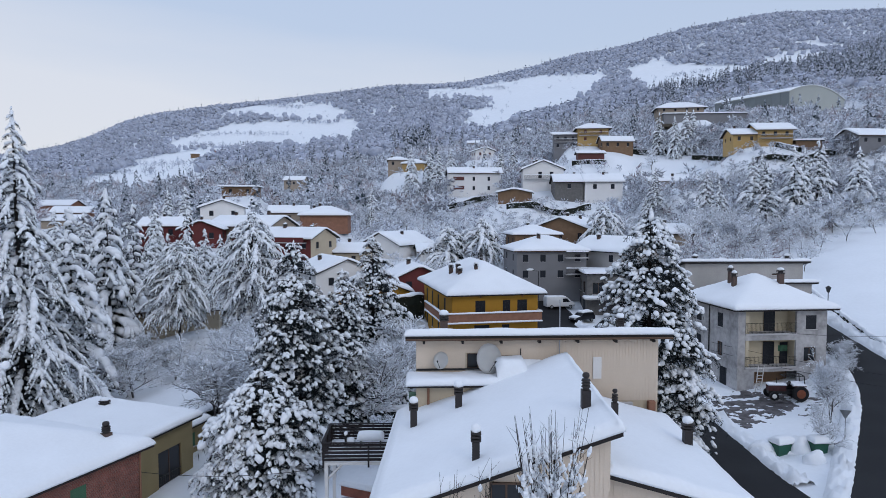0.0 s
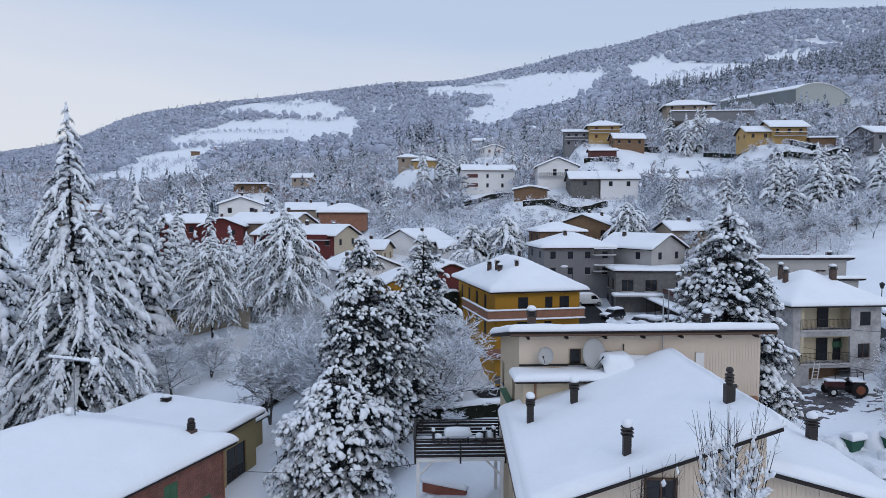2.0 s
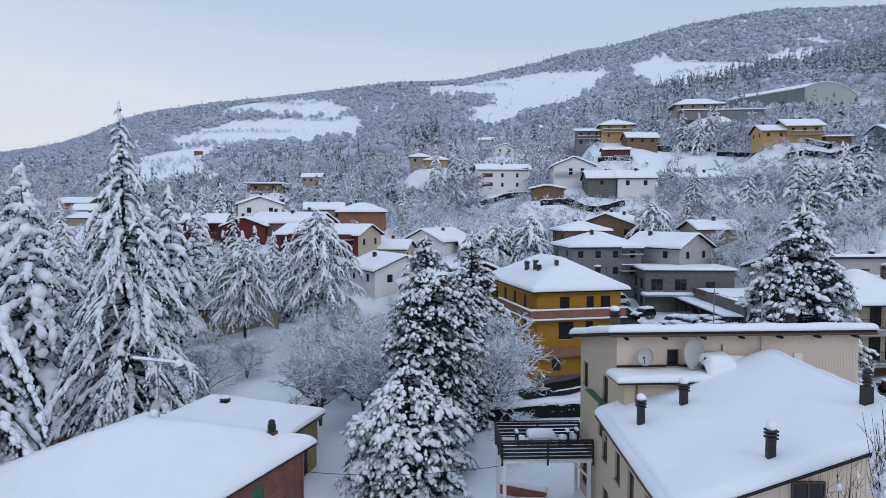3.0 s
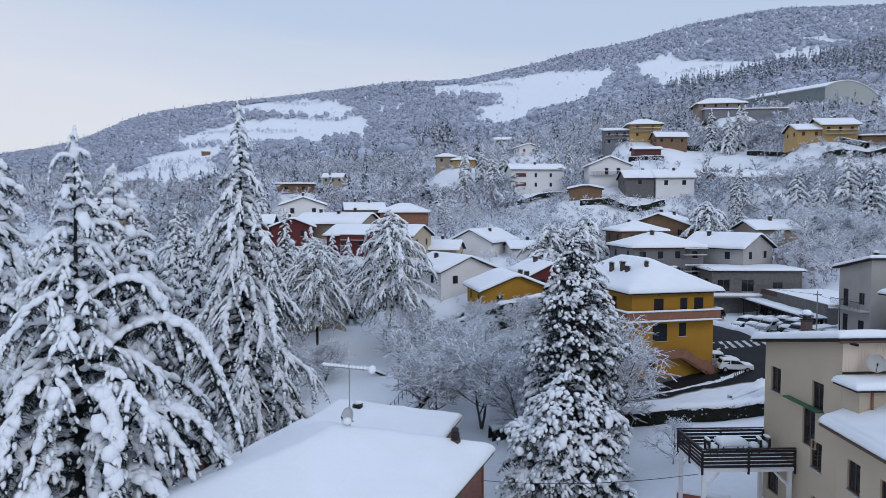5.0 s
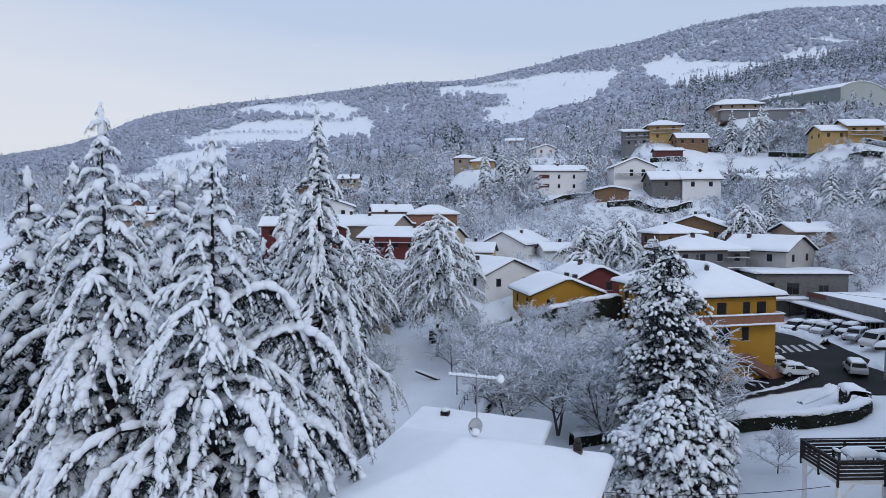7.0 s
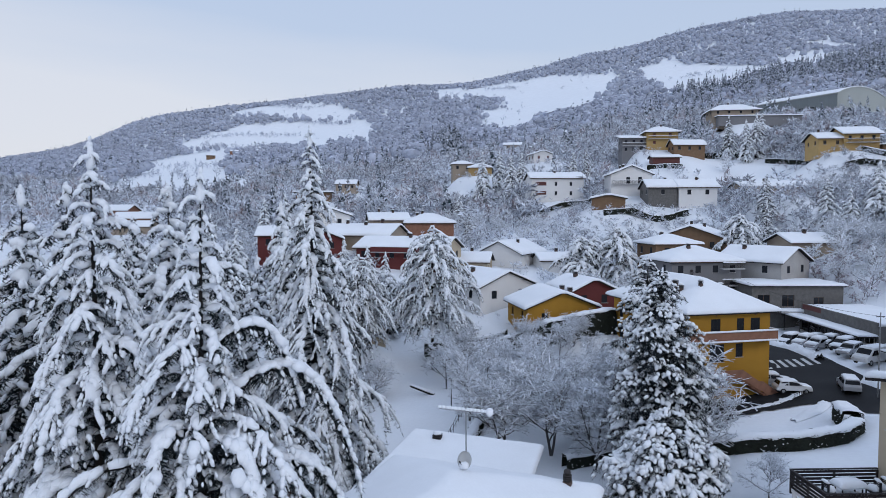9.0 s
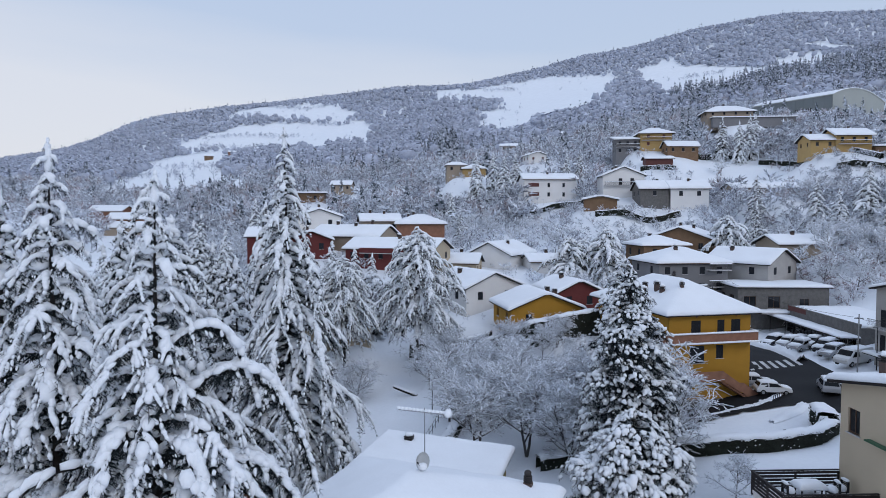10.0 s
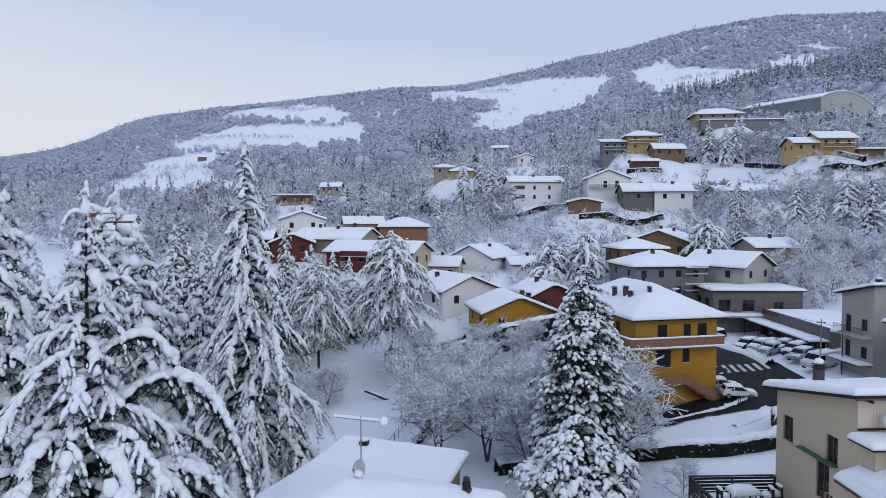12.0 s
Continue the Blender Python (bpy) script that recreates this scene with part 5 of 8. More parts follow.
MAIN_ROAD = [(17, 128), (17.5, 112), (18, 98), (18.5, 88), (19, 78), (20.2, 66), (20.0, 56), (20.2, 48), (20.0, 40), (19.8, 30), (19.6, 18), (19.5, 5)]
SIDE_ROAD = [(20.5, 29.5), (26.2, 36.5), (32.0, 45), (37.6, 53), (41.6, 61), (43.5, 70), (45.5, 80), (49, 92)]
ribbon("road", "wet dark asphalt village street between snowbanks", MAIN_ROAD, [7, 9, 10, 10.5, 8.5, 6.0, 5.2, 5.2, 5.4, 6, 6, 6], ASPHALT, 0.10)
ribbon("road", "wet dark asphalt lane along the snowy slope", SIDE_ROAD, [4, 4.6, 4.6, 4.4, 4.2, 4.0, 3.6, 3], ASPHALT, 0.12)
ribbon("road", "dark wet forecourt beside the yellow house", [(-2, 73.4), (3, 74.6), (8, 75.6), (12, 76.0), (16, 76.5)], [3.6, 4.4, 4.8, 5.6, 7], ASPHALT, 0.14, rag=0.08)
ribbon("snowbank", "broken line of ploughed snow on the forecourt", [(2, 73.4), (6, 74.4), (10, 74.9), (13.5, 75.6), (15.5, 77.5)], [0.3, 0.6, 0.9, 1.0, 0.4], SNOW_GROUND, 0.10, 0.10, category="snow", seed=7, step=0.3, rag=0.5)


def thawed_patch(label, cx, cy, rx, ry, turn, mat, seed, high=0.13):
    """Wet ground that shows where trodden snow has worn through: an uneven sheet dipping under the snow."""
    g = np.linspace(-1.25, 1.25, 90)
    U, V = np.meshgrid(g, g)
    c, s = math.cos(radians(turn)), math.sin(radians(turn))
    X, Y = cx + U * rx * c - V * ry * s, cy + U * rx * s + V * ry * c
    n = np.array([noise.fractal(Vector((x * 1.1 + seed, y * 1.1, 0)), 0.8, 2.2, 6) for x, y in zip(X.ravel(), Y.ravel())]).reshape(X.shape)
    Z = ground_height(X, Y) + high * (0.45 - (U * U + V * V) * 0.7 + 1.25 * n)
    Z = np.minimum(Z, ground_height(X, Y) + 0.05)
    k = len(g)
    i, j = np.meshgrid(np.arange(k - 1), np.arange(k - 1), indexing="ij")
    a = (i * k + j).ravel()
    ob = attach("thawed_ground", mesh_from("thawed_ground", np.stack([X, Y, Z], -1).reshape(-1, 3), np.stack([a, a + 1, a + k + 1, a + k], -1), mat, True))
    tagged(ob, label, "ground", kind="structure")


thawed_patch("trodden slushy yard before the grey house", 28.6, 57.2, 5.6, 3.6, 10, SLUSH, 3)
thawed_patch("worn wet tracks in the yard by the lane", 24.2, 53.4, 3.0, 1.8, 35, SLUSH, 9)


def offset_line(pts, off):
    p = np.array(pts, float)
    d = np.gradient(p, axis=0)
    n = np.stack([-d[:, 1], d[:, 0]], -1) / np.linalg.norm(d, axis=1, keepdims=True)
    return [tuple(q) for q in p + n * off]


ribbon("snowbank", "rough ploughed snowbank beside the street", offset_line(MAIN_ROAD[5:9], -3.2), 1.6, SNOW_GROUND, -0.05, 0.55, category="snow", seed=1, step=0.5)
ribbon("snowbank", "rough ploughed snowbank beside the street", offset_line(MAIN_ROAD[4:9], 3.3), 1.6, SNOW_GROUND, -0.05, 0.5, category="snow", seed=2, step=0.5)
ribbon("snowbank", "rough ploughed snowbank beside the lane", offset_line(SIDE_ROAD, 2.8), 1.6, SNOW_GROUND, -0.05, 0.5, category="snow", seed=3, step=0.5)
ribbon("snowbank", "rough ploughed snowbank beside the lane", offset_line(SIDE_ROAD, -2.9), 1.8, SNOW_GROUND, -0.05, 0.6, category="snow", seed=4, step=0.5)
ribbon("snowbank", "heap of ploughed snow along parked cars", [(22.4, 86), (22.8, 92), (22.5, 99), (22, 104)], 1.8, SNOW_GROUND, 0.0, 0.6, category="snow", seed=5, step=0.4)
ribbon("snowbank", "heaped snow beside the forecourt", [(9, 69.6), (13, 71.0), (15.6, 73.6)], [0.8, 1.8, 1.2], SNOW_GROUND, 0.05, 0.22, category="snow", seed=6, step=0.4)
for k in range(7):
    x0 = 15.0 + k * 1.05
    b = bmesh.new()
    q = [(x0, 85.2), (x0 + 0.5, 85.2), (x0 + 0.75, 88.0), (x0 + 0.25, 88.0)]
    b.faces.new([b.verts.new((px, py, gz(px, py) + 0.125)) for px, py in q])
    tagged(part("road_marking", b, ROAD_PAINT), "worn white crosswalk stripe on wet asphalt", "road marking", "crosswalk stripes", "structure")


# ---------------------------------------------------------------- hedges and walls
def hedge(label, pts, w, h, mat=HEDGE, seed=0, snow=0.28, name="hedge", n_per=90):
    """Clipped hedge: a core, leafy sprays and a snow cap along a line."""
    rng = np.random.default_rng(seed)
    p = np.array(pts, float)
    seg = np.r_[0, np.cumsum(np.linalg.norm(np.diff(p, axis=0), axis=1))]
    s = np.linspace(0, seg[-1], max(3, int(seg[-1] / 0.5)))
    xs, ys = np.interp(s, seg, p[:, 0]), np.interp(s, seg, p[:, 1])
    dx, dy = np.gradient(xs), np.gradient(ys)
    ln = np.hypot(dx, dy)
    nx, ny = -dy / ln, dx / ln
    z = ground_height(xs, ys)
    base = thing(name, label, "hedge")
    def tunnel(prof, mat_, nm, jit):
        V = []
        for a, c in prof:
            j1, j2 = rng.normal(0, jit, len(s)), rng.normal(0, jit, len(s))
            V.append(np.stack([xs + nx * (a + j1), ys + ny * (a + j1), z + c + j2], -1))
        V = np.stack(V, 1)
        m = len(prof)
        i, j = np.meshgrid(np.arange(len(s) - 1), np.arange(m - 1), indexing="ij")
        a = (i * m + j).ravel()
        f = np.stack([a, a + 1, a + m + 1, a + m], -1)
        return attach(nm, mesh_from(nm, V.reshape(-1, 3), f, mat_, nm != "core"), base)
    tunnel([(-w / 2, -0.3), (-w / 2, h * 0.6), (-w * 0.4, h), (w * 0.4, h), (w / 2, h * 0.6), (w / 2, -0.3)], mat, "core", 0.05)
    tunnel([(-w * 0.52, h - 0.06), (-w * 0.5, h + snow * 0.6), (-w * 0.25, h + snow), (w * 0.25, h + snow), (w * 0.5, h + snow * 0.6), (w * 0.52, h - 0.06)], SNOW, "snow_cap", 0.05)
    n = int(seg[-1] * n_per)
    t = rng.uniform(0, seg[-1], n)
    X, Y = np.interp(t, seg, p[:, 0]), np.interp(t, seg, p[:, 1])
    NX, NY = np.interp(t, s, nx), np.interp(t, s, ny)
    sg = np.sign(rng.uniform(-1, 1, n))
    pos = np.stack([X + NX * sg * w * 0.48, Y + NY * sg * w * 0.48, ground_height(X, Y) + rng.uniform(0, h + 0.1, n)], -1)
    dirs = np.stack([NX * sg, NY * sg, rng.uniform(-0.3, 0.8, n)], -1) + rng.normal(0, 0.3, (n, 3))
    v, f = stamp(spray_template(rng, 4, 0.8, 0.10), pos, dirs, np.full((n, 3), 0.3), rng)
    attach("leaves", mesh_from("leaves", v, f, mat), base)
    pick = rng.random(n) < 0.06
    v, f = stamp(ICO1, pos[pick] + dirs[pick] * 0.08, dirs[pick], rng.uniform(0.03, 0.10, (pick.sum(), 1)) * np.array([1, 0.9, 0.6]), rng, 0.15)
    tagged(attach("snow_clump", mesh_from("snow_clump", v, f, TREE_SNOW, True), base), kind="stuff")
    return base


hedge("dark clipped hedge with deep snow cap along the garden", [(-7.5, 57.0), (-3, 55.6), (2, 55.4), (7, 57.2), (10.5, 60.5)], 1.1, 1.2, seed=1)
hedge("snowy garden hedge at the street corner", [(11, 62), (13.5, 66.5), (14.0, 68.5)], 1.8, 1.5, seed=2, snow=0.4)
hedge("dark clipped hedge with snow cap behind the olive house", [(-17, 57.5), (-13, 58.5), (-9.5, 57.8)], 1.1, 1.0, seed=3)
hedge("narrow snow-capped hedge along the park path", [(-27.0, 56.5), (-25.4, 64), (-23.6, 71.5), (-21.6, 80)], 1.0, 0.9, seed=4, snow=0.35)
hedge("dark unclipped hedge under the yellow gable", [(-20, 93.5), (-14, 92), (-8, 92.5), (-3, 94)], 1.8, 3.2, seed=5, snow=0.25)
hedge("dark garden hedge with broken snow cap", [(-18, 97), (-24, 99), (-30, 102)], 1.4, 1.8, seed=6, snow=0.25)
for k, (line, hh) in enumerate(([[(64, 258), (85, 264), (100, 262), (118, 262)], 2.0], [[(95, 246), (101, 236), (103, 226), (112, 203)], 1.6], [[(47, 236), (59, 234)], 1.4], [[(18, 183), (30, 182), (42, 184)], 1.4],
                                [[(-6, 209), (6, 206), (20, 208)], 1.2], [[(-31, 246), (-18, 242), (-5, 244)], 1.5], [[(98, 203), (110, 200), (122, 202)], 1.5], [[(58, 186), (76, 188)], 1.4])):
    hedge("dark garden hedge with snow cap on the hillside", line, 1.3, hh, seed=40 + k, snow=0.16, n_per=45)


# ---------------------------------------------------------------- near buildings
def ribbed(name, w, profile, parent, m, mat=CREAM_PANEL, pitch=0.16, depth=0.018):
    """Vertical ribbed cladding over a wall; profile(u) gives (low, high). Outside is -y."""
    b = bmesh.new()
    n = int(w / pitch)
    for k in range(n):
        u0 = -w / 2 + k * w / n
        u1 = u0 + w / n
        for a, c, o in ((u0, u0 + 0.8 * (u1 - u0), depth), (u0 + 0.8 * (u1 - u0), u1, depth * 0.3)):
            l0, h0 = profile(a)
            l1, h1 = profile(c)
            if min(h0 - l0, h1 - l1) < 0.02:
                continue
            f = [b.verts.new(q) for q in ((a, -o, l0), (c, -o, l1), (c, -o, h1), (a, -o, h0), (a, 0, l0), (c, 0, l1), (c, 0, h1), (a, 0, h0))]
            for i in ((0, 1, 2, 3), (4, 0, 3, 7), (1, 5, 6, 2), (3, 2, 6, 7), (4, 5, 1, 0)):
                b.faces.new([f[j] for j in i])
    return part(name, b, mat, parent, m=m)


def satellite_dish(parent, x, y, z, r, turn, tilt=25, snowy=False):
    m = pose(x, y, z, 0, 0, turn)
    b = bmesh.new()
    n = 20
    rings = [(0.0, 0.0), (0.35, 0.02), (0.7, 0.08), (1.0, 0.17)]
    vs = []
    for q, dep in rings:
        if q == 0:
            vs.append([b.verts.new((0, 0, 0))])
        else:
            vs.append([b.verts.new((r * q * math.cos(k * 6.2832 / n), -r * dep * 1.6, r * 1.08 * q * math.sin(k * 6.2832 / n))) for k in range(n)])
    for k in range(n):
        b.faces.new((vs[0][0], vs[1][k], vs[1][(k + 1) % n]))
        for a, c in ((1, 2), (2, 3)):
            b.faces.new((vs[a][k], vs[c][k], vs[c][(k + 1) % n], vs[a][(k + 1) % n]))
    bmesh.ops.solidify(b, geom=b.faces[:], thickness=0.02)
    dish = part("dish", b, DISH_WHITE, parent, "white satellite dish", m @ Matrix.Rotation(radians(-tilt), 4, "X"), True)
    b = bmesh.new()
    add_tube(b, (0, 0.02, -0.1), (0, 0.45, -0.25), 0.035, 0.035, 8)
    part("dish_arm", b, STEEL, dish)
    b = bmesh.new()
    add_tube(b, (0, -0.05, -r), (0, -r * 1.15, -r * 0.25), 0.015, 0.015, 6)
    add_tube(b, (0, -r * 1.1, -r * 0.28), (0, -r * 1.25, -r * 0.18), 0.04, 0.04, 8)
    part("feed_arm", b, IRON, dish)
    return dish


# heights are above z = 0.8, the yard level
def cream_house():
    z0 = 0.8
    H = 7.2
    base = thing("cream_house", "cream house with two-level snowy gable roof and dark chimneys", "house", pose(4.28, 28.31, z0, 0, 0, -1.4))
    # local: x -6.1 (west wall) to 6.4 (east wall), y -3.6 to 4.6; ridge at x 1.6
    xw, xr, xe, y0, y1 = -6.1, 1.7, 6.5, -6.1, 4.4
    yr = -5.4
    left = lambda X, Y: H - 0.05 + (X - (xw - 0.7)) * 0.355
    right = lambda X, Y: H + 1.35 - (X - (xr - 0.1)) * 0.27
    # west wall
    sm = Matrix.Translation((xw, (y0 + y1) / 2, 0)) @ Matrix.Rotation(radians(270), 4, "Z")
    wl_ = y1 - y0
    holes = [(-3.9, 4.3, 1.0, 1.5), (-1.5, 4.3, 1.0, 1.5), (1.1, 4.3, 1.0, 1.5), (3.6, 4.3, 1.0, 1.5), (-3.9, 1.2, 1.0, 1.5), (-1.1, 1.2, 1.0, 1.5), (1.8, 1.2, 1.0, 1.5)]
    wall_side(base, wl_, H + 0.15, [(-wl_ / 2, 0), (wl_ / 2, 0)], holes, CREAM, sm)
    for a, b_, c, e in holes:
        add_window(base, a, b_, c, e, "brown", sm)
    # east wall
    sm = Matrix.Translation((xe, (yr + y1) / 2, 0)) @ Matrix.Rotation(radians(90), 4, "Z")
    wl_ = y1 - yr
    wall_side(base, wl_, H - 0.1, [(-wl_ / 2, 0), (wl_ / 2, 0)], [(0, 1.2, 1.0, 1.4)], CREAM, sm)
    add_window(base, 0, 1.2, 1.0, 1.4, "brown", sm)
    # south and north gable walls, each in two heights
    for s, yy, ang in (("S", y0, 0), ("N", y1, 180)):
        for a, c, f in ((xw, xr, left), (xr, xe, right)):
            sm = Matrix.Translation(((a + c) / 2, yr if s == "S" and f is right else yy, 0)) @ Matrix.Rotation(radians(ang), 4, "Z")
            ln = c - a
            fa, fc = float(f(a, 0)) - 0.08, float(f(c, 0)) - 0.08
            lo = min(fa, fc)
            tops = [(-ln / 2, fa - lo), (ln / 2, fc - lo)]
            if s == "N":
                tops = [(-ln / 2, fc - lo), (ln / 2, fa - lo)]
            holes = []
            if s == "S" and f is left:
                holes = [(-1.6, 4.4, 1.1, 1.4)]
                add_window(base, 0.3, 6.8, 1.15, 1.5, "brown", sm @ Matrix.Translation((0, -0.2, 0)), sill=False)
            wall_side(base, ln, lo, tops, holes, CREAM_PANEL, sm)
            for q in holes:
                add_window(base, *q, "brown", sm)
            if s == "S":
                ribbed("cladding", ln - 0.02, lambda u, a=fa, c=fc, ln=ln, holes=holes: (
                    3.0 if not any(abs(u - q[0]) < q[2] / 2 + 0.12 for q in holes) else 5.84,
                    a + (c - a) * (u / ln + 0.5)), base, sm)
    # step between the two roofs
    part("step_wall", box(xr - 0.05, xr + 0.05, y0, y1, H + 0.8, float(left(xr, 0)) - 0.1), CREAM_PANEL, base)
    # roofs
    for f, a, c, tag in ((left, xw - 0.7, xr + 0.35, 1.0), (right, xr + 0.06, xe + 0.7, 2.0)):
        xs, ys = np.linspace(a, c, 3), np.linspace((y0 if tag == 1.0 else yr) - 0.55, y1 + (0.3 if tag == 1.0 else 0.1), 3)
        X, Y = np.meshgrid(xs, ys)
        v, fc = solid_sheet(xs, ys, f(X, Y) + 0.08, f(X, Y) - 0.14)
        attach("roof", mesh_from("roof", v, fc, ROOF_EDGE), base)
        snow_sheet("roof_snow", a, c, ys[0], ys[-1], lambda X, Y, f=f: f(X, Y) + 0.08, 0.36, base, 0.25, seed=tag)
    # chimneys
    for cx, cy, s, ch, cap in ((-5.65, 0.79, 0.30, 1.1, "slab"), (-3.58, 1.24, 0.32, 1.0, "slab"), (-2.96, -5.64, 0.27, 1.0, "slab"), (1.25, -4.15, 0.34, 1.0, "round")):
        chimney(base, cx, cy, float(left(cx, cy)) + 0.08, s, ch, CHIMNEY_DARK, cap)
    for cx, cy, s, ch, cap in ((3.49, 0.51, 0.28, 1.1, "round"), (6.46, -0.39, 0.36, 0.95, "slab")):
        chimney(base, cx, cy, float(right(cx, cy)) + 0.08, s, ch, CHIMNEY_DARK, cap)
    b = bmesh.new()
    add_tube(b, (xw - 0.72, y0 - 0.5, H - 0.12), (xw - 0.72, y1 + 0.3, H - 0.12), 0.07, 0.07, 8)
    part("gutter", b, FRAME_BROWN, base)
    return base


cream_house()


def cream_annex():
    z0 = 0.8
    base = thing("cream_annex", "tall cream annex with ribbed cladding and sloping snowy roof", "house", pose(4.85, 36.9, z0, 0, 0, 2.5))
    W, D, hs, hn = 12.8, 6.9, 11.35, 9.95
    f = lambda X, Y: hn + (hs - hn) * (0.5 - Y / D) + 0 * X
    walls = {
        "S": [(-3.45, 9.65, 0.62, 0.85, "brown")],
        "W": [(-2.3, 7.1, 1.0, 1.45, "brown"), (0.9, 5.0, 1.1, 2.1, "door"), (-2.4, 1.0, 1.2, 2.1, "door"), (1.6, 7.2, 0.95, 1.5, "brown"), (1.6, 4.0, 0.95, 1.5, "brown"), (1.8, 1.0, 1.0, 1.5, "brown")],
        "N": [(-3, 6.8, 1.0, 1.4, "dark"), (3, 6.8, 1.0, 1.4, "dark"), (-3, 3.6, 1.0, 1.4, "dark"), (3, 3.6, 1.0, 1.4, "dark")],
        "E": [(0, 6.6, 1.0, 1.4, "dark")]}
    for s, ang in SIDES.items():
        ln, dep = (W, D) if s in "SN" else (D, W)
        sm = Matrix.Rotation(radians(ang), 4, "Z") @ Matrix.Translation((0, -dep / 2, 0))
        h = {"S": hs, "N": hn, "E": hn, "W": hn}[s]
        top = [(-ln / 2, 0), (ln / 2, 0)]
        if s == "W":
            top = [(-ln / 2, 0), (ln / 2, hs - hn)]
        if s == "E":
            top = [(-ln / 2, hs - hn), (ln / 2, 0)]
        ws = walls[s]
        wall_side(base, ln, h, top, [q[:4] for q in ws], CREAM, sm)
        for q in ws:
            add_window(base, *q, sm)
        if s == "S":
            ribbed("cladding", W, lambda u: ((10.54 if abs(u + 3.45) < 0.42 else 7.9 if u > 1 else 9.0), hs - 0.02), base, sm)
    ex, ey = W / 2 + 0.55, D / 2 + 0.55
    xs, ys = np.linspace(-ex, ex, 3), np.linspace(-ey, ey, 3)
    X, Y = np.meshgrid(xs, ys)
    v, fc = solid_sheet(xs, ys, f(X, Y) + 0.1, f(X, Y) - 0.12)
    attach("roof", mesh_from("roof", v, fc, ROOF_EDGE), base)
    snow_sheet("roof_snow", -ex, ex, -ey, ey, lambda X, Y: f(X, Y) + 0.1, 0.34, base, 0.3, seed=3.0)
    for k in range(7):
        u = -W / 2 + 0.4 + k * (W - 0.8) / 6
        part("rafter", box(u - 0.06, u + 0.06, -D / 2 - 0.5, -D / 2 - 0.02, hs - 0.26, hs - 0.14), ROOF_EDGE, base)
    # low flat-roofed bay against the south wall
    bay = part("bay", box(-W / 2, -0.3, -D / 2 - 1.3, -D / 2 - 0.01, 5.0, 9.15, 0.01), CREAM, base)
    part("bay_roof", box(-W / 2 - 0.45, 0.1, -D / 2 - 1.75, -D / 2 - 0.01, 9.15, 9.30), ROOF_EDGE, bay)
    snow_sheet("bay_snow", -W / 2 - 0.45, 0.1, -D / 2 - 1.75, -D / 2 - 0.05, lambda X, Y: 9.30 + 0 * X, 0.30, bay, 0.25, seed=4.0)
    hatch = part("roof_hatch", box(-2.15, -1.0, -D / 2 - 1.5, -D / 2 - 0.03, 9.30, 10.0, 0.02), ROOF_EDGE, bay)
    snow_sheet("hatch_snow", -2.3, -0.85, -D / 2 - 1.72, -D / 2 - 0.03, lambda X, Y: 9.98 - 0.75 * np.clip((-D / 2 - 1.1 - Y) / 0.6, 0, 1) ** 2, 0.42, hatch, 0.12, seed=5.0)
    rail = bmesh.new()
    for u in (-2.25, -0.95):
        add_tube(rail, (u, -D / 2 - 0.12, 9.6), (u, -D / 2 - 0.12, 10.75), 0.03, 0.03, 6)
    add_tube(rail, (-2.25, -D / 2 - 0.12, 10.35), (-0.95, -D / 2 - 0.12, 10.35), 0.035, 0.035, 6)
    part("guard_rail", rail, IRON, hatch)
    part("flashing", box(-W / 2, -1.0, -D / 2 - 0.08, -D / 2 - 0.005, 9.62, 9.72), IRON, base)
    snow_sheet("skylight_snow", -1.5, 0.2, -D / 2 - 1.5, -D / 2 - 0.1, lambda X, Y: 9.45 + (Y + D / 2 + 1.5) * 0.35, 0.3, bay, 0.2, seed=5.0)
    part("skylight_box", box(-1.45, 0.15, -D / 2 - 1.4, -D / 2 - 0.1, 9.3, 9.5), IRON, bay)
    part("downpipe", add_tube(bmesh.new(), (-W / 2 + 0.6, -D / 2 - 1.36, 5.5), (-W / 2 + 0.6, -D / 2 - 1.36, 9.1), 0.06), TERRACOTTA, bay)
    b = bmesh.new()
    for u in (-1.55, 0.25):
        add_tube(b, (u, -D / 2 - 0.7, 9.2), (u, -D / 2 - 0.7, 9.95), 0.03)
    add_tube(b, (-1.55, -D / 2 - 0.7, 9.9), (0.25, -D / 2 - 0.7, 9.9), 0.03)
    part("rail", b, IRON, base)
    satellite_dish(base, -5.1, -D / 2 - 0.55, 10.25, 0.42, -28, 18)
    satellite_dish(base, -2.75, -D / 2 - 0.6, 10.35, 0.72, 22, 10)
    part("vent_box", box(4.35, 5.0, -D / 2 - 0.3, -D / 2 - 0.04, 7.45, 7.85, 0.02), PALE_EAVE, base)
    part("panel_door", box(2.9, 3.35, -D / 2 - 0.09, -D / 2 - 0.03, 9.1, 10.25, 0.01), WHITE_PAINT, base)
    part("corner_post", box(5.85, 6.2, -D / 2 - 0.3, -D / 2 + 0.02, 5.0, 7.9, 0.02), TERRACOTTA, base)
    part("post_mast", add_tube(bmesh.new(), (1.1, -D / 2 - 0.12, 9.0), (1.1, -D / 2 - 0.12, 13.3), 0.03), STEEL, base)
    chimney(base, -4.7, 2.2, 10.4, 0.45, 0.9, CHIMNEY_BRICK)
    chimney(base, 6.3, 2.6, 10.2, 0.4, 0.8, CHIMNEY_DARK)
    # awning over the balcony door
    aw = Matrix.Rotation(radians(270), 4, "Z") @ Matrix.Translation((0, -W / 2, 0))
    b = box(-0.9, 2.2, -0.42, -0.03, 7.22, 7.30, 0.02)
    part("awning", b, SHUTTER_GREEN, base, "green rolled awning over the balcony door", aw)
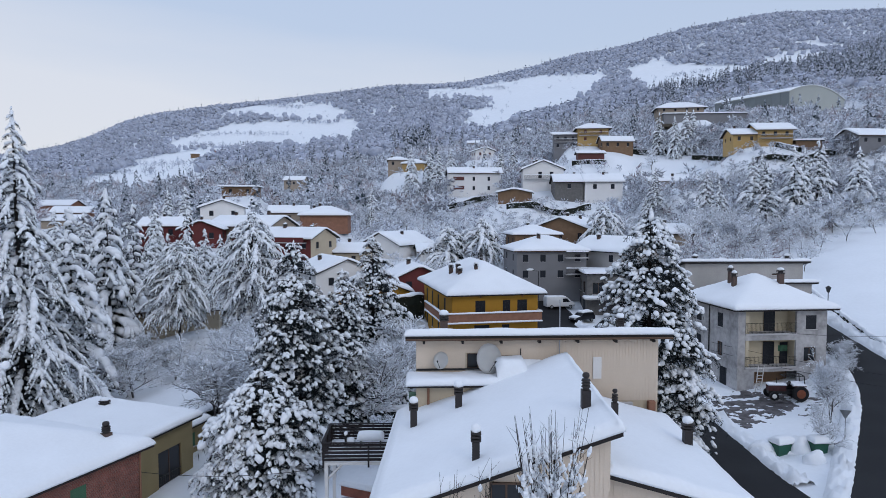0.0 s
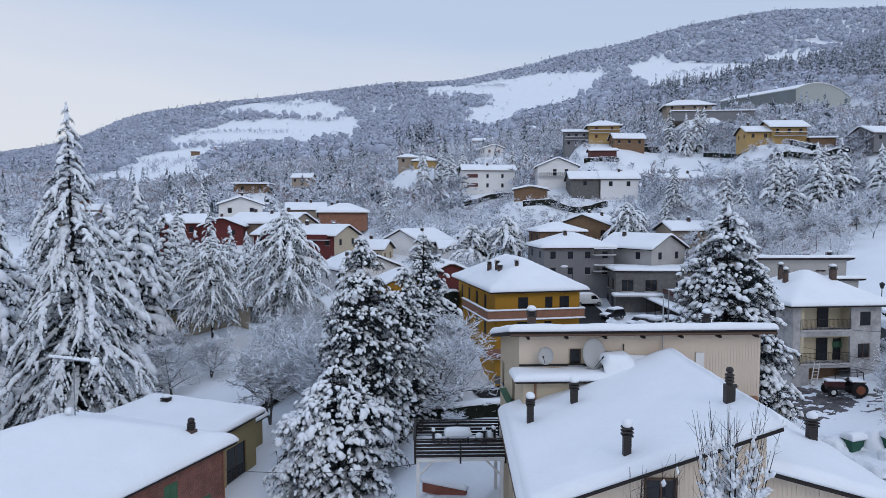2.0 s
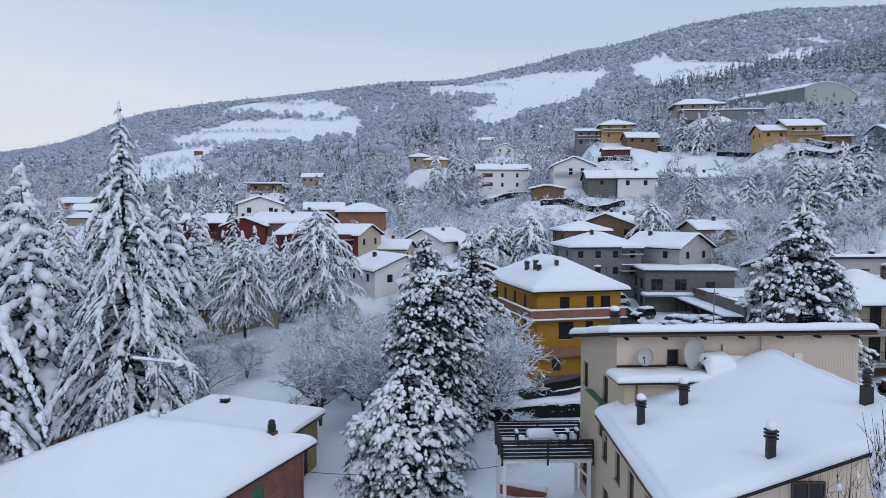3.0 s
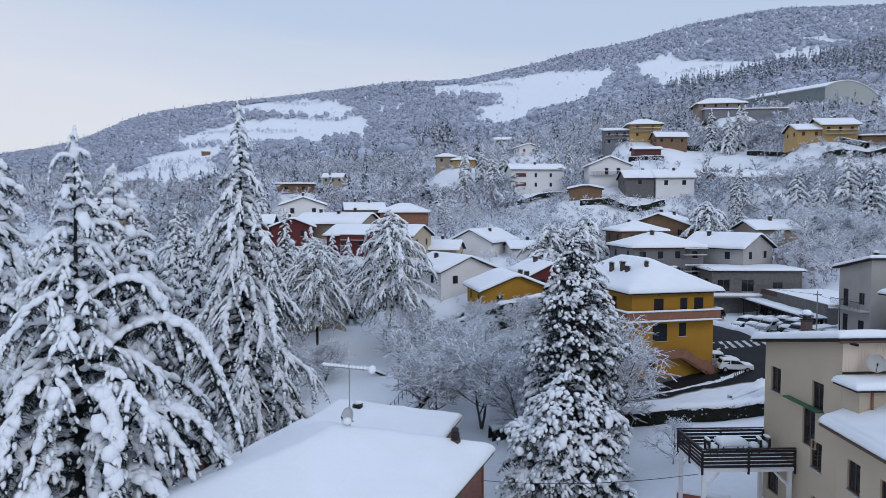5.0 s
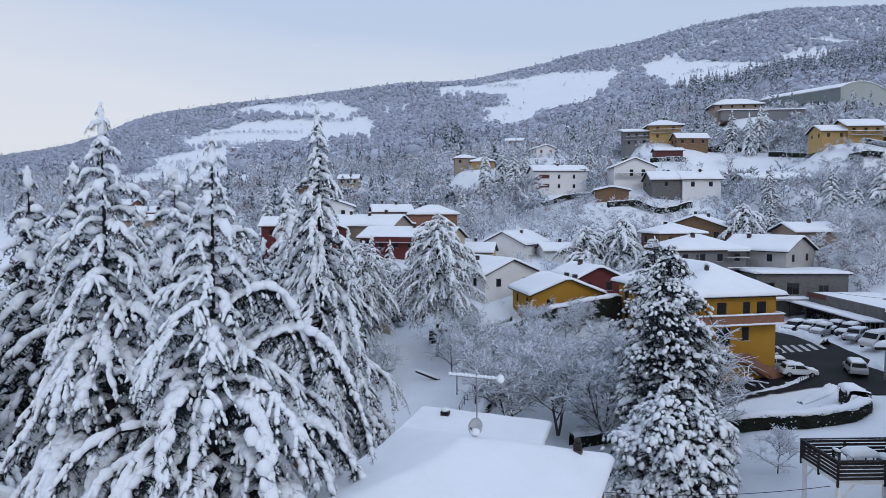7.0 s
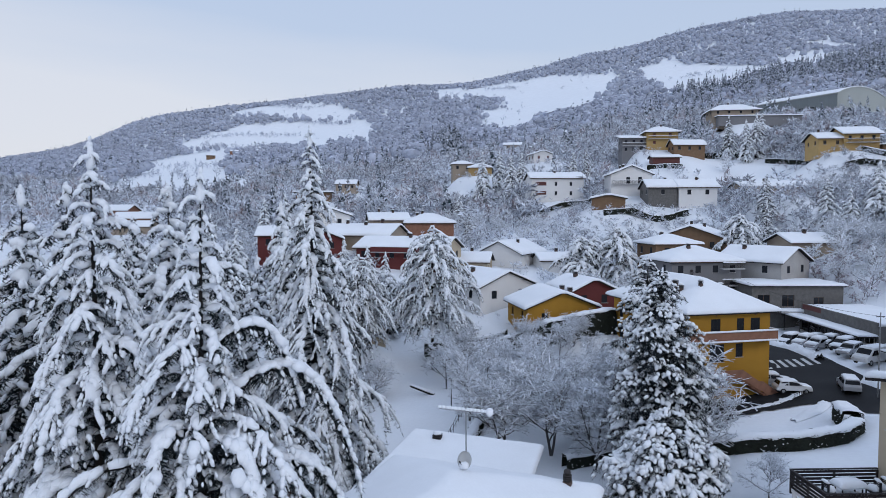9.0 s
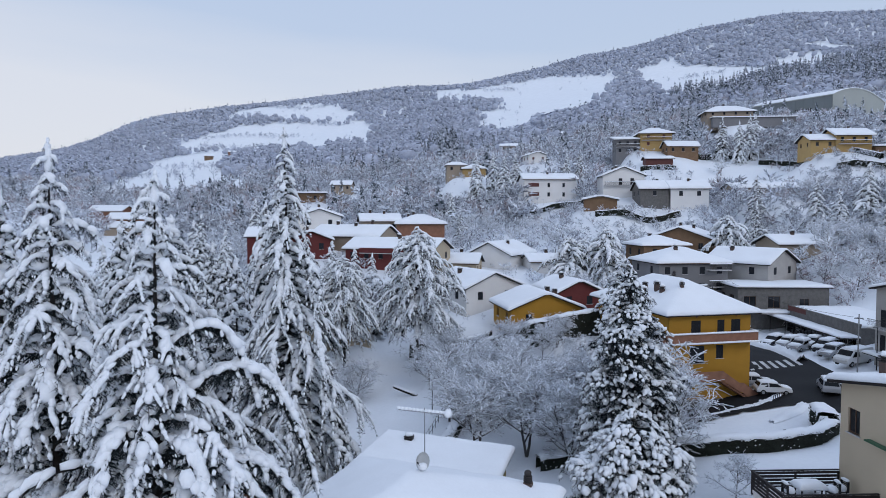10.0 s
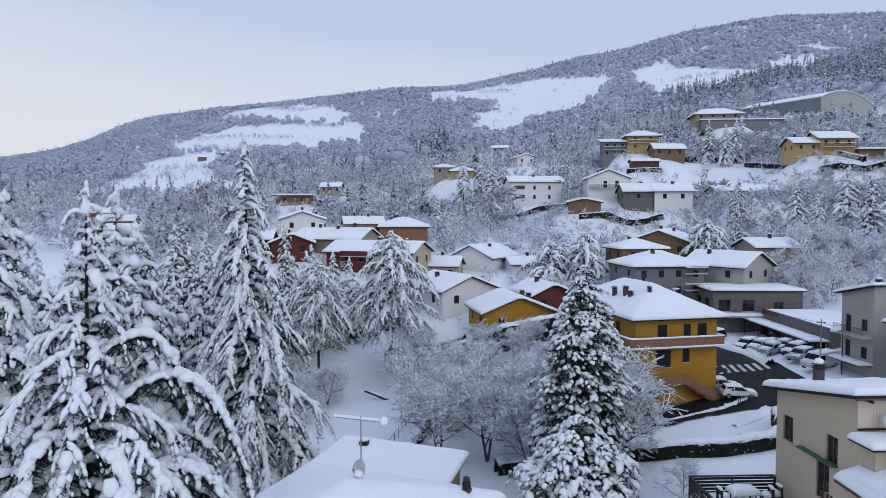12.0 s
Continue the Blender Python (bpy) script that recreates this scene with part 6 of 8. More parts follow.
    part("gutter", add_tube(bmesh.new(), (-ex, -ey - 0.05, hs - 0.02), (ex, -ey - 0.05, hs - 0.02), 0.06), FRAME_BROWN, base)


cream_annex()


def timber_deck():
    """Raised deck west of the annex with a slatted dark rail, on white posts."""
    base = thing("timber_deck", "raised white-post deck with dark slatted railing under snow", "deck", pose(-4.35, 38.2, 0.9, 0, 0, 1.5))
    W, D, H = 5.2, 3.4, 3.35
    part("floor", box(-W / 2, W / 2, -D / 2, D / 2, H - 0.18, H, 0.01), WHITE_PAINT, base)
    snow_sheet("deck_snow", -W / 2 + 0.08, W / 2 - 0.05, -D / 2 + 0.1, D / 2 - 0.1, lambda X, Y: H + 0 * X, 0.22, base, 0.25, seed=6.0)
    for x, y in ((-W / 2 + 0.15, -D / 2 + 0.15), (W / 2 - 0.2, -D / 2 + 0.15), (-W / 2 + 0.15, D / 2 - 0.15), (W / 2 - 0.2, D / 2 - 0.15)):
        post = part("post", box(x - 0.1, x + 0.1, y - 0.1, y + 0.1, -0.8, H - 0.18, 0.01), WHITE_PAINT, base)
        sx = 1 if x < 0 else -1
        part("brace", add_tube(bmesh.new(), (x, y, H - 1.1), (x + 0.9 * sx, y, H - 0.2), 0.07, 0.07, 4), WHITE_PAINT, post)
    for x, y in ((-W / 2, -D / 2), (0, -D / 2), (W / 2, -D / 2), (-W / 2, D / 2), (W / 2, D / 2), (0, D / 2), (-W / 2, 0)):
        part("rail_post", box(x - 0.05, x + 0.05, y - 0.05, y + 0.05, H - 0.3, H + 1.05), DARK_WOOD, base)
    for k in range(5):
        z = H + 0.10 + k * 0.21
        for a, b_ in (((-W / 2, -D / 2 - 0.06), (W / 2, -D / 2 - 0.06)), ((-W / 2, D / 2 - 0.06), (W / 2, D / 2 - 0.06))):
            part("slat", box(a[0], b_[0], a[1] - 0.015, a[1] + 0.015, z, z + 0.15), DARK_WOOD, base)
        part("slat", box(-W / 2 - 0.075, -W / 2 - 0.045, -D / 2, D / 2, z, z + 0.15), DARK_WOOD, base)
    for a, b_, c, d in ((-W / 2 - 0.1, W / 2, -D / 2 - 0.12, -D / 2 + 0.02), (-W / 2 - 0.1, W / 2, D / 2 - 0.1, D / 2 + 0.04), (-W / 2 - 0.12, -W / 2 + 0.02, -D / 2, D / 2)):
        part("handrail", box(a, b_, c, d, H + 1.13, H + 1.18), DARK_WOOD, base)
    t = thing("deck_table", "deck table buried under a thick snow block", "table", pose(-4.4, 38.5, 0.9 + H, 0, 0, 4))
    b = bmesh.new()
    for x in (-0.6, 0.6):
        for y in (-0.3, 0.3):
            add_box(b, x - 0.03, x + 0.03, y - 0.03, y + 0.03, 0, 0.7)
    part("leg", b, DARK_WOOD, t)
    part("tabletop", box(-0.75, 0.75, -0.45, 0.45, 0.7, 0.75, 0.01), DARK_WOOD, t)
    snow_sheet("snow_block", -0.75, 0.75, -0.45, 0.45, lambda X, Y: 0.75 + 0 * X, 0.34, t, 0.15, seed=7.0)
    for x, y, r in ((-5.6, 38.3, 95), (-3.1, 38.4, -90), (-2.5, 38.6, -80)):
        garden_chair(x, y, 0.9 + H, r, True)


def garden_chair(x, y, z, rot, snowy):
    c = thing("garden_chair", "dark plastic garden chair" + (" heaped with fresh snow" if snowy else " with slatted back"), "chair", pose(x, y, z, 0, 0, rot), "garden chairs")
    for sx in (-0.22, 0.22):
        for sy in (-0.22, 0.2):
            part("leg", box(sx - 0.025, sx + 0.025, sy - 0.025, sy + 0.025, 0, 0.42), IRON, c)
    part("seat", box(-0.26, 0.26, -0.26, 0.24, 0.42, 0.46, 0.01), IRON, c)
    for k in range(5):
        part("back_slat", box(-0.225, 0.225, 0.22 + k * 0.02, 0.25 + k * 0.02, 0.52 + k * 0.1, 0.58 + k * 0.1), IRON, c)
    for sx in (-0.27, 0.23):
        part("back_post", box(sx, sx + 0.04, 0.22, 0.34, 0.4, 1.02), IRON, c)
    if snowy:
        part("seat_snow", add_blob(bmesh.new(), 0, 0.02, 0.62, 0.32, 0.3, 0.22, 0.2, x), SNOW, c, smooth=True)
        part("snow_cap", add_blob(bmesh.new(), 0, 0.28, 1.08, 0.3, 0.12, 0.1, 0.2, y), SNOW, c, smooth=True)


timber_deck()
garden_chair(-3.2, 36.2, gz(-3.2, 36.2), 160, False)


def planter_wall(x, y, rot, ln, h):
    t = thing("brick_garden_wall", "low red brick garden wall capped with snow", "wall", pose(x, y, gz(x, y) - 0.1, 0, 0, rot))
    part("wall", box(-ln / 2, ln / 2, -0.15, 0.15, 0, h, 0.01), BRICK, t)
    snow_sheet("snow_cap", -ln / 2, ln / 2, -0.17, 0.17, lambda X, Y: h + 0 * X, 0.25, t, 0.2, seed=x)


planter_wall(-6.6, 38.0, 70, 3.0, 0.7)
planter_wall(-5.2, 40.4, -25, 3.0, 0.7)


def brick_house():
    W, D, H, rot = 12.6, 15.5, 5.05, -22
    x, y, z = -27.6, 34.6, -0.75
    base = house("red brick house with hipped snowy roof and green shutters", x, y, rot, W, D, H, "hip", 2.35, 0.55, BRICK_COURSES, z=z, name="brick_house", step=0.35,
                 wins=[("E", 3.4, 2.5, 1.0, 1.5, "green"), ("E", -1.2, 2.5, 1.0, 1.5, "green"), ("E", 6.0, 0.2, 1.0, 2.0, "green"), ("N", 2.0, 2.4, 1.0, 1.5, "green"), ("N", -3.0, 2.4, 1.0, 1.5, "green"),
                       ("W", 2.0, 2.4, 1.0, 1.5, "green"), ("W", -3.0, 2.4, 1.0, 1.5, "green")], chimneys=[(5.1, 6.3, 0.5, 0.45, "round")])
    part("downpipe", add_tube(bmesh.new(), (W / 2 + 0.08, D / 2 - 0.15, 0), (W / 2 + 0.08, D / 2 - 0.15, H - 0.2), 0.05), TERRACOTTA, base)
    # antenna and dish by the peak
    mast = part("antenna_mast", add_tube(bmesh.new(), (0.4, 2.3, H + 2.0), (0.4, 2.3, H + 5.9), 0.035), STEEL, base)
    b = bmesh.new()
    add_tube(b, (-1.0, 2.0, H + 5.75), (1.6, 2.7, H + 5.55), 0.03)
    for k in range(13):
        q = Vector((-1.0, 2.0, H + 5.75)).lerp(Vector((1.6, 2.7, H + 5.55)), k / 12)
        add_tube(b, q + Vector((-0.05, 0.25, 0)), q + Vector((0.05, -0.25, 0)), 0.008, 0.008, 5)
    boom = part("antenna_boom", b, STEEL, base)
    b = bmesh.new()
    for k in range(14):
        q = Vector((-1.0, 2.0, H + 5.85)).lerp(Vector((1.6, 2.7, H + 5.65)), k / 13)
        add_blob(b, q.x, q.y, q.z, 0.16, 0.13, 0.10, 0.25, k, 1)
    add_blob(b, 1.6, 2.7, H + 5.62, 0.2, 0.28, 0.24, 0.2, 3)
    part("antenna_snow", b, SNOW, boom, smooth=True)
    satellite_dish(base, 0.45, 2.1, H + 3.05, 0.45, -15, 20)
    part("dish_snow", add_blob(bmesh.new(), 0.45, 1.9, H + 2.85, 0.3, 0.25, 0.2, 0.2, 8), SNOW, base, smooth=True)
    return base


brick_house()


def olive_house():
    W, D, H = 9.5, 11.0, 5.1
    base = house("olive rendered house with low snowy roof and dark loggia", -26.5, 47.6, -16, W, D, H, "mono_w", 0.35, 0.55, OLIVE, z=-2.9, name="olive_house", step=0.4,
                 wins=[("E", -2.2, 2.9, 1.5, 1.5, "brown"), ("E", -2.0, 0.3, 1.4, 1.6, "brown"), ("E", 2.8, 0.4, 2.6, 3.0, "brown")])
    chimney(base, -2.8, 4.3, H + 0.3, 0.55, 0.35, CHIMNEY_BRICK, "slab")
    # railing of the loggia
    b = bmesh.new()
    add_tube(b, (W / 2 + 0.02, 1.6, 1.5), (W / 2 + 0.02, 4.0, 1.5), 0.03)
    for k in range(13):
        add_tube(b, (W / 2 + 0.02, 1.6 + k * 0.2, 0.5), (W / 2 + 0.02, 1.6 + k * 0.2, 1.5), 0.012, 0.012, 5)
    part("railing", b, IRON, base)
    house("small olive outbuilding with snowy lean-to roof", -23.4, 55.2, -16, 3.2, 4, 3.2, "mono_w", 0.3, 0.35, OLIVE, z=-2.9, name="outbuilding", category="shed", step=0.5,
          wins=[("E", 0, 1.3, 1.2, 1.2, "green")])


olive_house()


def balcony(parent, x0, x1, y0, y1, z, mat, rail="iron", h=1.0):
    slab = part("balcony", box(x0, x1, y0, y1, z - 0.15, z, 0.01), mat, parent)
    if rail == "iron":
        b = bmesh.new()
        n = int((x1 - x0) / 0.13)
        for k in range(n + 1):
            u = x0 + (x1 - x0) * k / n
            add_tube(b, (u, y0 + 0.04, z), (u, y0 + 0.04, z + h), 0.012, 0.012, 4)
        for zz in (0.1, h):
            add_tube(b, (x0, y0 + 0.04, z + zz), (x1, y0 + 0.04, z + zz), 0.022, 0.022, 5)
        part("railing", b, IRON, slab)
    return slab


def grey_house():
    W, D, H = 9.1, 9.6, 8.75
    base = house("weathered grey three-storey house with recessed balconies and hipped snowy roof", 32.2, 66.2, 6, W, D, H, "hip", 2.3, 0.75, GREY_RENDER, z=1.15, name="grey_house", step=0.4,
                 wins=[("S", 2.9, 6.35, 1.1, 1.35, "dark"), ("S", 2.85, 3.2, 1.25, 1.4, "brown"), ("S", -1.2, 6.0, 5.2, 2.5, "void"), ("S", -1.2, 2.75, 5.2, 2.6, "void"), ("S", -0.6, 0.0, 4.4, 2.3, "void"),
                       ("W", 1.6, 6.2, 1.0, 1.4, "dark"), ("W", 1.6, 3.3, 1.0, 1.4, "brown"), ("W", -2.6, 6.2, 1.0, 1.4, "dark"), ("W", -2.6, 3.3, 1.0, 1.4, "dark"), ("W", 2.3, 0.1, 1.3, 2.2, "dark")],
                 chimneys=[(-2.6, -0.6, 0.4, 1.3, "slab"), (-2.2, 0.8, 0.4, 1.5, "slab"), (1.5, -2.0, 0.5, 1.25, "slab")])
    y = -D / 2
    for z, doors in ((6.0, ((-0.6, 1.1, 2.2),)), (2.75, ((-0.6, 1.1, 2.2), (1.0, 0.8, 2.1)))):
        rec = part("recess", box(-3.8, 1.4, y + 1.3, y + 1.4, z, z + 2.6), BEIGE_RENDER, base)
        for sx in (-3.8, 1.35):
            part("recess_side", box(sx, sx + 0.05, y + 0.21, y + 1.3, z, z + 2.6), BEIGE_RENDER, rec)
        part("recess_head", box(-3.75, 1.35, y + 0.21, y + 1.3, z + 2.5, z + 2.58), BEIGE_RENDER, rec)
        balcony(base, -3.78, 1.38, y - 0.12, y + 1.3, z + 0.02, PALE_EAVE)
        for u, w, h in doors:
            add_window(base, u, z + 0.03, w, h, "dark", Matrix.Translation((0, y + 1.17, 0)))
    part("corner_pillar", box(-3.75, -3.4, y + 0.02, y + 0.3, 2.75, 8.5), BEIGE_RENDER, base)
    # washing on the lower balcony
    b = bmesh.new()
    bmesh.ops.create_grid(b, x_segments=8, y_segments=6, size=0.5)
    for v in b.verts:
        v.co = Vector((v.co.x * 0.9 + 0.1, y + 0.1 + 0.05 * math.sin(v.co.x * 9), 4.55 + v.co.y * 0.55))
    bmesh.ops.solidify(b, geom=b.faces[:], thickness=0.02)
    part("hanging_cloth", b, SHUTTER_GREEN, base, "green cloth hung over the balcony")
    # ground-floor garage recess
    part("garage_back", box(-2.8, 1.6, y + 1.6, y + 1.7, -0.2, 2.4), BROWN_WALL, base)
    part("downpipe", add_tube(bmesh.new(), (-W / 2 - 0.08, 0.4, 0), (-W / 2 - 0.08, 0.4, H - 0.3), 0.06), IRON, base)
    lamp = part("lamp_bracket", add_tube(bmesh.new(), (W / 2 + 0.4, y + 0.5, H + 0.1), (W / 2 + 0.4, y + 0.5, H + 1.1), 0.04), IRON, base)
    b = bmesh.new()
    add_tube(b, (0, 0, 0), (0, 0, 0.45), 0.12, 0.24, 8)
    add_tube(b, (0, 0, 0.45), (0, 0, 0.65), 0.27, 0.03, 8)
    part("lantern", b, IRON, lamp, m=Matrix.Translation((W / 2 + 0.4, y + 0.5, H + 1.1)))


grey_house()


# ---------------------------------------------------------------- trees near the houses
CEDAR = laden_cedar(11, 32.2, 9.4, 150, 0.16, 0.92, 2.0, 0.10, taper=0.95, clump=0.29, gap=0.55, finger=2.6, hang=0.75, load=0.80, fringe=2.6, blade=9, hand=0.45)
CEDAR_B = laden_cedar(12, 27.6, 7.0, 125, 0.30, 0.80, 2.6, 0.10, taper=0.85, clump=0.28, gap=0.45, finger=1.5, hang=0.9, load=0.84, fringe=3.0, blade=9, thin=0.03,
                      arms=((0.48, -40, 5.6, 0.7, 1.5), (0.40, 20, 6.6, 0.6, 1.5), (0.34, -75, 7.0, 0.6, 1.5), (0.60, -20, 4.4, 0.7, 1.4), (0.28, 0, 7.5, 0.6, 1.5), (0.36, -110, 7.0, 0.6, 1.5)))
CEDAR_C = laden_cedar(13, 25.8, 7.2, 100, 0.36, 0.80, 2.7, 0.16, "tiered", clump=0.28, gap=0.45, finger=1.5, hang=1.0, load=0.80, fringe=3.6, blade=9, thin=0.03,
                      arms=((0.66, 24, 6.0, 0.85, 1.4), (0.55, 20, 9.6, 0.80, 1.5), (0.46, -38, 7.5, 0.85, 1.6), (0.36, -75, 8.0, 0.80, 1.6), (0.40, 5, 9.8, 0.65, 1.4), (0.34, 40, 9.6, 0.60, 1.3), (0.38, -120, 8.0, 0.70, 1.5), (0.50, -100, 6.5, 0.8, 1.5), (0.30, -20, 9.0, 0.7, 1.5)))
FIR_A = tufted_fir(21, 17.0, 2.8, 620, 0.15, 0.80, 0.50, 0.75, full=0.48, shoots=15, patchy=0.7)
FIR_B = tufted_fir(22, 16, 2.5, 520, 0.15, 0.78, 0.50, 0.75, full=0.46, shoots=15, patchy=0.65)
FIR_LOW = tufted_fir(23, 8.6, 3.3, 430, 0.17, 0.95, 0.70, 1.0, full=0.45, shoots=18, patchy=0.4)
FIR_RIGHT = tufted_fir(24, 17.9, 3.1, 580, 0.165, 0.95, 0.60, 0.85, full=0.44, shoots=16, patchy=0.55)
PINE = laden_cedar(25, 23, 6.6, 135, 0.26, 0.60, 2.2, 0.32, "egg", clump=0.31, gap=0.5, finger=1.7, hang=1.1, load=0.97, fringe=1.0, blade=6, thin=0.04)
MID_FIRS = [laden_cedar(30 + k, 14, 4.0 + 0.3 * k, 56, 0.14, 0.70, 2.2, 0.05, taper=0.8, clump=0.38, gap=0.85, finger=1.3, hang=0.9, load=(0.45, 0.75, 0.92)[k], fringe=1.4, blade=5, thin=0.055) for k in range(3)]
MID_PINE = laden_cedar(35, 10.5, 5.4, 70, 0.34, 0.75, 2.4, 0.12, "egg", clump=0.34, gap=0.7, finger=1.3, hang=0.8, load=0.97, fringe=0.6, blade=6, thin=0.05)

plant_conifer("tall weeping cedar heavy with hanging snow", CEDAR, -38.8, 58.8, z=-4.0)
plant_conifer("big cedar with thick snow pillows", CEDAR_B, -45.5, 35.5, z=-3.2)
plant_conifer("broad cedar with sweeping snow-loaded boughs", CEDAR_C, -39.3, 33.0, z=-3.2)
plant_conifer("dense dark fir dusted with clumps of snow", FIR_A, -11.5, 49.4, z=-0.6)
plant_conifer("dark fir dusted with clumps of snow", FIR_B, -8.8, 55.8, 0.92, z=-1.0)
plant_conifer("dark fir behind others with snow clumps", FIR_B, -7.2, 66.0, 1.08, 120, z=-1.0)
plant_conifer("low bushy fir covered in snow", FIR_LOW, -12.7, 44.4, 0.95, z=-0.5)
plant_conifer("tall fir beside the cream house under snow", FIR_RIGHT, 14.4, 44.6, z=1.0)
plant_conifer("park pine with snowy crown and bare trunk", PINE, -39.6, 96, 0.75)
plant_conifer("park pine with snowy crown", PINE, -29.0, 97, 0.93, 140)

crng = random.Random(5)


def stand(items, label, group, pool):
    for x, y, s in items:
        plant_conifer(label, pool[crng.randrange(len(pool))], x, y, s * crng.uniform(0.92, 1.06), crng.uniform(0, 360), group=group)


stand(((-52, 66, 1.9), (-58, 74, 2.0), (-46.5, 80, 1.95), (-62, 62, 2.0), (-66, 84, 1.9), (-51, 98, 1.9), (-69, 66, 2.0), (-75, 52, 1.9), (-55, 92, 1.5), (-72, 72, 1.7), (-50, 104, 1.5), (-62, 106, 1.6),
       (-74, 98, 1.7), (-82, 110, 1.6), (-70, 120, 1.5), (-55, 122, 1.3), (-47, 70, 1.45), (-56, 58, 1.5), (-66, 50, 1.6), (-60, 42, 1.6), (-56, 84, 1.4),
       (-80, 84, 1.6), (-90, 96, 1.6), (-78, 60, 1.6), (-95, 120, 1.5), (-86, 130, 1.4), (-48, 112, 1.3), (-41, 118, 1.1), (-46, 124, 1.1), (-52, 116, 1.2), (-57, 126, 1.1), (-63, 114, 1.3), (-68, 128, 1.2), (-44, 110, 1.1), (-37, 112, 1.1), (-33, 119, 1.05), (-42.5, 105, 0.9), (-60, 134, 1.1), (-53, 133, 1.0)), "snow-covered conifer standing in the park", "park conifers", MID_FIRS)
stand(((1.0, 134, 1.05), (8, 133, 1.0), (33.5, 134, 1.0), (5, 140, 0.9)), "rounded pine smothered in snow", "rounded pines", [MID_PINE])
stand(((47, 150, 0.9), (66, 132, 1.1), (73, 134, 1.25), (80, 138, 1.25), (62, 152, 1.0), (84, 150, 1.2), (54, 164, 0.9), (70, 146, 1.1), (90, 140, 1.1), (77, 156, 1.1), (94, 160, 1.1), (60, 140, 0.9),
       (-22, 200, 0.9), (-2, 240, 1.2), (3, 246, 1.2), (-5, 250, 1.2), (26, 240, 1.2), (22, 244, 1.1), (-12, 245, 1.3), (90, 252, 1.2), (96, 256, 1.3), (-68, 170, 1.2), (-75, 176, 1.2), (-84, 160, 1.2),
       (-62, 180, 1.0), (-78, 140, 1.3), (-88, 146, 1.3), (-98, 150, 1.3), (-70, 136, 1.2), (-20, 180, 0.7), (101, 262, 1.3), (86, 258, 1.2)), "snowy conifer on the village hillside", "hillside conifers", MID_FIRS)

BARE = [broadleaf_meshes(50 + k, 8.0, 4, 1.0, 0.7, 0.88, 0.012, 1 + k % 2) for k in range(4)]
BARE_MID = [broadleaf_meshes(60 + k, 8.0, 3, 1.0, 0.7, 0.92, 0.026) for k in range(5)]
for x, y, s in ((-17.5, 61, 1.35), (-14, 57.5, 1.1), (-20, 70, 1.1), (-6.5, 56.5, 1.1), (-24.5, 74, 1.15), (-16, 76, 1.1), (-10, 71, 1.1), (-20, 86, 0.9), (-12, 87, 0.8), (-15.5, 91, 0.85), (-9.5, 90, 0.7), (-17, 83, 0.9), (-3.5, 68, 1.05),
                (-5, 62, 1.2), (-11, 63, 1.1), (-14, 66, 1.2), (-8, 78, 0.75), (-4, 74, 0.8), (-19, 92, 0.7), (-25, 94, 1.0), (-22, 82, 1.0), (-8, 84, 0.75), (-27, 88, 1.0), (-40, 82, 1.0), (-43, 74, 1.15), (-37, 88, 0.85), (-47, 83, 1.1), (-22, 62, 1.2), (-44, 92, 0.9)):
    plant_broadleaf("bare tree with snow along every twig", BARE[crng.randrange(4)], x, y, s, crng.uniform(0, 360), group="bare garden trees")
HOUSES = [o.matrix_basis.translation.copy() for o in scene.objects if o.parent is None and o.get("category") in ("house", "shed", "pavilion", "building", "carport", "shop")]


def clear_of_houses(xy, gap=9.0, front=16):
    keep = np.ones(len(xy), bool)
    for p in HOUSES:
        # the ground in front of each facade stays open as well
        dx, dy = xy[:, 0] - p.x, xy[:, 1] - p.y
        keep &= ~((np.abs(dx - dy * p.x / p.y) < gap + 0.02 * max(0, p.y - 150)) & (dy > -front) & (dy < 9))
    return xy[keep]


def kept_low(xy, h):
    """Trees just below a house stay low enough to leave its windows free."""
    for p in HOUSES:
        dx, dy = xy[:, 0] - p.x, xy[:, 1] - p.y
        near = (np.abs(dx - dy * p.x / p.y) < 8 + 0.02 * max(0, p.y - 150)) & (dy > -40) & (dy < 0)
        h = np.where(near, np.minimum(h, 2.2 - 0.09 * dy), h)
    return h


tr = np.random.default_rng(77)
spots = np.column_stack([tr.uniform(-95, 120, 700), tr.uniform(112, 205, 700)])
spots = clear_of_houses(spots[np.abs(spots[:, 0] / spots[:, 1]) < 0.78], 8.5, 26)
open_field = np.array([(61, 118), (97, 138), (160, 160), (160, 50), (47, 60), (50, 87), (54, 103)], float)
spots = spots[~inside_any(spots[:, 0], spots[:, 1], [open_field]) & ~((np.abs(spots[:, 0] - 18) < 7) & (spots[:, 1] < 125))]
for x, y in spots[:140]:
    plant_broadleaf("frosted bare tree on the hillside", BARE_MID[crng.randrange(5)], float(x), float(y), crng.uniform(0.55, 1.05), crng.uniform(0, 360), group="bare hillside trees")

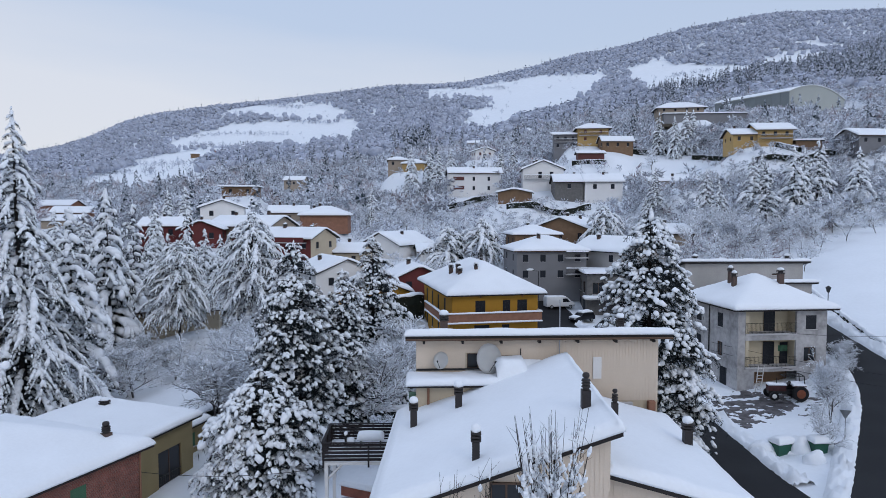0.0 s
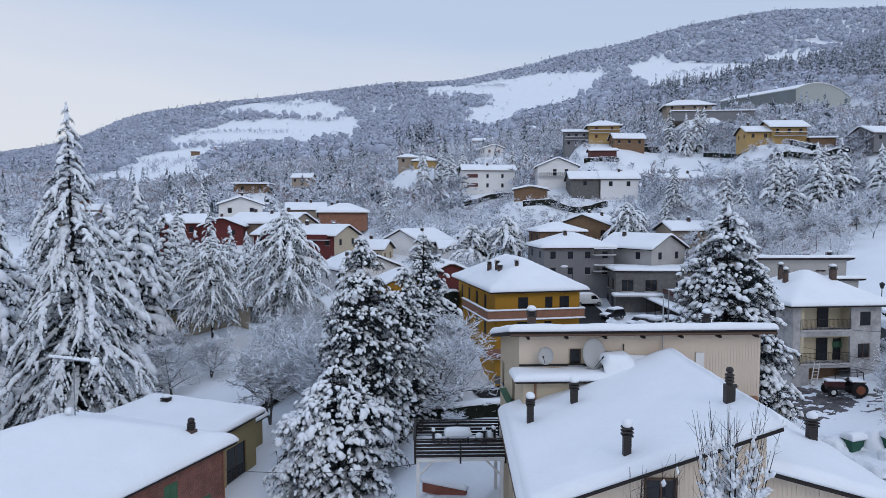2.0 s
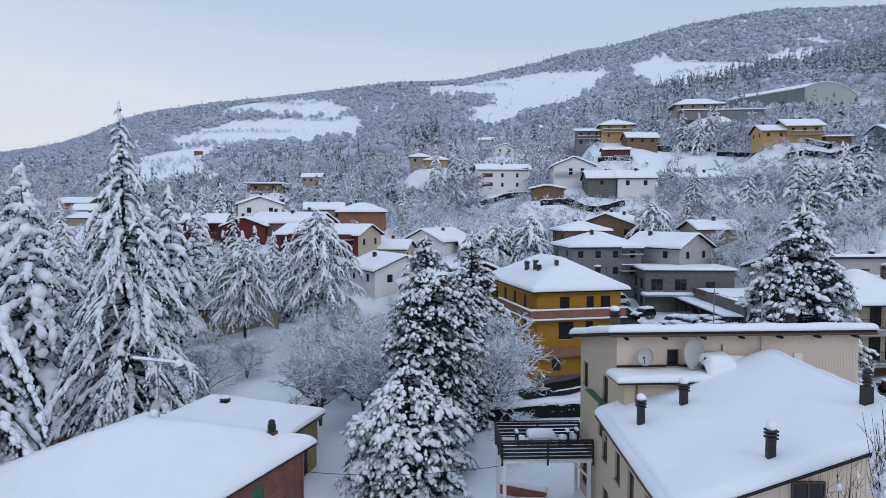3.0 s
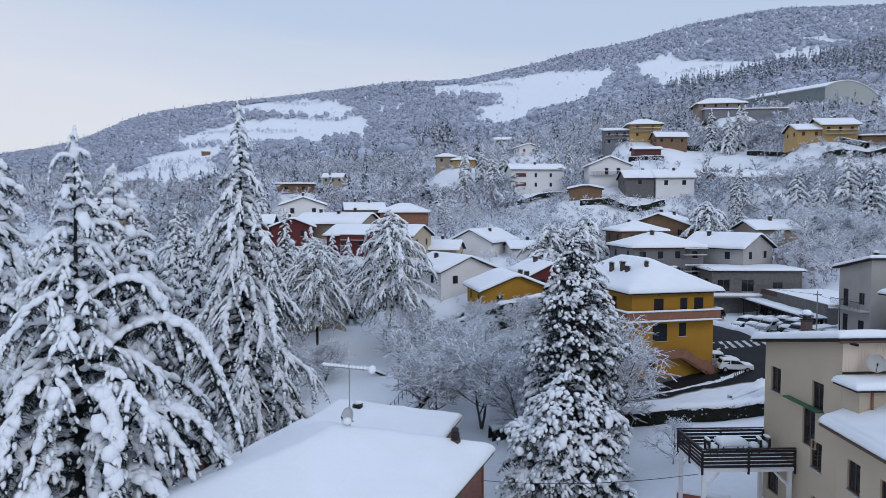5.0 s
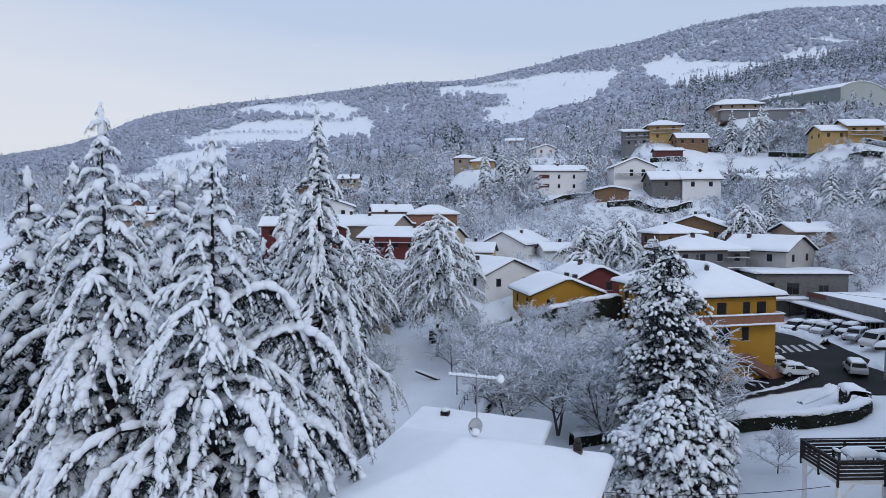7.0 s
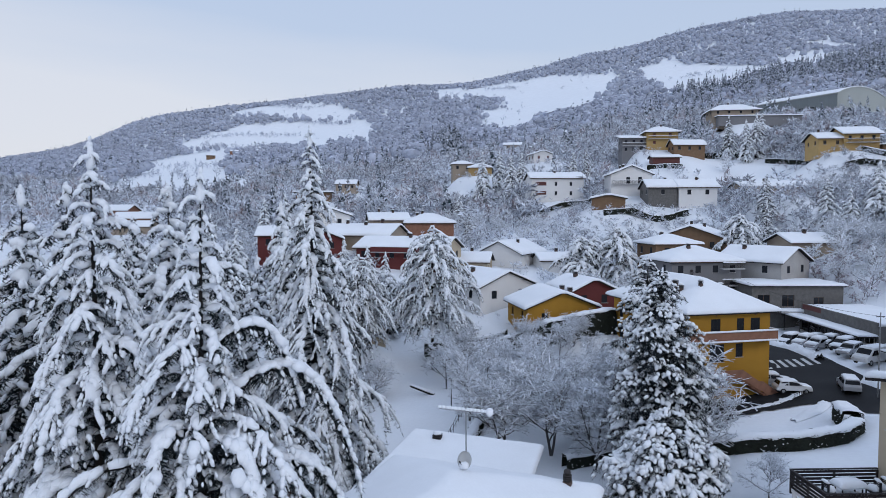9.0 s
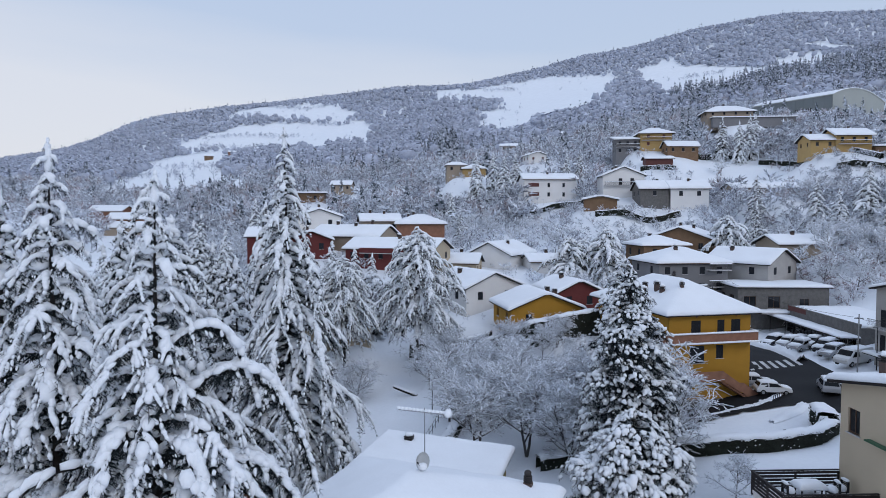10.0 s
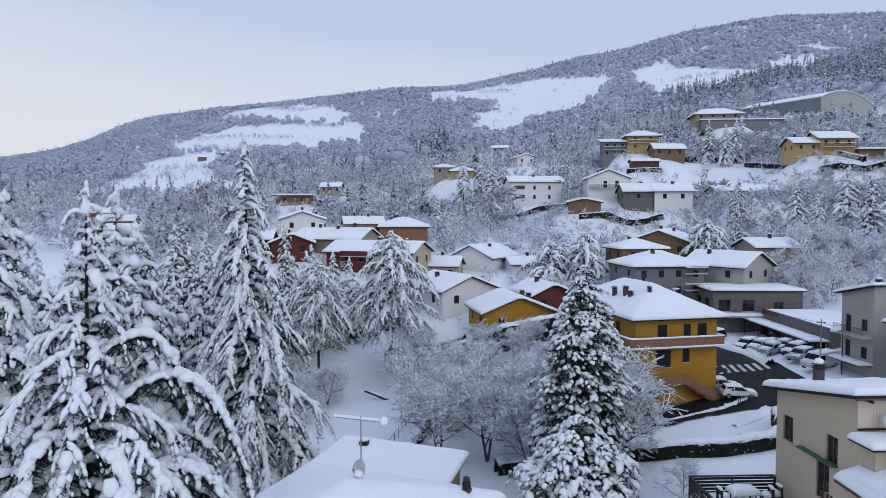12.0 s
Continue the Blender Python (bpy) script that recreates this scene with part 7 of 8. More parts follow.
for x, y, k in ((46, 112, 0.8), (50, 116, 0.9), (54, 119, 0.85), (48, 122, 0.9), (55, 125, 0.95), (51, 110, 0.7), (58, 130, 0.9), (44, 118, 0.8), (50, 129, 0.9), (56, 113, 0.7), (42, 124, 0.8), (60, 136, 0.9), (53, 134, 0.8), (46, 106, 0.6), (58, 120, 0.9), (62, 126, 1.0), (66, 124, 1.0), (68, 131, 1.1), (73, 127, 1.0), (64, 140, 1.0), (57, 142, 1.0), (49, 139, 0.9), (70, 138, 1.0), (75, 143, 1.1), (81, 134, 1.0), (87, 138, 1.0), (78, 129, 0.9), (52, 106, 0.7)):
    plant_broadleaf("frosted bare tree above the shop", BARE_MID[crng.randrange(5)], x, y, k, crng.uniform(0, 360), group="bare hillside trees")

# ---------------------------------------------------------------- woods
FIELDS = [
    [(-527, 1249), (-507, 1311), (-451, 1348), (-357, 1348), (-252, 1293), (-153, 1223), (-130, 1072), (-126, 882), (-200, 939), (-274, 1000), (-347, 1035), (-478, 1181)],
    [(-524, 1463), (-476, 1540), (-348, 1500), (-231, 1445), (-193, 1339), (-214, 1266), (-336, 1358), (-451, 1420)],
    [(-313, 619), (-462, 973), (-443, 1072), (-408, 1157), (-304, 907), (-240, 619), (-215, 500), (-270, 520)],
    [(-281, 506), (-304, 606), (-260, 615), (-233, 628), (-150, 420), (-150, 350), (-205, 360), (-235, 400)],
    [(-51, 1517), (21, 1528), (19, 1339), (-17, 1358)],
    [(0, 1470), (121, 1455), (215, 1406), (318, 1284), (312, 1215), (200, 901), (144, 768), (112, 779), (95, 939), (71, 1232), (7, 1386)],
    [(31, 1149), (106, 1050), (95, 801), (63, 678), (25, 812)],
    [(342, 1249), (427, 1348), (454, 1149), (518, 1094), (573, 1149), (689, 1173), (593, 1028), (472, 946), (342, 812), (281, 779), (271, 852)],
    [(70, 262), (98, 258), (93, 206), (58, 212), (62, 245)],
    [(165, 425), (185, 372), (230, 356), (262, 395), (245, 430)],
    [(61, 118), (97, 138), (160, 160), (160, 50), (47, 60), (50, 87), (54, 103)]]
FIR_WOODS = [[(197, 637), (332, 966), (412, 939), (480, 979), (530, 993), (333, 623), (231, 558), (210, 582)],
             [(491, 920), (609, 1072), (637, 1042), (877, 1293), (984, 1330), (353, 475), (321, 517), (366, 664)], [(-54, 664), (-15, 706), (-5, 381), (-32, 440)]]


def scatter(n, d0, d1, u0, u1, seed, glades=True):
    r = np.random.default_rng(seed)
    d = np.sqrt(r.uniform(d0 ** 2, d1 ** 2, n))
    u = r.uniform(u0, u1, n)
    x, y = u * d, d
    clump = np.sin(x * 0.05 + 2 * np.sin(y * 0.03)) + np.sin(y * 0.043 + 1.5 * np.sin(x * 0.027))
    glade = np.sin(x * 0.017 + 1.7 * np.sin(y * 0.008)) + np.sin(y * 0.013 + 1.9 * np.sin(x * 0.011)) + 0.5 * np.sin(x * 0.05 + y * 0.03)
    keep = (clump > -1.1) | (r.random(n) < 0.4) | (d > 500)
    if glades:
        keep &= (glade > -1.55) | (r.random(n) < 0.10) | (d > 1330) | (d < 420)
    # ragged wood edges along the fields
    wx, wy = 0.008 * d * np.sin(y * 0.045 + x * 0.02) + r.normal(0, 0.005, n) * d, 0.006 * d * np.sin(x * 0.05 + 1.0) + r.normal(0, 0.006, n) * d
    keep &= ~inside_any(x + wx, y + wy, FIELDS)
    return np.column_stack([x[keep], y[keep]]), r


xy, r = scatter(34000, 470, 1780, -0.85, 0.95, 1)
tall = r.uniform(6, 12.5, len(xy)) * (1 + 0.15 * np.sin(xy[:, 0] * 0.013) * np.sin(xy[:, 1] * 0.011))
# both far materials carry aerial haze in their colour
woods("far bare woods in rounded frosted crowns, tinted for haze", WOODS_CROWN, xy, tall, 1, "crown", 2)
woods("far bare woods white with frost, tinted blue-grey for haze", WOODS_FAR, xy, tall * 1.16, 12, "broad", 2)
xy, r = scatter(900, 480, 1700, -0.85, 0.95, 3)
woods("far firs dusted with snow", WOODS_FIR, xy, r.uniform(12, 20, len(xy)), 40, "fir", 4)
xy, r = scatter(3600, 370, 1350, -0.1, 0.8, 14, False)
xy = xy[inside_any(xy[:, 0], xy[:, 1], FIR_WOODS)]
woods("dark fir plantation dusted with snow", WOODS_FIR, xy, r.uniform(14, 24, len(xy)), 70, "fir", 15)
xy, r = scatter(4600, 195, 500, -0.8, 0.85, 5)
xy = clear_of_houses(xy, 8.0, 9)
woods("frosted bare woods of the hillside", WOODS, xy, kept_low(xy, r.uniform(7, 13, len(xy))), 150, "broad", 6)
xy, r = scatter(1500, 195, 620, -0.8, 0.85, 7)
xy = clear_of_houses(xy, 8.0, 9)
woods("reddish frosted woods of the hillside", WOODS_BROWN, xy, kept_low(xy, r.uniform(7, 13, len(xy))), 150, "broad", 8)
xy, r = scatter(560, 190, 600, -0.8, 0.85, 9)
xy = clear_of_houses(xy, 8.0, 28)
woods("snowy firs of the hillside", WOODS_FIR, xy, r.uniform(10, 18, len(xy)), 110, "fir", 10)


# tree rows between the far fields
hr = np.random.default_rng(88)
rows_xy = []
for line in ([(-412, 1377), (-306, 1330), (-197, 1232)], [(-508, 1284), (-393, 1240), (-284, 1190)], [(-490, 1465), (-420, 1445)], [(-375, 1064), (-336, 1087), (-280, 1057)], [(-307, 664), (-273, 659), (-208, 654)],
             [(-395, 1496), (-319, 1445), (-283, 1455)], [(68, 1406), (135, 1339)], [(361, 1050), (430, 1042)], [(-300, 550), (-250, 560)], [(-470, 1200), (-400, 1130), (-330, 1110)]):
    p = np.array(line, float)
    seg = np.r_[0, np.cumsum(np.linalg.norm(np.diff(p, axis=0), axis=1))]
    t = np.arange(0, seg[-1], 2.2)
    rows_xy.append(np.column_stack([np.interp(t, seg, p[:, 0]), np.interp(t, seg, p[:, 1])]) + hr.normal(0, 5.0, (len(t), 2)))
for poly in FIELDS[:8]:
    p = np.array(poly, float)
    q = np.column_stack([hr.uniform(p[:, 0].min(), p[:, 0].max(), 60), hr.uniform(p[:, 1].min(), p[:, 1].max(), 60)])
    rows_xy.append(q[inside_any(q[:, 0], q[:, 1], [poly])][:16])
xy = np.concatenate(rows_xy)
# haze-tinted twig colour, as in the far woods
woods("frosted, haze-tinted tree rows between snowy fields", WOODS_FAR, xy, hr.uniform(5, 12, len(xy)), 34, "broad", 17)

# scrub, hedgerows and garden bushes between the houses
sr = np.random.default_rng(31)
xy = np.column_stack([sr.uniform(-120, 135, 5200), sr.uniform(104, 265, 5200)])
xy = xy[np.abs(xy[:, 0] / xy[:, 1]) < 0.8]
xy = xy[~inside_any(xy[:, 0], xy[:, 1], FIELDS) & ~((np.abs(xy[:, 0] - 20) < 11) & (xy[:, 1] < 122))]
rows = np.sin(xy[:, 1] * 0.42 + 0.8 * np.sin(xy[:, 0] * 0.05)) + 0.7 * np.sin(xy[:, 0] * 0.16 + xy[:, 1] * 0.03)
xy = clear_of_houses(xy[rows > -0.7], 6.5, 3)
woods("frosted garden bushes and hedgerows", WOODS, xy, sr.uniform(1.2, 4.0, len(xy)), 40, "broad", 12)

xy = np.column_stack([sr.uniform(-110, 120, 1500), sr.uniform(118, 205, 1500)])
xy = xy[(np.abs(xy[:, 0] / xy[:, 1]) < 0.78) & ~inside_any(xy[:, 0], xy[:, 1], FIELDS)]
xy = clear_of_houses(xy[~((np.abs(xy[:, 0] - 20) < 11) & (xy[:, 1] < 128))], 7.5, 7)[:760]
woods("frosted bare trees between the houses", WOODS, xy, kept_low(xy, sr.uniform(4.0, 8.5, len(xy))), 90, "broad", 13)


# gardens round the upper houses
gr = np.random.default_rng(91)
xy = np.column_stack([gr.uniform(10, 165, 1900), gr.uniform(160, 300, 1900)])
xy = xy[~inside_any(xy[:, 0] + gr.normal(0, 1.5, 1900), xy[:, 1] + gr.normal(0, 2.0, 1900), FIELDS) & (xy[:, 0] / xy[:, 1] < 0.85)]
free = np.ones(len(xy), bool)
for p in HOUSES:
    free &= (np.abs(xy[:, 0] - p.x) > 8.5) | (np.abs(xy[:, 1] - p.y) > 7.5)
xy = xy[free]
low = kept_low(xy, gr.uniform(2.0, 9.0, len(xy)))
half = gr.random(len(xy)) < 0.7
woods("frosted garden trees and bushes on terraces", WOODS, xy[half], low[half], 110, "broad", 21)
woods("brownish frosted bushes on garden terraces", WOODS_BROWN, xy[~half], low[~half] * 0.9, 110, "broad", 22)
xy = np.column_stack([gr.uniform(62, 150, 420), gr.uniform(128, 215, 420)])
xy = xy[~inside_any(xy[:, 0], xy[:, 1], FIELDS) & (xy[:, 0] / xy[:, 1] < 0.8) & (xy[:, 0] / xy[:, 1] > 0.42)]
woods("frosted bare trees on the slope by the field", WOODS, xy, kept_low(xy, gr.uniform(5, 10, len(xy))), 170, "broad", 23)


xy = np.column_stack([gr.uniform(38, 80, 420), gr.uniform(108, 156, 420)])
xy = xy[~inside_any(xy[:, 0], xy[:, 1], FIELDS)]
free = np.ones(len(xy), bool)
for p in HOUSES:
    free &= (np.abs(xy[:, 0] - p.x) > 8.0) | (np.abs(xy[:, 1] - p.y) > 9.0)
woods("dark frosted thicket above the shop", WOODS_BROWN, xy[free], gr.uniform(1.8, 5.0, free.sum()), 110, "broad", 24)


# ---------------------------------------------------------------- the sheet-metal hall on the upper slope
def hall():
    base = thing("industrial_hall", "grey sheet-clad hall with arched snowy roof on the slope", "industrial hall", pose(209, 405, 74, 0, 0, 30))
    W, D, H = 56, 49, 15
    f = lambda X, Y: H + 5.5 * (1 - (X / (W / 2)) ** 2)
    n = 9
    for k in range(n):
        a, c = -D / 2 + k * D / n, -D / 2 + (k + 1) * D / n
        part("panel", box(-W / 2, -W / 2 + 0.3, a + 0.05, c - 0.05, -12, H), HALL_SIDE, base)
        part("panel", box(W / 2 - 0.3, W / 2, a + 0.05, c - 0.05, -12, H), HALL_PANEL, base)
    for yy in (-D / 2, D / 2 - 0.3):
        b = bmesh.new()
        xs = np.linspace(-W / 2, W / 2, 21)
        pts = [(-W / 2, yy, -12), (W / 2, yy, -12)] + [(x, yy, float(f(x, 0))) for x in xs[::-1]]
        fc = b.faces.new([b.verts.new(q) for q in pts])
        e = bmesh.ops.extrude_face_region(b, geom=[fc])
        bmesh.ops.translate(b, verts=[v for v in e["geom"] if isinstance(v, bmesh.types.BMVert)], vec=(0, 0.3, 0))
        bmesh.ops.recalc_face_normals(b, faces=b.faces)
        part("end_wall", b, HALL_PANEL, base)
    for k in range(4):
        for r in range(2):
            y0 = -D / 2 + 12 + k * 2.6
            w = part("window", box(-W / 2 - 0.06, -W / 2 + 0.02, y0, y0 + 2.2, 2.5 + r * 4.2, 4.8 + r * 4.2), GLASS, base)
            part("frame", box(-W / 2 - 0.12, -W / 2 - 0.06, y0 + 1.0, y0 + 1.2, 2.5 + r * 4.2, 4.8 + r * 4.2), FRAME_WHITE, w)
    xs, ys = np.linspace(-W / 2 - 0.4, W / 2 + 0.4, 25), np.linspace(-D / 2 - 0.4, D / 2 + 0.4, 3)
    X, Y = np.meshgrid(xs, ys)
    v, fc = solid_sheet(xs, ys, f(X, Y) + 0.3, f(X, Y) - 0.2)
    attach("roof", mesh_from("roof", v, fc, HALL_PANEL), base)
    snow_sheet("roof_snow", xs[0], xs[-1], ys[0], ys[-1], lambda X, Y: f(X, Y) + 0.3, 0.3, base, 2.0, seed=20.0)


hall()


# ---------------------------------------------------------------- vehicles
CAR_WHITE = material("white_car_paint", (0.62, 0.63, 0.64), 0.3, 0.05, 1.0, 20.0, 0.0, spec=0.5)
CAR_GREY = material("silver_car_paint", (0.30, 0.31, 0.33), 0.3, 0.06, 1.0, 20.0, 0.0, spec=0.5)
CAR_DARK = material("dark_car_paint", (0.02, 0.022, 0.028), 0.25, 0.1, 1.0, 20.0, 0.0, spec=0.5)
TYRE = material("tyre_rubber", (0.012, 0.012, 0.013), 0.85, 0.2, 3.0, 30.0, 0.1)
RIM_ORANGE = material("orange_wheel_rim", (0.22, 0.07, 0.035), 0.7, 0.3, 3.0, 20.0, 0.1)
TRACTOR_RED = material("faded_red_tractor_paint", (0.06, 0.022, 0.022), 0.7, 0.35, 2.0, 20.0, 0.1)
BIN_GREEN = material("green_bin_plastic", (0.02, 0.09, 0.06), 0.55, 0.15, 2.0, 20.0, 0.05)
LAMP_GLASS = material("headlight_glass", (0.6, 0.6, 0.6), 0.15, 0.05, 1.0, 20.0, 0.0)

SHAPES = {
    "hatchback": ([(-1.95, 0.35), (-1.95, 0.75), (-1.75, 0.95), (-1.5, 1.42), (-0.1, 1.48), (0.35, 1.40), (1.0, 0.98), (1.75, 0.86), (1.98, 0.62), (1.98, 0.35)],
                  [[(-1.62, 1.0), (-1.42, 1.36), (-0.7, 1.40), (-0.7, 0.98)], [(-0.6, 0.98), (-0.6, 1.40), (0.28, 1.33), (0.82, 0.98)]], 1.7, (-1.25, 1.25), 0.30),
    "estate": ([(-2.2, 0.38), (-2.2, 0.85), (-2.1, 1.05), (-1.85, 1.55), (0.0, 1.62), (0.5, 1.5), (1.1, 1.05), (1.95, 0.92), (2.2, 0.65), (2.2, 0.38)],
               [[(-1.95, 1.08), (-1.75, 1.46), (-0.9, 1.52), (-0.9, 1.06)], [(-0.8, 1.06), (-0.8, 1.52), (0.4, 1.42), (0.9, 1.06)]], 1.8, (-1.4, 1.4), 0.33),
    "van": ([(-2.6, 0.4), (-2.6, 1.95), (-2.5, 2.08), (0.9, 2.10), (1.25, 2.0), (1.95, 1.25), (2.45, 1.08), (2.6, 0.8), (2.6, 0.4)],
            [[(0.35, 1.2), (0.35, 1.82), (1.15, 1.82), (1.72, 1.2)]], 2.0, (-1.7, 1.75), 0.35)}


def vehicle(label, kind, x, y, rot, paint, snow=0.25, group="parked cars", z=None):
    prof, panes, w, axles, r = SHAPES[kind]
    z = gz(x, y) + 0.1 if z is None else z
    car = thing("van" if kind == "van" else "car", label, "van" if kind == "van" else "car", pose(x, y, z, 0, 0, rot), group)
    half = lambda zz: w / 2 - max(0.0, zz - 0.95) * (0.26 if kind != "van" else 0.08)
    b = bmesh.new()
    L = [b.verts.new((px, -half(pz), pz)) for px, pz in prof]
    R = [b.verts.new((px, half(pz), pz)) for px, pz in prof]
    b.faces.new(L)
    b.faces.new(R[::-1])
    for k in range(len(prof)):
        k2 = (k + 1) % len(prof)
        b.faces.new((L[k2], L[k], R[k], R[k2]))
    bmesh.ops.recalc_face_normals(b, faces=b.faces)
    bmesh.ops.bevel(b, geom=b.edges[:], offset=0.06, segments=2, affect="EDGES", profile=0.6)
    body = part("body", b, paint, car, smooth=True)
    for side in (-1, 1):
        for q in panes:
            b = bmesh.new()
            b.faces.new([b.verts.new((px, side * (half(pz) + 0.012), pz)) for px, pz in q])
            bmesh.ops.solidify(b, geom=b.faces[:], thickness=0.015)
            part("window_pane", b, GLASS, body)
        part("headlight", add_blob(bmesh.new(), prof[-2][0] - 0.06, side * w * 0.36, prof[-2][1] + 0.02, 0.1, 0.17, 0.09, 0), LAMP_GLASS, body, smooth=True)
        for ax in axles:
            wob = part("wheel", add_tube(bmesh.new(), (ax, side * (w / 2 - 0.2), r), (ax, side * (w / 2 + 0.01), r), r, r, 18), TYRE, car)
            part("rim", add_tube(bmesh.new(), (ax, side * (w / 2 + 0.005), r), (ax, side * (w / 2 + 0.025), r), r * 0.62, r * 0.55, 12), STEEL, wob)
    for (ax, az), (bx, bz), nm in ((prof[5], prof[6], "windscreen"), (prof[2], prof[3], "rear_window")) if kind != "van" else ((prof[4], prof[5], "windscreen"),):
        b = bmesh.new()
        p0, p1 = Vector((ax, 0, az)).lerp(Vector((bx, 0, bz)), 0.1), Vector((ax, 0, az)).lerp(Vector((bx, 0, bz)), 0.9)
        n = Vector((bz - az, 0, ax - bx)).normalized()
        n = n if n.z > 0 else -n
        b.faces.new([b.verts.new(Vector((q.x, s * (half(q.z) - 0.1), q.z)) + n * 0.015) for q, s in ((p0, -1), (p1, -1), (p1, 1), (p0, 1))])
        bmesh.ops.solidify(b, geom=b.faces[:], thickness=0.01)
        part(nm, b, GLASS, body)
    if snow:
        tx0, tx1 = (prof[3][0], prof[5][0]) if kind != "van" else (prof[2][0], prof[3][0])
        top = prof[4][1] - 0.03 if kind != "van" else 2.08
        snow_sheet("roof_snow", tx0, tx1, -half(top) + 0.05, half(top) - 0.05, lambda X, Y: top + 0 * X, snow, car, 0.25, seed=x, bulge=0.03)
        if kind != "van":
            hx0, hx1 = prof[6][0] - 0.1, prof[8][0] - 0.1
            snow_sheet("bonnet_snow", hx0, hx1, -w / 2 + 0.12, w / 2 - 0.12, lambda X, Y: 0.97 - (X - hx0) / (hx1 - hx0) * 0.16, snow * 0.7, car, 0.25, seed=y, bulge=0.03)
    return car


vehicle("white hatchback lightly snowed over beside the yellow house", "hatchback", 13.6, 77.2, -8, CAR_WHITE, 0.08)
vehicle("pale hatchback under snow beside the yellow house", "hatchback", 13.0, 80.2, -8, CAR_GREY, 0.2)
vehicle("dark estate car with snowy roof on the street", "estate", 19.2, 75.5, 68, CAR_GREY, 0.2)
vehicle("white delivery van parked at the shop", "van", 26.6, 82.6, 205, CAR_WHITE, 0.08)
vehicle("silver off-road car parked before the shop", "estate", 26.6, 87.0, 215, CAR_GREY, 0.12)
for px, py, lab, kind, mat, sn in ((27.3, 89.6, "dark estate car with thick snow roof", "estate", CAR_DARK, 0.3), (25.5, 92.6, "small car buried under snow", "hatchback", CAR_GREY, 0.35),
                                  (27.9, 93.6, "dark car with deep snow on top", "hatchback", CAR_DARK, 0.32), (25.8, 96.4, "small car buried under snow", "hatchback", CAR_GREY, 0.36),
                                  (28.1, 97.6, "white car buried under snow", "hatchback", CAR_WHITE, 0.36), (25.9, 100.6, "dark off-road car with snow cap", "estate", CAR_DARK, 0.3),
                                  (22.9, 105.4, "dark car with snowy roof by the junction", "estate", CAR_DARK, 0.3)):
    vehicle(lab + " at the shop", kind, px, py, 212, mat, sn)
vehicle("white panel van under snow below the grey house", "van", 20.6, 113.5, 10, CAR_WHITE, 0.15)


def tractor():
    t = thing("tractor", "old red tractor dusted with snow in the yard", "tractor", pose(31.0, 57.2, gz(31, 57.2) + 0.14, 0, 0, 176))
    part("bonnet", box(0.2, 1.75, -0.32, 0.32, 0.75, 1.3, 0.05), TRACTOR_RED, t)
    part("chassis", box(-1.3, 1.7, -0.25, 0.25, 0.5, 0.8, 0.03), IRON, t)
    part("seat", box(-0.9, -0.4, -0.3, 0.3, 1.15, 1.3, 0.04), IRON, t)
    for s in (-1, 1):
        part("mudguard", box(-1.35, -0.25, s * 0.55 - 0.2, s * 0.55 + 0.2, 1.25, 1.35, 0.03), TRACTOR_RED, t)
        w = part("wheel", add_tube(bmesh.new(), (-0.8, s * 0.62, 0.68), (-0.8, s * 0.95, 0.68), 0.68, 0.66, 24), TYRE, t)
        part("rim", add_tube(bmesh.new(), (-0.8, s * 0.93, 0.68), (-0.8, s * 0.98, 0.68), 0.42, 0.36, 16), RIM_ORANGE, w, "orange rim")
        w = part("wheel", add_tube(bmesh.new(), (1.4, s * 0.55, 0.40), (1.4, s * 0.75, 0.40), 0.40, 0.39, 20), TYRE, t)
        part("rim", add_tube(bmesh.new(), (1.4, s * 0.74, 0.40), (1.4, s * 0.78, 0.40), 0.22, 0.18, 12), WHITE_PAINT, w)
    b = bmesh.new()
    for s in (-0.5, 0.5):
        add_tube(b, (-1.3, s, 1.3), (-1.2, s, 2.2), 0.04)
        add_tube(b, (-1.2, s, 2.2), (0.4, s, 2.1), 0.04)
    add_tube(b, (-1.2, -0.5, 2.2), (-1.2, 0.5, 2.2), 0.04)
    add_tube(b, (0.4, -0.5, 2.1), (0.4, 0.5, 2.1), 0.04)
    part("roll_bar", b, IRON, t)
    part("exhaust", add_tube(bmesh.new(), (1.0, 0.15, 1.3), (1.0, 0.15, 1.95), 0.035), IRON, t)
    part("steering_wheel", add_tube(bmesh.new(), (-0.15, 0, 1.42), (-0.1, 0, 1.45), 0.22, 0.22, 16), IRON, t)
    snow_sheet("snow_cover", 0.2, 1.75, -0.3, 0.3, lambda X, Y: 1.3 + 0 * X, 0.14, t, 0.2, seed=1.5, bulge=0.03)
    snow_sheet("guard_snow", -1.35, -0.25, -0.7, 0.7, lambda X, Y: 1.35 + 0 * X, 0.16, t, 0.2, seed=2.5, bulge=0.03)


tractor()


def ladder():
    t = thing("ladder", "white ladder leaning on the grey house wall", "ladder", pose(29.9, 60.3, gz(29.9, 60.3), 10, 0, 6))
    for x in (-0.28, 0.28):
        part("rail", box(x - 0.03, x + 0.03, -0.03, 0.03, 0, 2.6), WHITE_PAINT, t)
    for k in range(7):
        part("rung", box(-0.26, 0.26, -0.02, 0.02, 0.25 + k * 0.34, 0.30 + k * 0.34), WHITE_PAINT, t)


ladder()


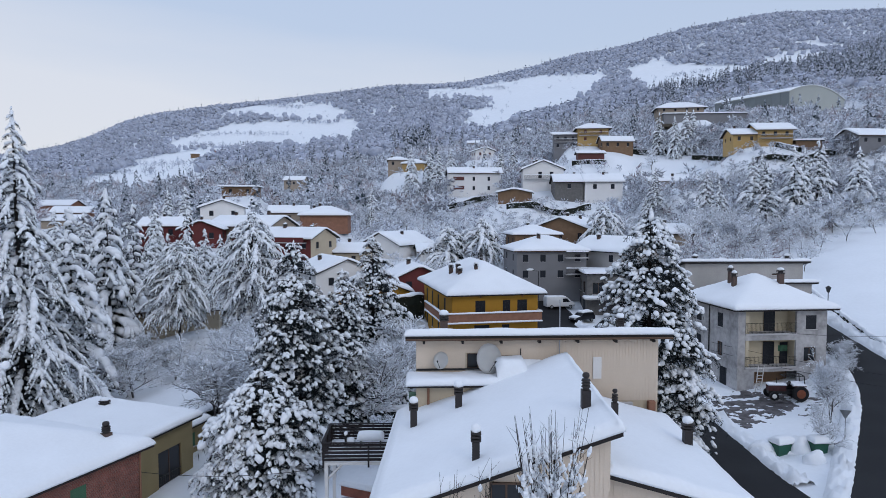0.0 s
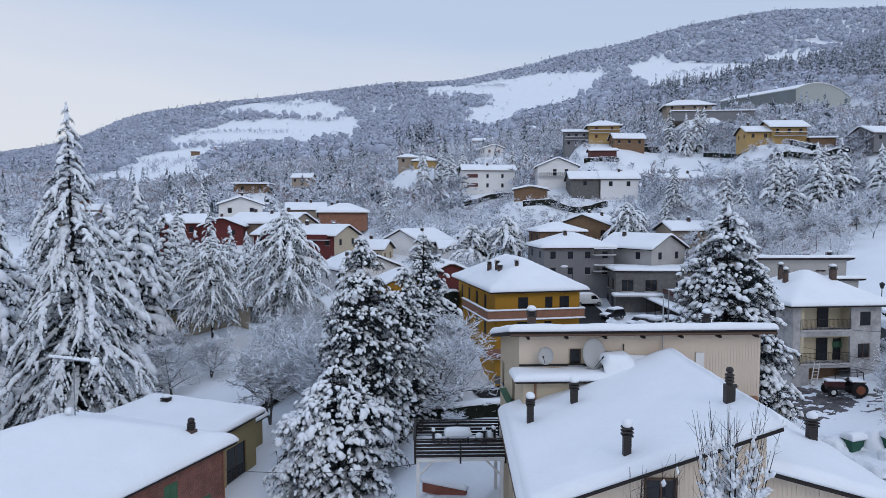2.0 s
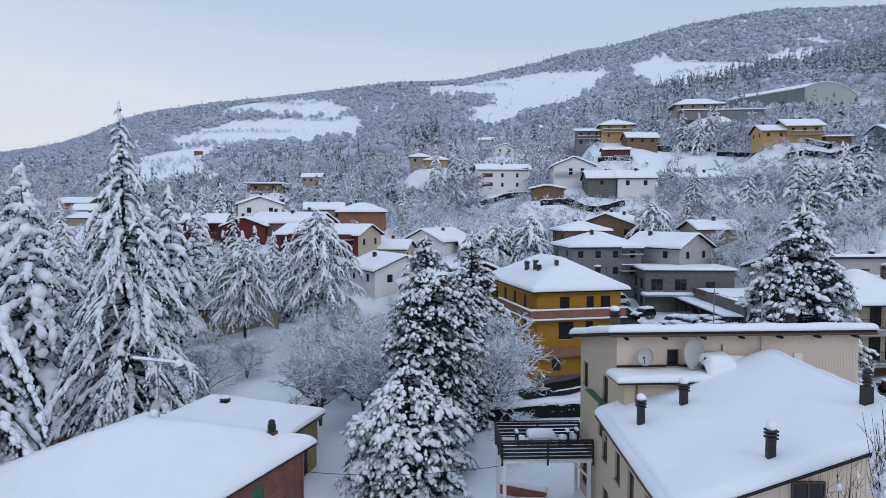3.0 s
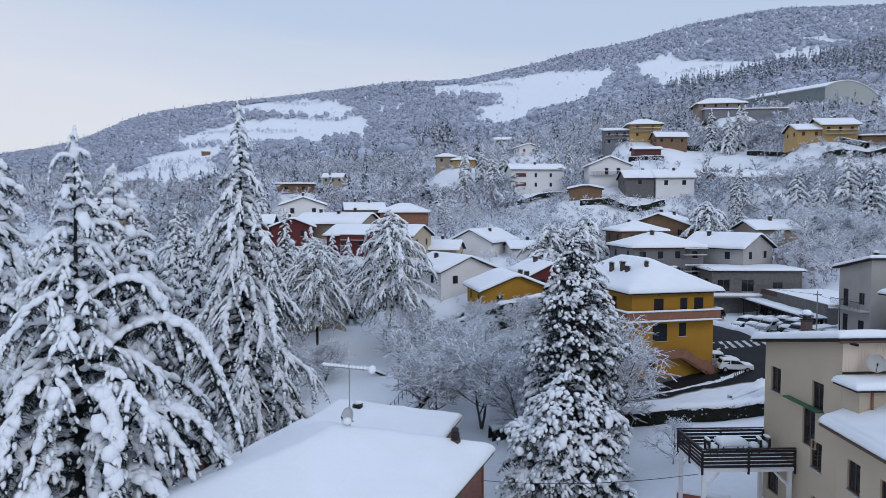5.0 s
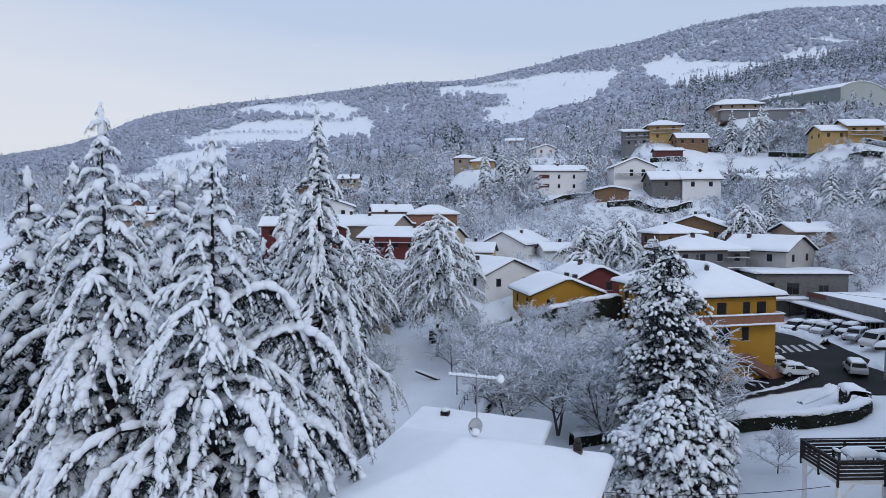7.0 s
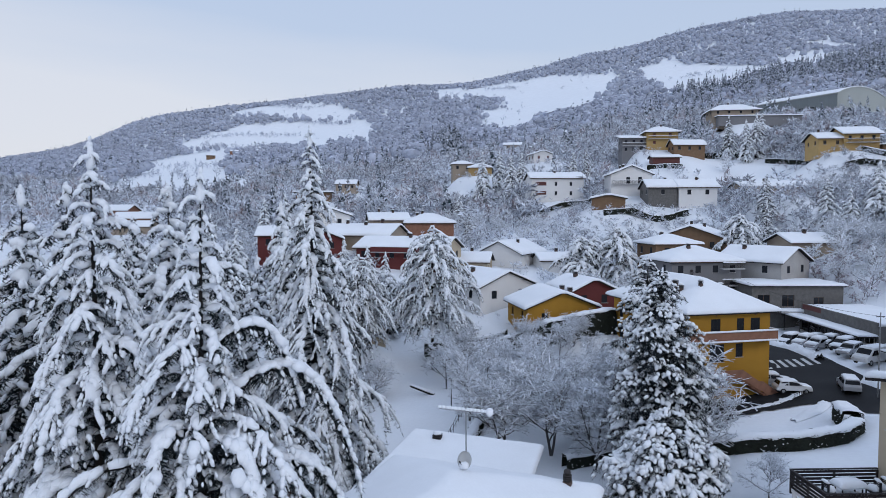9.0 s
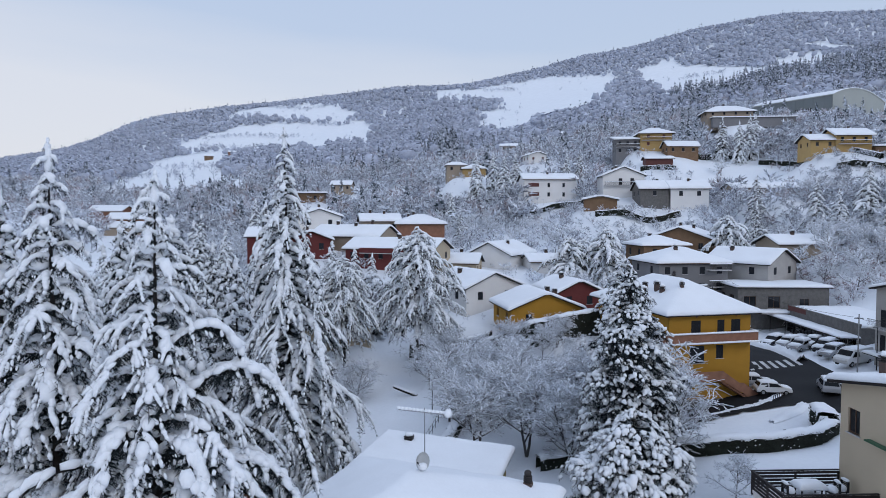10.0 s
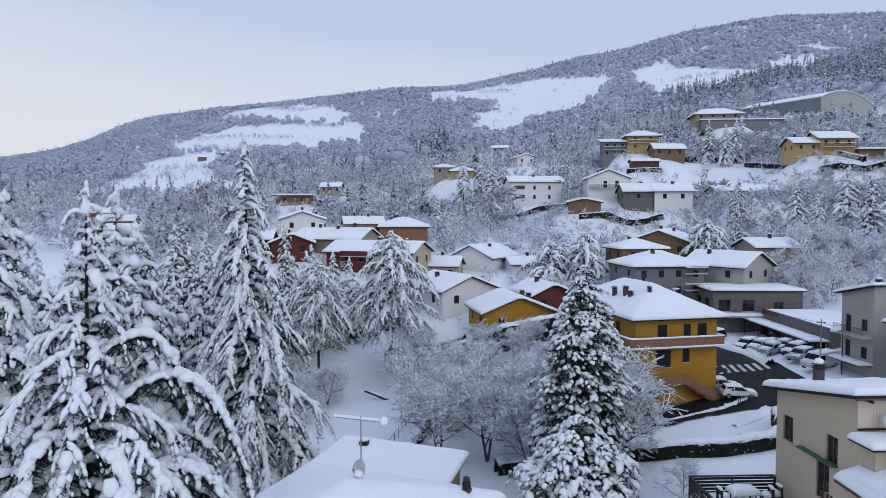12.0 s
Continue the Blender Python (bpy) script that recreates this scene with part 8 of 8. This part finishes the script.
def waste_bin(x, y, rot, w):
    t = thing("waste_container", "green wheeled waste container heaped with snow", "bin", pose(x, y, gz(x, y) - 0.4, 0, 0, rot), "waste containers")
    b = box(-w / 2, w / 2, -0.45, 0.45, 0.15, 1.15, 0.05)
    for v in b.verts:
        if v.co.z < 0.6:
            v.co.x *= 0.85
            v.co.y *= 0.85
    part("body", b, BIN_GREEN, t)
    part("lid", box(-w / 2 - 0.04, w / 2 + 0.04, -0.5, 0.5, 1.15, 1.25, 0.03), BIN_GREEN, t)
    for x_ in (-w * 0.32, w * 0.32):
        part("wheel", add_tube(bmesh.new(), (x_, -0.3, 0.1), (x_ + 0.06, -0.3, 0.1), 0.1, 0.1, 10), TYRE, t)
    snow_sheet("lid_snow", -w / 2, w / 2, -0.48, 0.48, lambda X, Y: 1.25 + 0 * X, 0.38, t, 0.2, seed=x)


waste_bin(25.0, 46.6, 18, 1.5)
waste_bin(27.2, 45.9, 6, 1.1)
for k, (x, y, r) in enumerate(((25.6, 47.6, 1.7), (27.0, 46.9, 1.3), (24.0, 47.2, 1.2), (28.2, 46.8, 1.1), (26.2, 44.4, 0.8), (26.2, 46.4, 0.8))):
    tagged(part("snow_mound", add_blob(bmesh.new(), x, y, gz(x, y), r, r * 0.8, 1.25 if k == 5 else 0.75, 0.35, k + 4, 3), SNOW, smooth=True), "mound of shovelled snow by the bins", "snow", "snow mounds")


def street_sign(x, y, h):
    t = thing("road_sign", "give-way road sign seen from behind on a pole", "road sign", pose(x, y, gz(x, y), 0, 0, 160))
    part("pole", add_tube(bmesh.new(), (0, 0, -0.3), (0, 0, h), 0.03), STEEL, t)
    b = bmesh.new()
    f = b.faces.new([b.verts.new(q) for q in ((-0.4, -0.04, h + 0.1), (0.4, -0.04, h + 0.1), (0, -0.04, h - 0.6))])
    bmesh.ops.solidify(b, geom=[f], thickness=0.02)
    part("plate", b, STEEL, t)


street_sign(29.6, 46.6, 2.6)


def street_lamp(x, y, h, label, rot=0.0, z=None):
    t = thing("street_lamp", label, "street lamp", pose(x, y, gz(x, y) if z is None else z, 0, 0, rot), "street lamps")
    part("pole", add_tube(bmesh.new(), (0, 0, -0.4), (0, 0, h), 0.07, 0.05), IRON, t)
    part("arm", add_tube(bmesh.new(), (0, 0, h), (-1.2, 0, h + 0.1), 0.035), IRON, t)
    hd = part("lamp_head", add_blob(bmesh.new(), -1.3, 0, h + 0.1, 0.45, 0.16, 0.09, 0), PALE_EAVE, t, smooth=True)
    part("snow_cap", add_blob(bmesh.new(), -1.25, 0, h + 0.25, 0.55, 0.22, 0.16, 0.2, x), SNOW, hd, smooth=True)


street_lamp(14.3, 96.0, 9.0, "tall street lamp with snow on its head")
street_lamp(27.3, 79.3, 5.2, "street lamp with snow hat at the shop", 20)
street_lamp(-26.5, 78.5, 4.2, "low park lamp on a dark pole", 90)


def utility_pole(x, y, h, z=None):
    t = thing("utility_pole", "thin steel utility pole with crossarm", "pole", pose(x, y, gz(x, y) if z is None else z), "utility poles")
    part("pole", add_tube(bmesh.new(), (0, 0, -0.5), (0, 0, h), 0.09, 0.06), STEEL, t)
    part("crossarm", box(-0.5, 0.5, -0.04, 0.04, h - 0.5, h - 0.42), IRON, t)


utility_pole(20.2, 72.0, 9.5)


def cable(a, b_, sag, label, r=0.018):
    c = bmesh.new()
    a, b_ = Vector(a), Vector(b_)
    pts = []
    for k in range(17):
        s = k / 16
        p = a.lerp(b_, s)
        pts.append(p - Vector((0, 0, 4 * sag * s * (1 - s))))
    side = (b_ - a).cross(Vector((0, 0, 1))).normalized()
    rings = [[c.verts.new(p + side * r * math.cos(w) + Vector((0, 0, r * math.sin(w)))) for w in (0, 1.26, 2.51, 3.77, 5.03)] for p in pts]
    for u, v in zip(rings, rings[1:]):
        for k in range(5):
            c.faces.new((u[k], u[(k + 1) % 5], v[(k + 1) % 5], v[k]))
    return tagged(part("overhead_cable", c, IRON), label, "cable", "overhead cables")


cable((-20.9, 41.0, 2.0), (-6.7, 37.4, 3.6), 0.5, "thin wire with snow between house and deck")
cable((31.4, 61.0, 7.4), (52, 58, 8.5), 0.7, "thin overhead cable beside the grey house")
cable((26.5, 63.0, 6.0), (50, 47, 5.2), 0.9, "thin overhead cable across the yard")
cable((26.5, 63.0, 5.2), (50, 45, 4.4), 1.0, "thin overhead cable across the yard")
cable((20.2, 72.0, gz(20.2, 72) + 9.1), (24.5, 112, 9.0), 0.8, "thin overhead cable along the street")
cable((20.2, 72.0, gz(20.2, 72) + 9.1), (28.8, 80.0, 8.0), 0.4, "thin overhead cable to the block")


# ---------------------------------------------------------------- park and gardens
def swing_frame(x, y, rot):
    t = thing("swing_frame", "steel playground swing frame in the snow", "swing", pose(x, y, gz(x, y), 0, 0, rot))
    for s in (-1.6, 1.6):
        for o in (-0.8, 0.8):
            part("leg", add_tube(bmesh.new(), (s, o, -0.1), (s, 0, 2.3), 0.04), IRON, t)
    part("crossbar", add_tube(bmesh.new(), (-1.8, 0, 2.3), (1.8, 0, 2.3), 0.045), IRON, t)
    for s in (-0.8, 0.8):
        sw = part("swing_seat", box(s - 0.25, s + 0.25, -0.1, 0.1, 0.5, 0.55), IRON, t)
        for o in (-0.22, 0.22):
            part("chain", add_tube(bmesh.new(), (s + o, 0, 0.55), (s + o, 0, 2.3), 0.012, 0.012, 4), IRON, sw)


swing_frame(-43.5, 89.0, 30)


def fence(label, pts, h=1.1, gap=1.6, mat=IRON, rails=2):
    p = np.array(pts, float)
    seg = np.r_[0, np.cumsum(np.linalg.norm(np.diff(p, axis=0), axis=1))]
    s = np.linspace(0, seg[-1], max(2, int(seg[-1] / gap) + 1))
    q = [Vector((float(a), float(b_), gz(a, b_))) for a, b_ in zip(np.interp(s, seg, p[:, 0]), np.interp(s, seg, p[:, 1]))]
    t = thing("fence", label, "fence")
    for a in q:
        part("post", add_tube(bmesh.new(), a + Vector((0, 0, -0.2)), a + Vector((0, 0, h)), 0.03, 0.03, 6), mat, t)
    for a, b_ in zip(q, q[1:]):
        for k in range(rails):
            z = h * (1 - 0.5 * k) - 0.05
            part("rail", add_tube(bmesh.new(), a + Vector((0, 0, z)), b_ + Vector((0, 0, z)), 0.022, 0.022, 5), mat, t)


fence("thin iron fence along the park path", [(-28.4, 58), (-27.4, 66), (-25.8, 74), (-24.6, 79)])
fence("thin iron fence at the park corner", [(-25.8, 74.5), (-22.4, 74.2)])
hedge("low dark stone bank capped with snow along the lane", [(53, 93), (50.4, 83), (47.2, 70), (45.6, 62)], 0.5, 0.55, seed=9, snow=0.3, n_per=40)
fence("stair railing by the yellow house corner", [(12.6, 74.9), (13.4, 75.2), (14.2, 75.5)], 0.8, 0.25, DARK_WOOD)


def fallen_trunk(x, y, rot, ln):
    t = thing("leaning_trunk", "dark leaning trunk capped with snow in the park", "trunk", pose(x, y, gz(x, y), 0, 0, rot))
    part("trunk", add_tube(bmesh.new(), (-ln / 2, 0, 1.2), (ln / 2, 0, 0.1), 0.20, 0.24, 10), BARK, t)
    b = add_tube(bmesh.new(), (-ln / 2, 0, 1.34), (ln / 2, 0, 0.26), 0.19, 0.22, 12)
    part("snow_cap", b, SNOW, t, smooth=True)


fallen_trunk(-30.2, 86.5, -10, 3.2)


def clotted_shrub(label, x, y, z0, fork, spread, top, stems, clots, seed):
    """Young tree of upright twigs with clots of snow caught in its forks."""
    rng = random.Random(seed)
    t = thing("sapling", label, "sapling", pose(x, y, z0))
    part("trunk", add_tube(bmesh.new(), (0, 0, -0.3), (0, 0, fork), 0.09, 0.05, 7), BARK, t)
    tw, sn = bmesh.new(), bmesh.new()
    for k in range(stems):
        a, rr = rng.uniform(0, 6.28), spread * rng.uniform(0.15, 1.0) ** 0.7
        p = Vector((0, 0, fork - rng.uniform(0, 1.2)))
        tip = Vector((math.cos(a) * rr, math.sin(a) * rr, rng.uniform(0.45, 1.0) * (top - fork) + fork))
        mid = p.lerp(tip, 0.45) + Vector((math.cos(a) * 0.22 * rr, math.sin(a) * 0.22 * rr, -0.1))
        pts = [p, mid, tip]
        for q, e, r0, r1 in ((p, mid, 0.022, 0.014), (mid, tip, 0.014, 0.005)):
            add_tube(tw, q, e, r0, r1, 4)
        for j in range(4):
            o = mid.lerp(tip, rng.uniform(0, 0.8))
            add_tube(tw, o, o + Vector((rng.uniform(-0.35, 0.35), rng.uniform(-0.35, 0.35), rng.uniform(0.15, 0.6))), 0.008, 0.003, 3)
        for j in range(clots):
            s = rng.betavariate(1.5, 2.2)
            o = p.lerp(mid, s / 0.5) if s < 0.5 else mid.lerp(tip, (s - 0.5) / 0.5)
            d = ((mid - p) if s < 0.5 else (tip - mid)).normalized() + Vector((rng.gauss(0, 0.35), rng.gauss(0, 0.35), rng.gauss(0, 0.2)))
            g = rng.uniform(0.035, 0.12) * (1.3 - 0.9 * s)
            e = o + d.normalized() * rng.uniform(0.12, 0.4)
            add_tube(sn, o, o.lerp(e, 0.5) + Vector((rng.gauss(0, 0.03), rng.gauss(0, 0.03), 0)), g * 0.5, g, 6)
            add_tube(sn, o.lerp(e, 0.5), e, g * 1.05, g * 0.3, 6)
    tagged(part("branchwork", tw, BARK, t), kind="stuff")
    tagged(part("snow_load", sn, TREE_SNOW, t, smooth=True), kind="stuff")


clotted_shrub("leafless young tree with clots of snow before the gable", 3.3, 19.0, gz(3.3, 19.0), 9.0 - gz(3.3, 19.0), 1.25, 12.7 - gz(3.3, 19.0), 44, 15, 3)
clotted_shrub("thin bare sapling holding one clot of snow", 1.25, 18.6, gz(1.25, 18.6), 9.2 - gz(1.25, 18.6), 0.35, 11.6 - gz(1.25, 18.6), 7, 3, 4)
clotted_shrub("thin bare sapling before the gable", 0.2, 18.4, gz(0.2, 18.4), 9.0 - gz(0.2, 18.4), 0.5, 11.2 - gz(0.2, 18.4), 8, 0, 5)
for x, y, s, q in ((31.2, 51.0, 0.78, 0.55), (27.6, 46.0, 0.5, 0.7), (32.6, 53.0, 0.5, 0.7), (36.4, 58.5, 0.45, 0.9), (-4.8, 46.5, 0.45, 1.0), (40, 64, 0.4, 1.0)):
    plant_broadleaf("small garden tree thick with frost", BARE[crng.randrange(4)], x, y, s, crng.uniform(0, 360), group="small garden trees", flat=q)
for k, (x, y) in enumerate(((61, 109), (67, 114), (74, 118), (82, 122), (90, 128), (58, 103), (99, 133), (70, 121), (86, 130), (63, 117))):
    plant_broadleaf("bare orchard tree in the snowy field", BARE_MID[k % 5], x, y, 0.6 + 0.05 * (k % 4), k * 50.0, group="field edge trees")
plant_broadleaf("lone bare tree in the small snowy field", BARE_MID[1], 76, 236, 1.1, 40, group="field edge trees")


def russet_shrub(x, y, h):
    """A young beech that has kept its brown leaves."""
    rng = np.random.default_rng(7)
    t = thing("beech_shrub", "young beech with withered russet leaves under the cedar", "shrub", pose(x, y, gz(x, y)))
    part("trunk", add_tube(bmesh.new(), (0, 0, -0.3), (0, 0, h * 0.8), 0.10, 0.03, 7), BARK, t)
    n = 420
    d = rng.normal(0, 1, (n, 3))
    d /= np.linalg.norm(d, axis=1, keepdims=True)
    p = d * [h * 0.27, h * 0.27, h * 0.30] * rng.uniform(0.4, 1.0, (n, 1)) ** 0.5 + [0, 0, h * 0.66]
    v, f = stamp(spray_template(rng, 8, 0.8, 0.10), p, d - [0, 0, 0.3], np.full((n, 3), 0.42), rng)
    tagged(attach("leaves", mesh_from("leaves", v, f, RUSSET), t), kind="stuff")


russet_shrub(-40.4, 50.5, 4.6)
